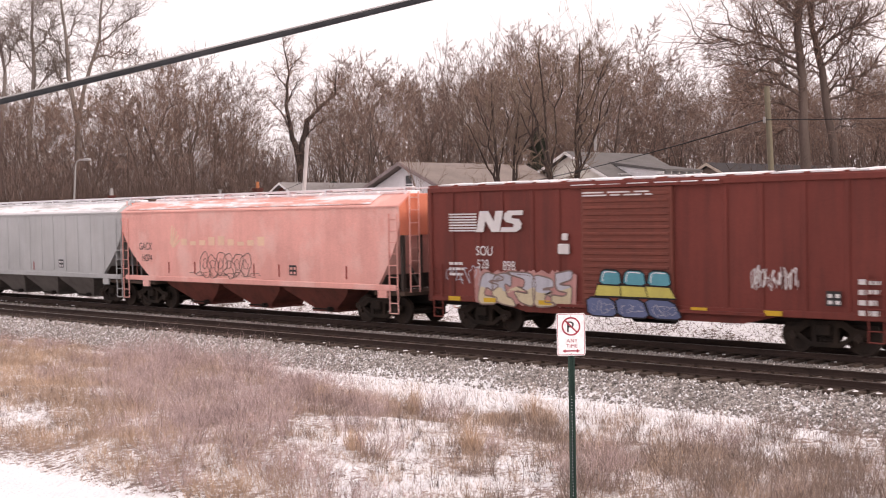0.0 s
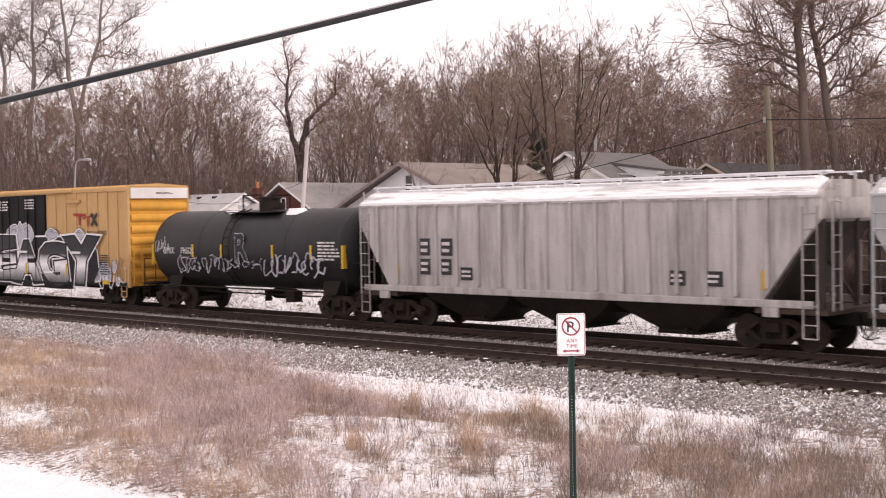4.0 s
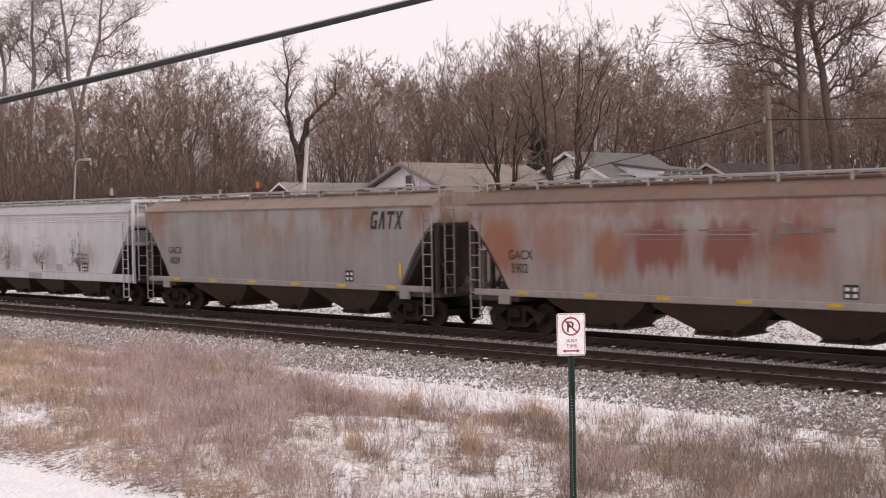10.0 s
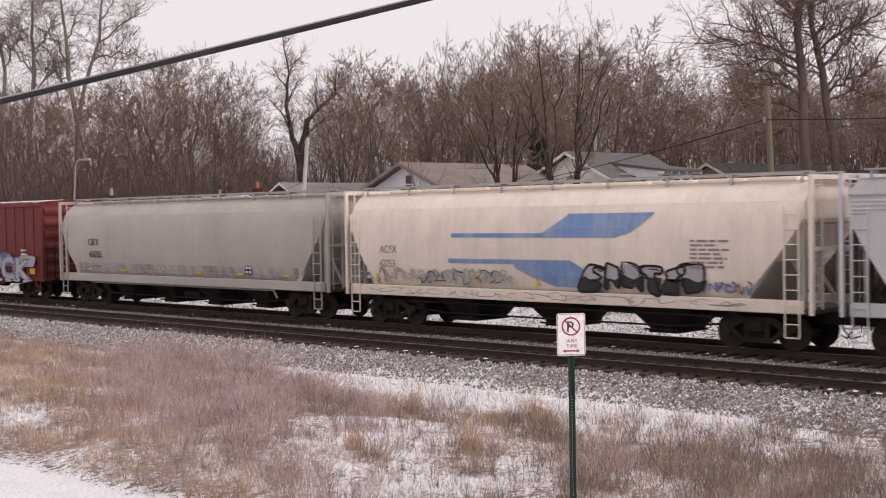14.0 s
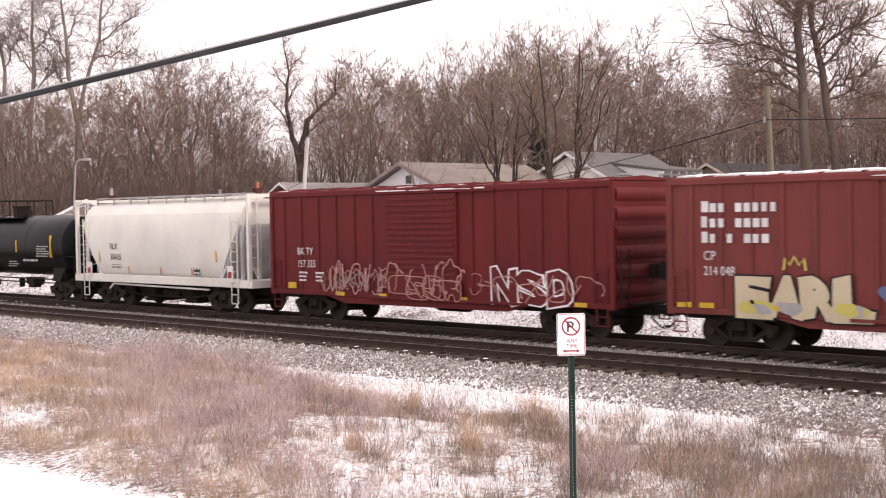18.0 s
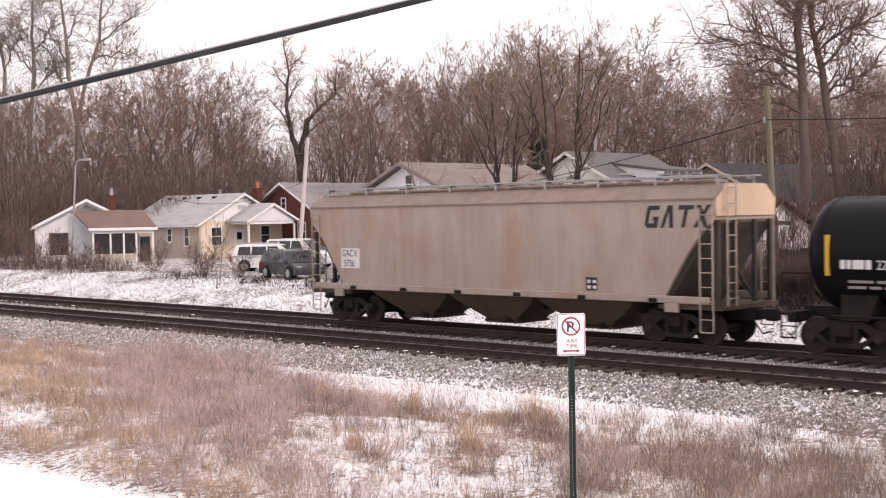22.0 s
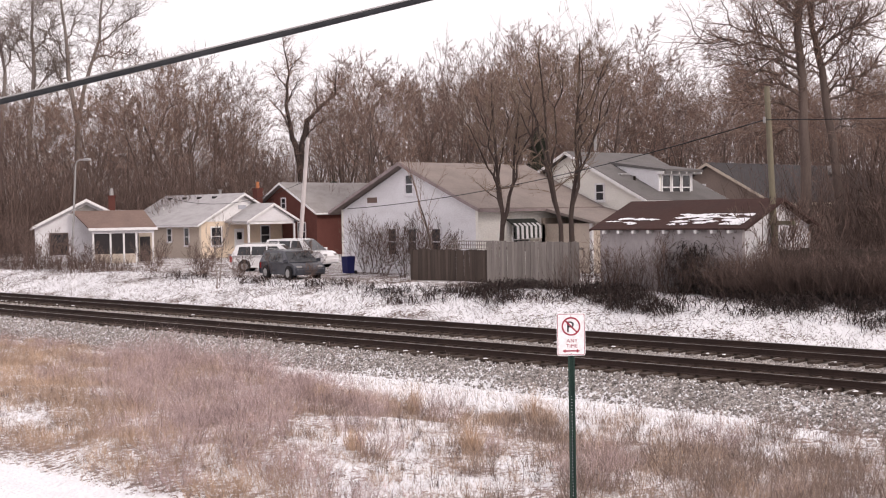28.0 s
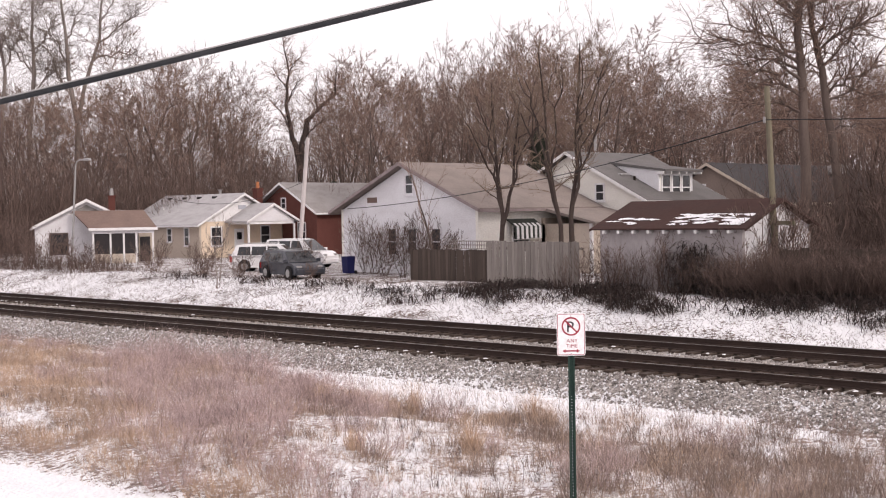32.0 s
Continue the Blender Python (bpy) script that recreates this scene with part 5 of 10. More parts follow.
        for y in (-1.35, 1.35):
            g.rod([(s * (half + 0.4), y, 1.0), (s * (half + 0.4), y, 2.05), (s * (half - 0.4), y, 2.05), (s * (half - 0.4), y, 1.0)], 0.022, 5)
        part("handrail", g, "steel_dark", car)
        for side in (-1, 1):
            stirrup(car, s * (half + 0.2), "steel_dark", side * 1.4, 1.0, 0.42)
        truck(car, s * (half - 1.15))
    part("brake_rigging", G().rod([(-half + 2.8, -0.5, 0.75), (half - 2.8, -0.5, 0.75)], 0.03).tube((-0.4, 0.5, 0.72), (0.8, 0.5, 0.72), 0.2, 0.2, 10).box(1.6, 2.1, -0.6, -0.2, 0.5, 0.9).tube((-0.2, 0, 0.45), (-0.2, 0, 0.9), 0.14, 0.14, 10), "steel_dark", car)
    couplers(car, half, 0.8)
    return car, half


# ---------------------------------------------------------------- the train, car by car
F = -SIDE - 0.004   # a flat side that faces the viewer


def car_brown():
    posts = [-6.7, -5.55, -4.6, -3.4, -2.4, 3.2, 4.25, 5.45, 6.6]
    car, half = boxcar("boxcar", "rusty brown boxcar with white logo, graffiti and a snowy roof", 136.4, 151.75, "brown", 4.5, 0.95,
                       posts, [(-1.5, 1.6)], "brown_door", "brown", snow=True)
    g = G()
    for i in range(7):
        part("logo_stripe", G().box(-6.78, -5.6, F - 0.025, F - 0.02, 3.12 + 0.085 * i, 3.165 + 0.085 * i), "mark_white", car, "white speed stripe")
    for pts in ([(-5.62, 3.1), (-5.32, 3.1), (-5.22, 3.45), (-4.98, 3.1), (-4.66, 3.1), (-4.5, 3.74), (-4.8, 3.74), (-4.88, 3.42), (-5.1, 3.74), (-5.46, 3.74)],
                [(-4.62, 3.1), (-3.98, 3.1), (-3.80, 3.2), (-3.76, 3.36), (-3.86, 3.48), (-4.16, 3.52), (-4.12, 3.60), (-3.72, 3.60), (-3.70, 3.74), (-4.3, 3.74), (-4.46, 3.64), (-4.48, 3.5), (-4.38, 3.40), (-4.08, 3.34), (-4.10, 3.24), (-4.58, 3.24)]):
        part("logo_block", face_of(G(), pts, F - 0.024), "mark_white", car, "white block shape of a logo", fix=False)
    letters("SOU", 0.42, "mark_white", car, -5.65, F - 0.02, 2.38, stretch=0.85)
    letters("528", 0.40, "mark_white", car, -5.62, F - 0.02, 1.98, stretch=0.85)
    letters("898", 0.40, "mark_white", car, -4.55, F - 0.02, 1.95, stretch=0.85)
    bars(3, -6.8, 1.7, 0.75, 0.5, "mark_white", car, F - 0.02, seed=3)
    bars(2, -1.4, 4.08, 2.6, 0.16, "mark_white", car, F - 0.1, seed=5)
    graffiti(car, -5.6, -1.85, 0.95, 1.9, 5, "spray_silver", "spray_brown", F - 0.02, 17, "faded cream and silver sprayed letters", half="spray_cream", stroke=0.045, curls=3, back="spray_pinkish")
    scribble(car, -6.9, -5.5, 1.45, 2.05, "spray_silver", F - 0.02, 16, 7, 0.03, "grey sprayed scrawl")
    # teal blocks over a yellow band over blue slanted blocks
    y = F - 0.10
    for k in range(3):
        a = -0.85 + 0.82 * k
        top = soften([(a, 1.62), (a + 0.80, 1.60), (a + 0.72, 2.02), (a + 0.10, 2.04)], 1)
        mid = [(a - 0.15 + 0.1 * k, 1.28), (a + 0.75 + 0.1 * k, 1.28), (a + 0.75, 1.60), (a - 0.05, 1.62)]
        low = soften([(-1.25 + 1.08 * k, 0.72), (-0.2 + 1.08 * k, 0.72), (-0.35 + 1.0 * k, 1.24), (-1.3 + 1.0 * k, 1.26)], 1)
        for d, (pts, m, what) in enumerate(((top, "spray_teal", "teal sprayed block"), (mid, "spray_yellow", "yellow sprayed band"), (low, "spray_blue", "blue sprayed block"))):
            b = part("graffiti_block", face_of(G(), pts, y - 0.001 * d), m, car, what, fix=False)
            part("graffiti_outline", ribbon(G(), pts + pts[:2], 0.045, y, 0.006 + 0.001 * d), "spray_dark", b, fix=False)
        part("graffiti_highlight", ribbon(G(), smooth([(a + 0.14, 1.7), (a + 0.2, 1.96), (a + 0.62, 1.96)]), 0.025, y, 0.009), "spray_white", car, fix=False)
        scribble(car, -1.1 + 1.05 * k, -0.4 + 1.05 * k, 0.82, 1.12, "spray_silver", y - 0.01, 30 + k, 4, 0.02, "pale scrawl on the blue block")
    scribble(car, 4.0, 5.3, 1.6, 2.2, "mark_white", F - 0.02, 14, 22, 0.025, "white sprayed tag")
    placard(car, 6.25, 1.45, F - 0.02)
    bars(4, 6.9, 1.0, 0.6, 1.0, "mark_white", car, F - 0.02, seed=6)
    reflectors(car, (-6.6, -5.1, -2.9, 2.4, 4.6), 1.02, F - 0.02, 0.13, 0.5)
    part("lock_plate", G().chamfer(-2.35, -1.95, F - 0.08, F, 2.45, 2.75, 0.02).chamfer(-2.2, -2.0, F - 0.08, F, 2.85, 3.05, 0.02), "mark_white", car, "white painted door lock plates")


def car_pink():
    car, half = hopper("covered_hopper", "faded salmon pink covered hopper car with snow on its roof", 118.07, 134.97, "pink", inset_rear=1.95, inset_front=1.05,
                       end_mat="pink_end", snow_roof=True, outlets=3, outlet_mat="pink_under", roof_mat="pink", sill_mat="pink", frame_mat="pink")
    part("roof_snow", G().prism([(-1.50, 4.05), (-1.48, 4.09), (-1.1, 4.32), (-0.9, 4.40), (-0.86, 4.38), (-1.1, 4.29)], "x", -half + 0.3, half - 1.4), "snow_pink", car, "melting snow along the roof")
    letters("GACX", 0.42, "mark_black", car, -7.15, F, 2.42, stretch=0.8)
    letters("14274", 0.40, "mark_black", car, -7.0, F, 1.95, stretch=0.8)
    for k in range(5):
        a0 = 0.25 * k
        part("faded_emblem", ribbon(G(), [(-4.9 + 0.75 * f * math.cos(0.3 + a0), 2.45 + 0.85 * f * math.sin(0.3 + a0) + 0.12 * f * f) for f in (0.25, 0.5, 0.75, 1.0)], 0.09, F, 0.004), "mark_pale", car, "faded pale emblem ray", fix=False)
    for k in range(9):
        part("faded_lettering", G().box(-4.1 + 0.62 * k, -3.7 + 0.62 * k, F - 0.004, F, 2.62, 2.62 + 0.36 * (0.7 + 0.3 * math.sin(5 * k))), "mark_pale", car, "faded pale lettering block")
    rng = random.Random(21)
    for k in range(6):
        o = blob(rng, -2.5 + 0.52 * k, 1.86 + rng.uniform(-0.05, 0.08), 0.78, rng.uniform(0.75, 1.0), rough=0.25, square=0.2)
        g = ribbon(G(), o + o[:2], 0.035, F, 0.004 + 0.001 * k)
        o2 = blob(rng, -2.5 + 0.52 * k, 1.9, 0.30, 0.36, rough=0.3, square=0.2)
        part("graffiti_outline", ribbon(g, o2 + o2[:2], 0.025, F, 0.005 + 0.001 * k), "spray_brown", car, "thin brown outline graffiti", fix=False)
    scribble(car, -3.6, 0.9, 1.42, 1.6, "spray_brown", F, 22, 9, 0.02)
    placard(car, 2.9, 1.75, F, "pink")
    for x in (-5.0, -3.2, 0.6, 2.1, 5.8):
        part("reflector", G().box(x - 0.03, x + 0.03, F - 0.006, F, 1.5, 1.95), "mark_red", car)


def car_grey_ribless():
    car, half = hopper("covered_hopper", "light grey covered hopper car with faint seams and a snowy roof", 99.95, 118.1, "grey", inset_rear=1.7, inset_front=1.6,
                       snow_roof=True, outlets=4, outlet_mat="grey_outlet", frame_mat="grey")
    part("roof_snow", G().prism([(-1.54, 3.99), (-1.52, 4.07), (-1.1, 4.32), (-0.9, 4.41), (-0.86, 4.38), (-1.1, 4.29)], "x", -half + 0.2, half - 0.4), "snow_grey", car, "layer of snow along the roof")
    letters("PL", 0.45, "mark_black", car, -6.7, F, 2.32, stretch=0.7)
    letters("CX", 0.45, "mark_black", car, -5.85, F, 2.32, stretch=0.7)
    letters("215", 0.45, "mark_black", car, -4.9, F, 2.32, stretch=0.75)
    letters("76", 0.45, "mark_black", car, -3.95, F, 2.32, stretch=0.75)
    bars(2, -6.7, 1.75, 3.0, 0.3, "mark_faint", car, F, seed=2)
    placard(car, 3.9, 1.75, F)
    for i in range(15):
        x = -half + 1.5 + (2 * half - 3.0) * i / 14
        part("side_seam", G().chamfer(x - 0.03, x + 0.03, F - 0.012, F + 0.01, 1.45, 3.9, 0.005), "grey", car)
    reflectors(car, (-2.1, 1.4), 1.62, F, 0.4, 0.06, "mark_red")


def car_ribbed():
    car, half = hopper("covered_hopper", "dirty grey covered hopper car with outside posts and snowy roof", 81.7, 98.65, "dirty_grey", inset_rear=1.4, inset_front=1.6, curve=1.0,
                       snow_roof=True, outlets=3, ribs=17, eave=3.95, outlet_mat="steel_dark", frame_mat="dirty_grey")
    part("roof_snow", G().prism([(-1.56, 3.99), (-1.54, 4.07), (-1.1, 4.33), (-0.9, 4.42), (-0.86, 4.38), (-1.1, 4.29)], "x", -half + 0.1, half - 0.1), "snow_grey", car, "layer of snow along the roof")
    for x, z, w, h in ((-5.55, 2.35, 0.45, 0.55), (-4.6, 2.35, 0.5, 0.55), (-5.55, 1.75, 0.45, 0.5), (-4.6, 1.75, 0.45, 0.5), (-3.75, 1.6, 0.5, 0.4), (4.05, 1.65, 0.5, 0.4), (5.2, 1.65, 0.5, 0.4)):
        part("stencil_panel", G().box(x, x + w, F - 0.012, F, z, z + h), "mark_black", car)
        bars(2, x + 0.05, z + 0.06, w - 0.1, h - 0.12, "mark_white", car, F - 0.012, seed=int(x * 10) + 90)
    reflectors(car, (-6.6, 6.9), 1.85, F - 0.02, 0.5, 0.12)


def car_tank_tagged():
    car, half = tank_car("tank_car", "black tank car with white sprayed tags and yellow strips", 68.55, 81.2, 1.50, 2.46, False, "black")
    y = -1.50
    letters("DMIX", 0.36, "mark_white", car, -5.05, y - 0.01, 2.28, stretch=0.85)
    letters("190321", 0.36, "mark_white", car, -3.9, y - 0.01, 2.28, stretch=0.9)
    for x in (-3.05, -1.15, 2.0, 4.2):
        part("reflector", G().box(x - 0.05, x + 0.05, y - 0.01, y + 0.03, 2.15, 2.65), "mark_yellow", car)
    for x in (-5.85, 5.9):
        part("reflector", G().box(x - 0.05, x + 0.05, y - 0.012, y + 0.16, 1.85, 2.65), "mark_yellow", car)
    scribble(car, -5.6, -4.7, 2.3, 2.9, "spray_white", y - 0.02, 31, 8, 0.025, "white sprayed tag")
    scribble(car, -4.0, -0.4, 1.6, 2.25, "spray_silver", y - 0.02, 32, 13, 0.045, "grey sprayed tag")
    piece(car, "R", -0.25, 0.5, 2.05, 3.05, y - 0.005, ((0.03, "black", "graffiti_letter"), (0.05, "spray_silver", "graffiti_outline")), 33, "hollow white sprayed letter", overlap=0.9)
    scribble(car, -0.4, 1.6, 1.75, 2.15, "spray_silver", y - 0.02, 35, 6, 0.03)
    scribble(car, 1.6, 5.0, 1.55, 2.35, "spray_silver", y - 0.02, 34, 9, 0.06, "white sprayed tag")
    bars(6, 4.6, 2.1, 1.2, 0.7, "mark_white", car, y - 0.015, seed=8)
    top = 2.46 + 1.5
    part("roof_snow", G().loft([blob3(random.Random(4), -1.7, -0.5, 0.5, 0.14, top - 0.16), blob3(random.Random(5), -1.7, -0.5, 0.35, 0.08, top - 0.02)]).loft([blob3(random.Random(6), 2.3, -0.5, 0.75, 0.34, top - 0.22), blob3(random.Random(7), 2.2, -0.45, 0.5, 0.2, top + 0.02)]), "snow", car, "patches of snow on the tank top")


def car_yellow():
    rear, front = 48.5, 67.15
    posts = [-8.5, -7.7, -6.9, -6.0, -5.1, -4.3, -3.5, 3.3, 4.2, 5.1, 6.0, 6.9, 7.7, 8.5]
    car, half = boxcar("boxcar", "large dull yellow boxcar with black doors and big graffiti", rear, front, "yellow", 5.02, 0.86,
                       posts, [(-2.48, -0.02), (0.02, 2.46)], "black_door", "yellow", "yellow_end", 8, sill="spray_dark", door_style="plug")
    part("end_panel", G().box(half + 0.03, half + 0.16, -1.4, 1.4, 4.55, 5.0), "mark_white", car, "white band at the top of the end")
    bars(2, -8.0, 0, 1.0, 0.1, "mark_black", car, -3, seed=1).matrix_basis = pose(half + 0.17, -0.2, 4.72, 0, 0, 90) @ pose(8, 3, 0)
    # crossed red and blue emblem
    for k, (m, pts) in enumerate((("emblem_red", [(-6.75, 4.2), (-5.75, 3.62), (-5.75, 3.32), (-6.75, 3.9)]), ("emblem_red", [(-6.75, 3.25), (-5.95, 3.72), (-5.95, 4.0), (-6.75, 3.5)]),
                                  ("emblem_red", [(-5.0, 4.25), (-5.75, 3.85), (-5.75, 3.6), (-5.0, 3.98)]), ("emblem_red", [(-5.0, 3.2), (-5.6, 3.5), (-5.6, 3.75), (-5.0, 3.45)]),
                                  ("emblem_blue", [(-6.65, 4.4), (-6.3, 4.42), (-5.55, 3.95), (-5.5, 3.6), (-5.75, 3.45), (-6.2, 3.15), (-6.55, 3.1), (-5.9, 3.62), (-5.85, 3.85)]),
                                  ("emblem_blue", [(-5.1, 4.45), (-5.35, 4.4), (-5.6, 4.1), (-5.4, 4.05)]), ("emblem_blue", [(-5.1, 3.05), (-5.4, 3.1), (-5.65, 3.4), (-5.4, 3.5)]))):
        part("emblem", face_of(G(), pts, F - 0.006 - 0.002 * k), m, car, "painted red emblem" if m == "emblem_red" else "painted blue emblem")
    letters("next\nload", 0.30, "mark_black", car, -7.6, F - 0.005, 3.82, stretch=0.85)
    letters("any\nroad", 0.30, "mark_black", car, -4.55, F - 0.005, 3.9, stretch=0.85)
    for pts in ([(4.95, 3.98), (6.0, 3.95), (6.0, 3.82), (5.55, 3.83), (5.55, 3.45), (5.38, 3.45), (5.38, 3.84), (4.95, 3.85)],
                [(5.75, 3.78), (6.6, 3.92), (6.6, 3.80), (6.25, 3.80), (6.25, 3.42), (6.1, 3.42), (6.1, 3.80), (5.75, 3.68)]):
        part("logo_block", face_of(G(), pts, F - 0.006), "mark_red", car, "dull red logo shape")
    g = G()
    ribbon(g, [(6.45, 3.42), (6.95, 3.95)], 0.16, F, 0.008)
    ribbon(g, [(6.45, 3.95), (6.95, 3.42)], 0.16, F, 0.010)
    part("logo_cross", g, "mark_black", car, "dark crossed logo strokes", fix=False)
    letters("ING EXPERTS", 0.27, "mark_black", car, 6.1, F - 0.005, 3.02, stretch=1.0)
    letters("TB OX", 0.42, "mark_black", car, -7.55, F - 0.005, 2.55, stretch=0.9)
    letters("6", 0.42, "mark_black", car, -8.3, F - 0.005, 1.95)
    letters("67", 0.42, "mark_black", car, -7.45, F - 0.005, 1.95)
    letters("04", 0.42, "mark_black", car, -6.45, F - 0.005, 1.95)
    letters("9", 0.42, "mark_black", car, -5.35, F - 0.005, 1.95)
    bars(4, -1.95, 4.15, 1.2, 0.5, "mark_white", car, F - 0.06, seed=12)
    bars(4, 0.65, 4.2, 1.2, 0.5, "mark_white", car, F - 0.06, seed=13)
    for x in (-5.75, 5.0):
        part("bracket", G().chamfer(x - 0.5, x + 0.6, F - 0.12, F, 4.42, 4.56, 0.02), "yellow", car)
    part("top_rail", G().chamfer(-6.3, 4.9, F - 0.14, F, 4.9, 5.04, 0.02), "yellow", car)
    # the big piece
    y = F - 0.07
    rng = random.Random(47)
    crest = [(-5.6, 0.86), (-5.5, 1.8), (-4.9, 2.3), (-4.6, 2.35), (-4.55, 2.9), (-2.9, 2.95), (-2.6, 2.72), (-2.2, 2.9), (-0.6, 2.92), (-0.3, 2.5), (0.4, 2.55), (0.6, 2.8), (1.0, 2.96), (2.6, 2.98), (2.8, 2.7), (3.3, 2.95), (5.2, 3.0), (5.4, 2.7),
             (5.9, 2.9), (6.6, 2.75), (7.0, 2.3), (7.1, 1.6), (6.6, 0.98), (5.0, 0.80), (2.0, 0.72), (-2.0, 0.70)]
    back = part("graffiti_ground", face_of(G(), crest, y + 0.02), "spray_dark", car, "black ground of the sprayed piece", fix=False)
    part("graffiti_outline", ribbon(G(), crest[:22], 0.075, y + 0.02, 0.004), "spray_white", back, "thick white sprayed outline", fix=False)
    piece(car, "BEAGY", -5.25, 6.85, 0.98, 2.78, y, ((0.055, "spray_chrome", "graffiti_letter"), (0.085, "spray_dark", "graffiti_shade"), (0.108, "spray_white", "graffiti_outline")), 52, "large silver and black sprayed letter", overlap=0.88, wave=0.035)
    for k, (cx, cz, w, h) in enumerate(((-0.45, 3.05, 1.5, 1.0), (0.75, 3.1, 1.4, 0.95), (0.15, 3.0, 0.7, 1.3), (-4.9, 2.75, 0.7, 0.8), (-2.5, 3.0, 1.0, 0.5), (3.1, 3.05, 1.1, 0.55), (5.5, 3.0, 0.9, 0.6))):
        o = blob(random.Random(60 + k), cx, cz, w, h, rough=0.10, square=0.1)
        c = part("graffiti_cloud", face_of(G(), o, y + 0.012 - 0.0012 * k), "spray_silver", back, "grey sprayed cloud", fix=False)
        part("graffiti_shade", ribbon(G(), o + o[:2], 0.11, y + 0.012 - 0.0012 * k, 0.0003), "spray_dark", car, fix=False)
        part("graffiti_outline", ribbon(G(), o + o[:2], 0.055, y + 0.012 - 0.0012 * k, 0.0008), "spray_white", car, "white cloud outline", fix=False)
        part("graffiti_shade", ribbon(G(), smooth([(cx - 0.2 * w, cz + 0.15 * h), (cx, cz + 0.25 * h), (cx + 0.18 * w, cz + 0.1 * h)]), 0.03, y + 0.01 - 0.0012 * k, 0.001), "spray_dark", car, fix=False)
    for k in range(16):
        cx = -9.0 + 0.42 * k if k < 8 else 6.9 + 0.28 * (k - 8)
        o = blob(rng, cx, rng.uniform(1.1, 1.4 + 0.07 * (k % 8)), rng.uniform(0.35, 0.75), rng.uniform(0.4, 1.1), rough=0.25, square=0.2)
        if k % 3:
            part("graffiti_cloud", face_of(G(), o, y + 0.056 - 0.001 * k), "spray_silver", car, "pale sprayed bubble", fix=False)
        part("graffiti_outline", ribbon(G(), o + o[:2], 0.045, y + 0.055 - 0.001 * k, 0.001), "spray_white", car, "white bubble outline", fix=False)
        part("graffiti_shade", ribbon(G(), o[2:14], 0.03, y + 0.054 - 0.001 * k, 0.002), "spray_dark", car, fix=False)
    for k in range(5):
        x = -4.4 + 2.4 * k
        for z in ((1.35,) if k % 2 else (2.25,)):
            part("graffiti_highlight", G().box(x - 0.45, x + 0.4, y - 0.017, y - 0.015, z - 0.05, z + 0.05), "spray_white", car, "white sprayed bar", fix=False)
    bars(9, 7.2, 1.3, 0.8, 0.9, "mark_black", car, F - 0.03, seed=14)
    reflectors(car, (-7.9, 7.6), 1.0, F - 0.02, 0.16, 0.6)
    for x in (-5.3, -2.9, 0.7, 4.4):
        part("reflector", G().box(x - 0.06, x + 0.06, y - 0.03, y, 1.2, 1.75), "mark_yellow", car)


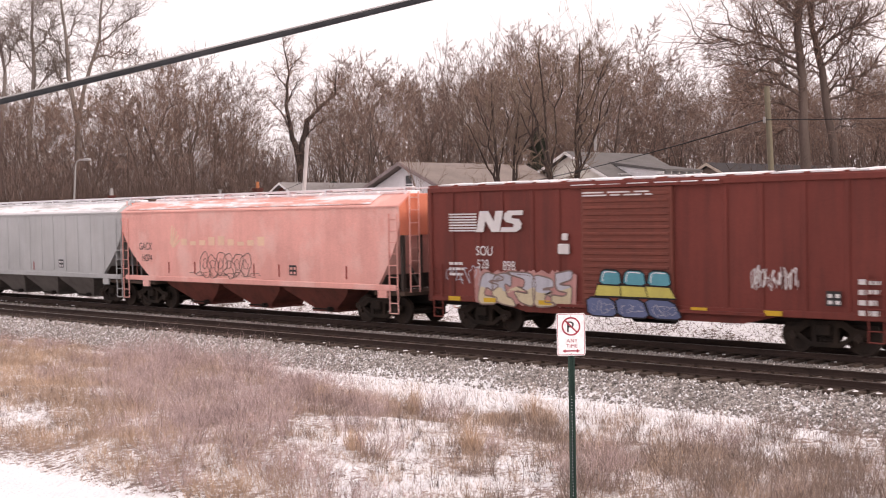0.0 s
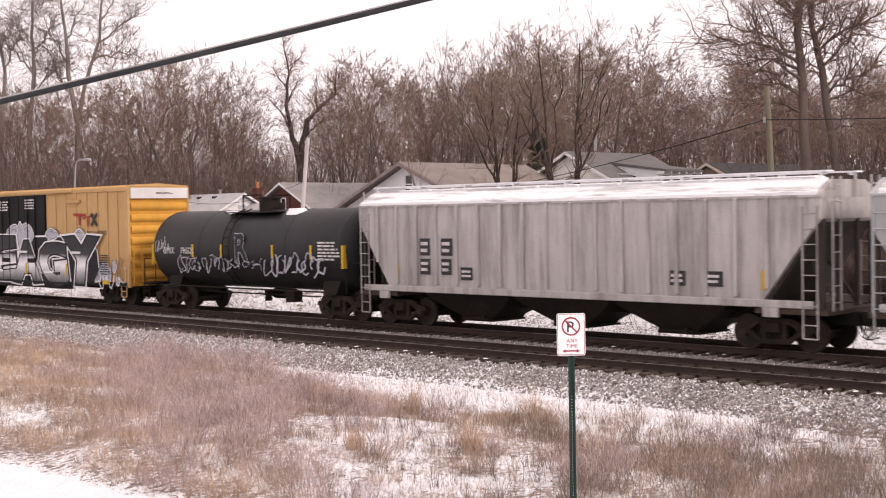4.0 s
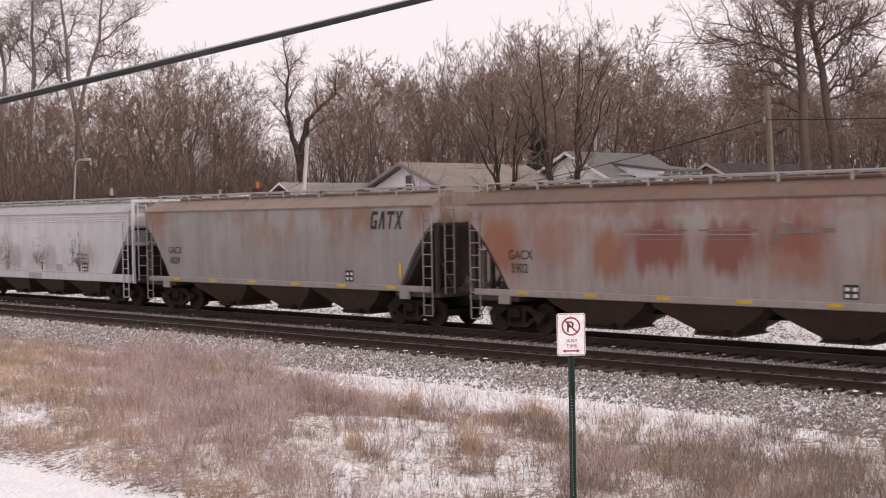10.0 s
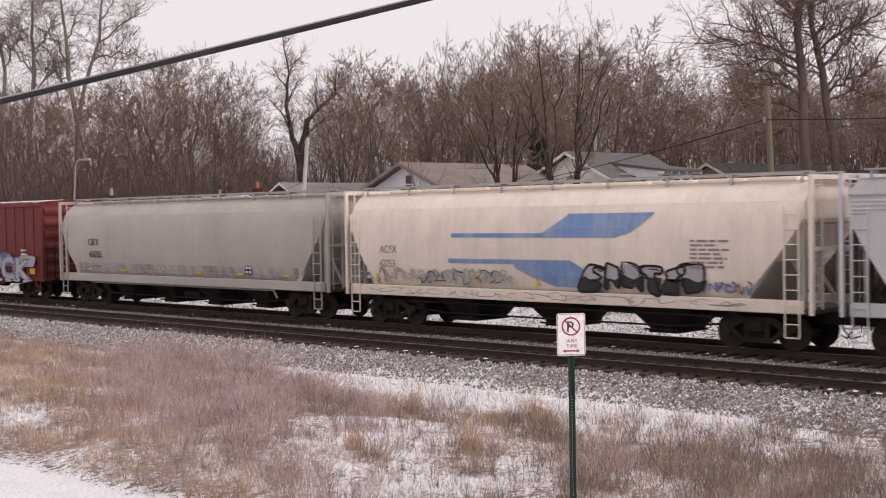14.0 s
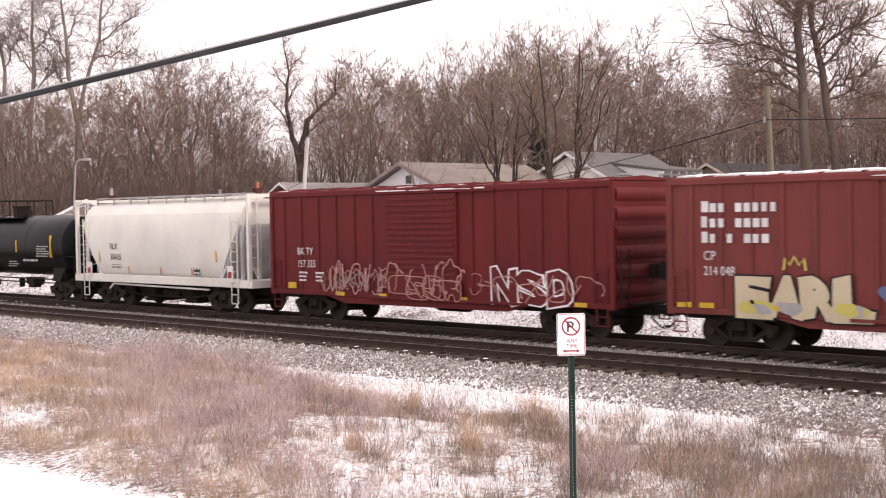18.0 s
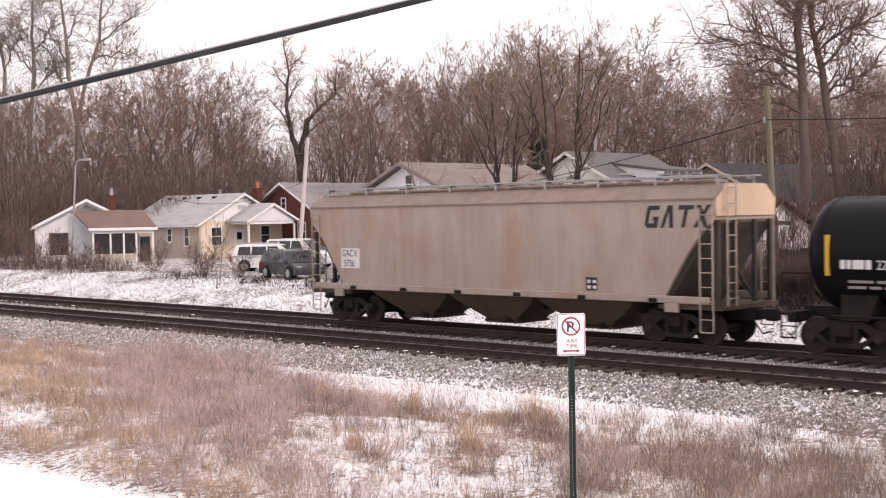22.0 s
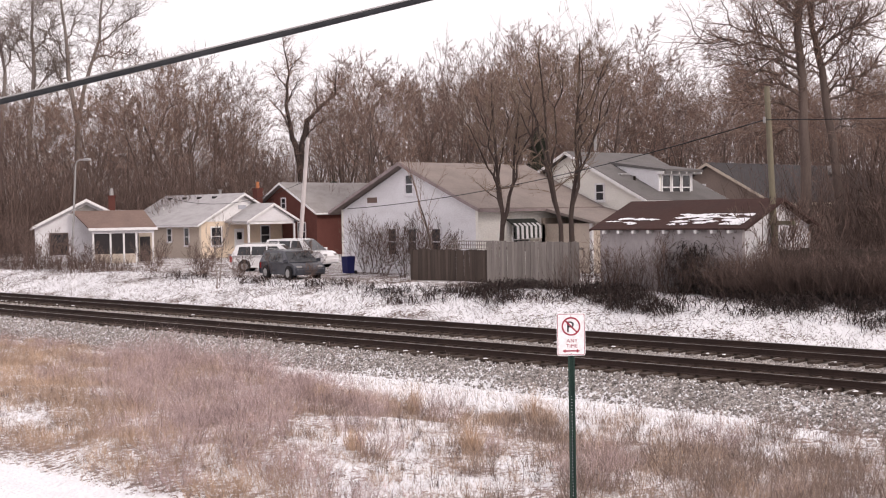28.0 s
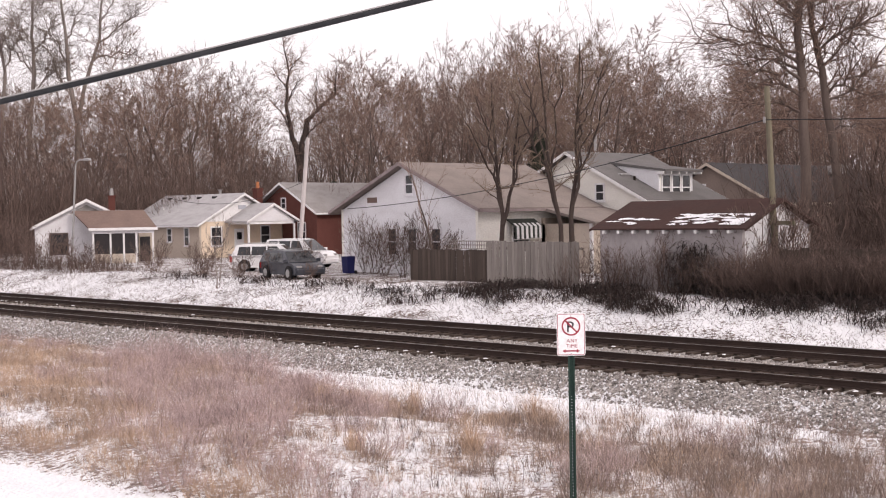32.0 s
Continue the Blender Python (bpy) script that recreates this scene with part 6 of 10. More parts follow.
def car_pale(rear, front, number, stripe, seed):
    car, half = hopper("covered_hopper", "pale grey covered hopper car with scraped rust patches", rear, front, "lightgrey", inset_rear=1.25, inset_front=1.5, curve=1.15,
                       outlets=4, flat_sill=True, outlet_mat="under", cage=True, frame_mat="lightgrey", roof_mat="roof_pale")
    for z in (3.62, 3.72, 3.82):
        part("side_groove", G().chamfer(-half + 0.02, half - 0.02, F - 0.03, F + 0.02, z - 0.022, z + 0.022, 0.008), "lightgrey", car)
    letters("AEX", 0.36, "mark_black", car, -half + 1.95, F - 0.012, 2.3, stretch=0.9)
    letters(number, 0.36, "mark_black", car, -half + 1.9, F - 0.012, 1.82, stretch=0.85)
    if stripe:
        part("repaint", G().box(-half + 1.0, half - 1.15, F - 0.004, F, 1.4, 2.22), "lightgrey_low", car, "darker grey repainted lower band")
        part("number_panel", G().box(-half + 1.85, -half + 2.9, F - 0.009, F, 2.25, 2.6).box(-half + 1.85, -half + 3.0, F - 0.009, F, 1.76, 2.12), "mark_white", car, "white number patches")
        scribble(car, -2.6, -1.4, 1.6, 1.85, "spray_white", F - 0.02, seed, 6, 0.02, "white sprayed tag")
        graffiti(car, 3.3, 4.9, 1.2, 1.85, 3, "flag_blue", "spray_blue", F - 0.02, seed + 1, "pale blue sprayed letters", stroke=0.03)
        graffiti(car, 0.2, 2.6, 1.25, 1.75, 4, "spray_silver", "spray_blue", F - 0.02, seed + 2, "white and blue sprayed letters", stroke=0.03)
        scribble(car, 0.2, 2.8, 1.2, 1.85, "spray_white", F - 0.03, seed + 3, 7, 0.03, "white sprayed outline")
    else:
        part("number_panel", G().box(-half + 1.85, -half + 2.9, F - 0.009, F, 2.25, 2.6).box(-half + 1.85, -half + 3.0, F - 0.009, F, 1.76, 2.12), "mark_white", car, "white number patches")
        for x in (-half + 1.8, -half + 4.6, 0.4):
            part("patch", G().box(x, x + 1.2, -1.512, -1.5, 1.06, 1.3), "lightgrey_low", car, "grey primer patch")
        for x in (-1.9, 3.0):
            part("patch", G().box(x, x + 0.5, F - 0.006, F, 1.42, 1.72), "lightgrey_low", car, "grey primer patch")
    for k in range(4):
        cx = -half + 4.0 + k * 3.3
        rng = random.Random(seed + 50 + k)
        g = G()
        for j in range(90):
            x, z = cx + rng.gauss(0, 0.40), 1.6 + abs(rng.gauss(0, 0.55))
            d, turn_, n = rng.gauss(1.6, 0.75), rng.uniform(-0.8, 0.8), rng.uniform(0.06, 0.26)
            pts = []
            for k2 in range(4):
                pts.append((x, z))
                x, z, d = x + n * math.cos(d) * 0.5, z + n * math.sin(d) * 0.5, d + turn_ * 0.4
            ribbon(g, pts, rng.uniform(0.008, 0.026), F, 0.011 + 0.0002 * j)
        part("scrape", g, "spray_brown", car, "scraped brown rust marks", fix=False)["kind"] = "stuff"
        part("reflector", G().box(cx + 0.2, cx + 0.3, F - 0.012, F, 1.42, 1.8), "mark_yellow" if stripe else "spray_brown", car)
    bars(3, half - 4.2, 1.75, 0.9, 0.5, "mark_faint", car, F - 0.012, seed=seed)
    placard(car, half - 3.6, 1.62, F - 0.012)


def car_leased(rear, front, body, number, panel):
    car, half = hopper("covered_hopper", {"rusty": "rust-streaked grey covered hopper car with a dark lettered name", "warm_grey": "grimy warm grey covered hopper car with a dark lettered name",
                       "tan": "dusty tan covered hopper car at the end of the train"}[body], rear, front, body, inset_rear=1.65, inset_front=1.6, curve=0.75, outlets=3,
                       outlet_mat="under", frame_mat=body, end_mat="tan_end" if body == "tan" else None, roof_mat="car_roof_rust" if body == "rusty" else "roof_grime")
    # four dark slanted blocks of the lessor's name
    ink, x0 = "mark_black", half - 3.0
    shapes = ([(0, 0.12), (0.08, 0), (0.5, 0), (0.54, 0.3), (0.3, 0.3), (0.3, 0.2), (0.36, 0.2), (0.35, 0.12), (0.14, 0.12), (0.2, 0.48), (0.54, 0.48), (0.56, 0.6), (0.12, 0.6), (0.05, 0.5)],
              [(0.62, 0), (0.76, 0), (0.92, 0.42), (0.96, 0.0), (1.12, 0), (1.05, 0.6), (0.86, 0.6)],
              [(1.42, 0), (1.56, 0), (1.64, 0.48), (1.84, 0.48), (1.86, 0.6), (1.28, 0.6), (1.26, 0.48), (1.5, 0.48)],
              [(1.86, 0), (2.02, 0), (2.16, 0.2), (2.26, 0), (2.42, 0), (2.26, 0.31), (2.48, 0.6), (2.32, 0.6), (2.2, 0.42), (2.1, 0.6), (1.94, 0.6), (2.08, 0.3)])
    for pts in shapes:
        part("name_shape", face_of(G(), [(x0 + (0.75 if body == "tan" else 0.0) + a * (0.84 if body == "tan" else 0.63) + 0.1 * b, 3.2 + b) for a, b in pts], F - 0.005), ink, car, "dark painted shape of a company name", fix=False)
    if panel:
        part("number_panel", G().box(-half + 1.60, -half + 2.55, F - 0.006, F, 1.88, 2.56), "mark_white", car, "white number panel")
    size = 0.33 if panel else 0.40
    letters("GACX", size, "mark_black", car, -half + 1.65, F - 0.01, 2.28, stretch=0.85)
    letters(number, size, "mark_black", car, -half + 1.75, F - 0.01, 1.94 if panel else 1.88, stretch=0.85)
    placard(car, half - 4.1, 1.62, F)
    for i in range(6):
        x = -half + 2.2 + (2 * half - 4.2) * i / 5
        if body == "tan":
            part("bracket", G().chamfer(x - 0.16, x + 0.16, -SIDE - 0.03, -SIDE + 0.02, 1.17, 1.29, 0.02), "steel_dark", car)
        else:
            reflectors(car, (x,), 1.28, -SIDE - 0.018, 0.09, 0.45)
    if body == "rusty":
        # what is left of a painted name: thin dark and pale rules over the two red blocks, and an arrow
        for x0, x1 in ((-2.35, -0.35), (0.0, 1.75)):
            part("old_lettering", G().box(x0, x1, F - 0.006, F, 3.10, 3.15).box(x0 + 0.25, x1 - 0.1, F - 0.006, F, 2.86, 2.90), "spray_brown", car, "dark remains of old lettering", fix=False)
            part("old_lettering", G().box(x0 - 0.1, x1, F - 0.006, F, 3.00, 3.03), "mark_faint", car, "pale remains of old lettering", fix=False)
        part("old_lettering", face_of(G(), [(2.05, 2.72), (2.2, 2.95), (2.15, 3.1), (2.5, 3.32), (3.0, 3.2), (3.9, 3.16), (3.9, 3.06), (3.0, 3.04), (2.4, 3.02), (2.3, 2.8)], F - 0.006), "spray_brown", car, "dark remains of old lettering", fix=False)
    if body != "tan":
        part("reflector", G().box(half - 1.62, half - 1.5, F - 0.01, F, 1.6, 2.1), "mark_yellow", car)


def car_cream():
    car, half = hopper("covered_hopper", "dusty cream covered hopper car with faded blue stripes and graffiti", -45.45, -28.5, "cream", "round", 1.15, 1.75, outlets=3, flat_sill=True, slim=True,
                       outlet_mat="steel_dark", cage=True, frame_mat="cream", curve=1.2, slope_mat="taupe")
    y = side_at("round", 2.7)
    # blue rules that swell into slanted flags; the side bows, so each runs in narrow level strips
    def strip(quad):
        (xa0, xb0, z0), (xa1, xb1, z1) = quad
        n = 4
        rows = []
        for k in range(n + 1):
            f = k / n
            z = z0 + (z1 - z0) * f
            yy = side_at("round", z) - 0.014
            rows += [(xa0 + (xa1 - xa0) * f, yy, z), (xb0 + (xb1 - xb0) * f, yy, z)]
        return rows, [(2 * k, 2 * k + 1, 2 * k + 3, 2 * k + 2) for k in range(n)]
    for quads in ((((-3.65, 0.0, 2.93), (-3.65, 0.2, 3.06)), ((-0.6, 2.7, 2.93), (0.1, 3.25, 3.08)), ((0.1, 3.25, 3.08), (0.55, 3.65, 3.32)), ((0.55, 3.65, 3.32), (1.05, 4.05, 3.62))),
                  (((-3.8, -0.2, 2.13), (-3.8, 0.2, 2.27)), ((-1.0, 1.65, 2.0), (-1.2, 1.1, 2.27)), ((-0.4, 1.75, 1.75), (-1.0, 1.65, 2.0)), ((0.45, 1.6, 1.48), (-0.4, 1.75, 1.75)))):
        g = G()
        for q in quads:
            g.add(*strip(q))
        part("blue_stripe", g, "flag_blue", car, "faded blue painted flag stripe", fix=False)
    letters("ACFX", 0.36, "mark_faint", car, -half + 1.5, side_at("round", 2.6) - 0.01, 2.42, stretch=0.9)
    letters("42753", 0.36, "mark_faint", car, -half + 1.45, side_at("round", 2.1) - 0.012, 1.95, stretch=0.85)
    graffiti(car, 1.6, 5.6, 1.5, 2.2, 6, "spray_grey", "spray_dark", side_at("round", 2.0) - 0.02, 71, "dark sprayed letters with grey fill", stroke=0.07, curls=3, half="mark_black")
    scribble(car, -7.0, -1.2, 1.45, 1.95, "spray_grey", side_at("round", 1.9) - 0.02, 72, 26, 0.07, "faded grey graffiti")
    scribble(car, -5.2, -1.6, 1.5, 1.9, "mark_black", side_at("round", 1.9) - 0.026, 75, 9, 0.03)
    scribble(car, 5.4, 7.0, 1.45, 1.8, "spray_blue", side_at("round", 1.8) - 0.02, 73, 9, 0.06, "dark blue graffiti")
    bars(7, 5.2, 2.1, 1.2, 0.8, "mark_faint", car, side_at("round", 2.5) - 0.012, seed=15)
    for x in (-7.2, -5.1, -2.6, -0.2, 2.7, 6.6):
        part("reflector", G().box(x - 0.05, x + 0.05, side_at("round", 1.6) - 0.04, side_at("round", 1.6) + 0.05, 1.5, 1.95), "mark_yellow", car)
    scribble(car, -7.5, 7.0, 1.08, 1.3, "mark_faint", -1.505, 74, 26, 0.02)
    part("brake_pipe", G().rod([(-6, -1.3, 0.85), (6, -1.3, 0.85)], 0.03), "steel_dark", car)


def car_taupe():
    car, half = hopper("covered_hopper", "taupe rounded covered hopper car with black numbers", -64.95, -46.9, "taupe", "round", 1.2, 1.5, outlets=4, flat_sill=True, slim=True,
                       outlet_mat="steel_dark", cage=True, frame_mat="taupe", sill_mat="taupe", curve=1.3, slope_mat="dirty_grey")
    letters("CBFX", 0.40, "mark_black", car, -half + 2.3, side_at("round", 2.7) - 0.012, 2.58, stretch=0.9)
    letters("450765", 0.40, "mark_black", car, -half + 2.3, side_at("round", 2.2) - 0.012, 2.05, stretch=0.9)
    bars(2, -half + 2.3, 1.6, 1.1, 0.3, "mark_faint", car, side_at("round", 1.7) - 0.02, seed=16)
    placard(car, half - 4.4, 1.72, side_at("round", 1.7) - 0.03)
    part("belly_band", G().prism([(side_at("round", 1.42) - 0.004, 1.42), (side_at("round", 1.62) - 0.004, 1.62), (side_at("round", 1.82) - 0.004, 1.82), (side_at("round", 1.82) + 0.05, 1.82), (side_at("round", 1.42) + 0.05, 1.42)], "x", -half + 1.3, half - 1.5), "dirty_grey", car, "grey streaked lower band")
    for i in range(6):
        x = -half + 2.2 + i * (2 * half - 4.4) / 5
        part("reflector", G().box(x - 0.22, x + 0.22, side_at("round", 1.6) - 0.03, side_at("round", 1.6), 1.5, 1.57), "mark_yellow", car)
    part("brake_pipe", G().rod([(-half + 2.2, -1.35, 0.98), (half - 3, -1.35, 0.98), (half - 2.8, -1.35, 0.7)], 0.035), "galv", car)


def car_dull_red():
    posts = [-7.1, -6.2, -5.3, -4.4, -3.5, -2.6, -1.9, 1.6, 2.5, 3.4, 4.3, 5.2, 6.1, 7.0]
    car, half = boxcar("boxcar", "dull red boxcar with white blocks, graffiti and snowy eave", -82.42, -66.85, "cpred", 4.48, 0.92, posts, [(-1.65, 1.45)], "cpred_door", "cpred", snow=True, door_style="ribbed")
    rng = random.Random(8)
    for r, n in enumerate((9, 8, 8)):
        for k in range(n):
            if rng.random() < 0.92:
                x, z, w, h = -6.75 + 0.255 * k, 3.60 - 0.40 * r, rng.uniform(0.14, 0.21), 0.29 if k == 0 else 0.23
                part("name_block", G().box(x, x + w, F - 0.012, F - 0.006, z, z + h), "mark_white", car, "white painted name block")
    letters("CP", 0.34, "mark_white", car, -6.7, F - 0.012, 2.35, stretch=0.9)
    letters("214 048", 0.34, "mark_white", car, -6.7, F - 0.012, 1.95, stretch=0.85)
    y = F - 0.02
    piece(car, "EARL", -5.7, -2.0, 1.0, 1.92, y, ((0.07, "spray_cream", "graffiti_letter"), (0.10, "spray_dark", "graffiti_outline")), 81, "cream and yellow sprayed letter", overlap=0.86)
    part("graffiti_crown", ribbon(G(), [(-4.35, 2.12), (-4.3, 2.42), (-4.18, 2.25), (-4.05, 2.46), (-3.92, 2.25), (-3.78, 2.42), (-3.74, 2.12)], 0.07, y, 0.004), "spray_yellow", car, "yellow sprayed crown", fix=False)
    rng = random.Random(82)
    for k in range(8):
        o = blob(rng, rng.uniform(-5.4, -2.2), 1.1 + 0.1 * rng.random(), rng.uniform(0.35, 0.8), 0.28, rough=0.3)
        part("graffiti_shade", face_of(G(), o, y - 0.016 - 0.0006 * k), "spray_yellow" if k % 2 else "spray_grey", car, "yellow sprayed shade", fix=False)
    y = F - 0.115
    for k in range(9):
        o = blob(rng, -1.2 + 0.98 * k, rng.uniform(1.5, 1.9), rng.uniform(0.8, 1.5), rng.uniform(0.5, 0.9), rough=0.25)
        part("graffiti_ground", face_of(G(), o, y + 0.03 - 0.001 * k), ("spray_blue", "spray_purple", "spray_grey")[k % 3], car, "blue and purple sprayed haze", fix=False)
    piece(car, "MAICK", -0.2, 6.9, 0.95, 1.92, y, ((0.030, "spray_silver", "graffiti_letter"), (0.054, "spray_dark", "graffiti_outline"), (0.076, "spray_silver", "graffiti_glow")), 83, "large silver sprayed letter", overlap=0.80, wave=0.06)
    scribble(car, -0.6, 7.1, 1.0, 1.9, "spray_grey", y - 0.012, 86, 14, 0.022, "thin grey inner strokes")
    for k in range(9):
        x = -0.9 + 0.88 * k
        o = blob(rng, x + 0.4, 0.90, 0.62, 0.16, rough=0.35, square=0.7)
        b = part("graffiti_block", face_of(G(), o, y - 0.016 - 0.0005 * k), "spray_silver", car, "pale block under the letters", fix=False)
        part("graffiti_outline", ribbon(G(), o + o[:2], 0.02, y - 0.016 - 0.0005 * k, 0.0004), "spray_dark", b, fix=False)
    reflectors(car, (-7.3, -6.6, -4.4, -2.6, -0.6, 2.6, 4.4), 1.15, F - 0.03, 0.14, 0.45)
    reflectors(car, (7.0,), 1.35, F - 0.03, 0.26, 0.55)
    bars(5, 5.9, 1.5, 0.7, 0.9, "mark_white", car, F - 0.02, seed=18)


def snow_flecks(car, half, top, rail, seed):
    """Thin snow left along the roof seams and on the rail over the door."""
    r = random.Random(seed)
    for i in range(15):
        x = -half + 2 * half * i / 14 + 0.06
        for k in range(r.randint(0, 2)):
            y0 = r.uniform(-1.5, -0.5)
            y1 = min(-0.05, y0 + r.uniform(0.15, 0.7))
            z0, z1 = top + 0.13 + y0 * 0.1 / SIDE, top + 0.13 + y1 * 0.1 / SIDE
            w = r.uniform(0.03, 0.10)
            part("roof_snow", G().prism([(y0, z0), (y0, z0 + 0.018), (y1, z1 + 0.018), (y1, z1)], "x", x - 0.1, x - 0.1 + w), "snow", car, "thin snow along a roof seam")
    x = rail[0]
    while x < rail[1]:
        n = r.uniform(0.12, 0.9)
        part("rail_snow", G().chamfer(x, min(rail[1], x + n), -SIDE - 0.12, -SIDE - 0.005, top - 0.082, top - 0.05 + r.uniform(-0.02, 0.02), 0.006), "snow", car, "snow on the rail over the door")
        x += n + r.uniform(0.03, 0.3)


def car_red():
    posts = [-7.0, -6.05, -5.1, -4.15, -3.2, -2.3, 2.3, 3.2, 4.15, 5.1, 6.05, 7.0]
    car, half = boxcar("boxcar", "dark red boxcar with pale outline graffiti", -99.75, -84.37, "red", 4.52, 0.92, posts, [(-1.55, 1.7)], "red", "red", "red", 6, snow=False)
    snow_flecks(car, half, 4.52, (-1.9, 2.9), 41)
    letters("BK TY", 0.36, "mark_white", car, -6.2, F - 0.012, 2.32, stretch=0.9)
    letters("157 323", 0.36, "mark_white", car, -6.2, F - 0.012, 1.88, stretch=0.85)
    bars(3, -6.1, 1.35, 0.5, 0.4, "mark_white", car, F - 0.012, seed=19)
    bars(3, -5.2, 1.35, 0.45, 0.4, "mark_white", car, F - 0.012, seed=20)
    scribble(car, -4.8, -1.4, 0.95, 2.1, "spray_pinkish", F - 0.02, 91, 9, 0.055, "pale pinkish outline graffiti")
    scribble(car, -4.7, -1.4, 1.0, 1.95, "spray_pinkish", F - 0.024, 94, 12, 0.04, "pale outline graffiti")
    scribble(car, -4.4, -1.8, 1.1, 1.8, "mark_faint", F - 0.03, 97, 8, 0.035, "grey inner strokes")
    scribble(car, -1.4, 2.2, 1.0, 2.2, "spray_pinkish", F - 0.12, 92, 8, 0.05, "faint pinkish outline graffiti")
    graffiti(car, -1.2, 1.8, 1.0, 1.7, 4, "red", "spray_pinkish", F - 0.10, 95, "faded dark sprayed letters", stroke=0.03)
    piece(car, "NSD", 3.1, 6.4, 1.0, 1.9, F - 0.02, ((0.05, "red", "graffiti_letter"), (0.09, "spray_white", "graffiti_outline")), 93, "hollow white-edged sprayed letter", overlap=0.8)
    scribble(car, 2.2, 7.2, 0.95, 1.9, "spray_pinkish", F - 0.036, 96, 9, 0.035, "white outline graffiti")
    reflectors(car, (-6.5,), 1.22, F - 0.02, 0.22, 0.45)
    reflectors(car, (-3.9, -1.7, 1.9, 4.7, 6.6), 1.0, F - 0.02, 0.13, 0.45)
    part("tag_plate", G().box(5.0, 5.25, F - 0.02, F, 1.65, 1.85), "spray_yellow", car, "small green inspection sticker")


def car_white():
    car, half = hopper("covered_hopper", "short clean white covered hopper car with open end cages", -113.1, -101.75, "white", "round", 1.2, 1.35, outlets=2, flat_sill=True, slim=True,
                       outlet_mat="steel_dark", frame_mat="white", sill_mat="white", curve=1.0, walkway=True, slope_mat="lightgrey")
    for s in (-1, 1):
        x = s * (half + 0.55)
        g = G()
        for y in (-1.45, 1.45):
            g.box(x - 0.07, x + 0.07, y - 0.07, y + 0.07, 1.05, 4.55)
        g.box(x - 0.06, x + 0.06, -1.5, 1.5, 4.42, 4.55)
        g.box(min(x, s * half), max(x, s * half), -1.5, -1.4, 4.42, 4.5)
        g.box(min(x, s * half), max(x, s * half), 1.4, 1.5, 4.42, 4.5)
        part("end_cage", g, "white", car)
        ladder(car, x, 1.1, 4.5, "white", -1.25, 0.4, "y")
        part("sill_extension", G().box(min(s * (half - 0.2), s * (half + 0.75)), max(s * (half - 0.2), s * (half + 0.75)), -1.5, 1.5, 1.02, 1.3), "white", car)
        for y in (-1.53, 1.53):
            xx = s * (half - 0.55)
            part("gusset", G().chamfer(xx - 0.18, xx + 0.18, y - 0.03, y + 0.03, 1.2, 1.85, 0.02), "white", car)
            part("reflector", G().box(xx - 0.12, xx + 0.12, y - 0.036, y + 0.036, 1.38, 1.62), "mark_red", car, "red and white reflector")
    letters("TILX", 0.36, "mark_black", car, -half + 2.15, side_at("round", 2.6) - 0.012, 2.42, stretch=0.9)
    letters("30435", 0.36, "mark_black", car, -half + 2.2, side_at("round", 2.1) - 0.012, 1.98, stretch=0.95)
    bars(2, -half + 2.2, 1.6, 1.0, 0.25, "mark_faint", car, side_at("round", 1.7) - 0.02, seed=21)
    for x, z in ((-4.35, 2.1), (4.2, 2.2)):
        part("reflector", G().box(x - 0.04, x + 0.04, side_at("round", z) - 0.02, side_at("round", z), z - 0.22, z + 0.22), "mark_yellow", car)
    for x in (-2.2, 0.2, 2.4):
        part("reflector", G().box(x - 0.03, x + 0.03, side_at("round", 1.6) - 0.03, side_at("round", 1.6), 1.42, 1.75), "orange", car)
    placard(car, 2.75, 1.62, side_at("round", 1.6) - 0.03)
    part("brake_pipe", G().rod([(-3.8, -1.35, 0.75), (-3.5, -1.35, 0.95), (3.5, -1.35, 0.88)], 0.04), "white", car)


def car_tank_clean():
    car, half = tank_car("tank_car", "glossy black tank car with yellow strips and hatch railing", -128.35, -114.6, 1.42, 2.52, True, "black_gloss")
    y = -1.42
    bars(1, -5.65, 2.06, 0.85, 0.44, "mark_white", car, y - 0.01, seed=22)
    letters("222417", 0.32, "mark_white", car, -4.72, y - 0.012, 2.17, stretch=0.85)
    for x, z in ((-3.75, 2.5), (-1.6, 2.5), (2.05, 2.5)):
        part("reflector", G().box(x - 0.04, x + 0.04, y - 0.012, y + 0.03, z - 0.28, z + 0.28), "mark_yellow", car)
    for x in (-6.0, 5.3):
        part("reflector", G().box(x - 0.05, x + 0.05, y - 0.015, y + 0.12, 2.0, 3.0), "mark_yellow", car)
    bars(2, -5.5, 1.65, 1.9, 0.28, "mark_faint", car, y + 0.12, seed=23)
    bars(3, -2.6, 1.55, 1.2, 0.32, "mark_faint", car, y + 0.15, seed=24)
    bars(3, 1.0, 1.5, 1.1, 0.32, "mark_faint", car, y + 0.15, seed=25)
    bars(1, 2.6, 1.75, 1.6, 0.2, "spray_grey", car, y + 0.06, seed=26)
    bars(5, 4.0, 2.0, 1.2, 0.55, "spray_grey", car, y - 0.01, seed=27)


car_brown()
car_pink()
car_grey_ribless()
car_ribbed()
car_tank_tagged()
car_yellow()
car_pale(28.7, 47.05, "17064", True, 51)
car_leased(10.5, 27.27, "rusty", "5902", False)
car_leased(-7.72, 8.97, "warm_grey", "6029", False)
car_pale(-27.25, -9.0, "17056", False, 56)
car_cream()
car_taupe()
car_dull_red()
car_red()
car_white()
car_tank_clean()
car_leased(-147.1, -130.58, "tan", "5736", True)


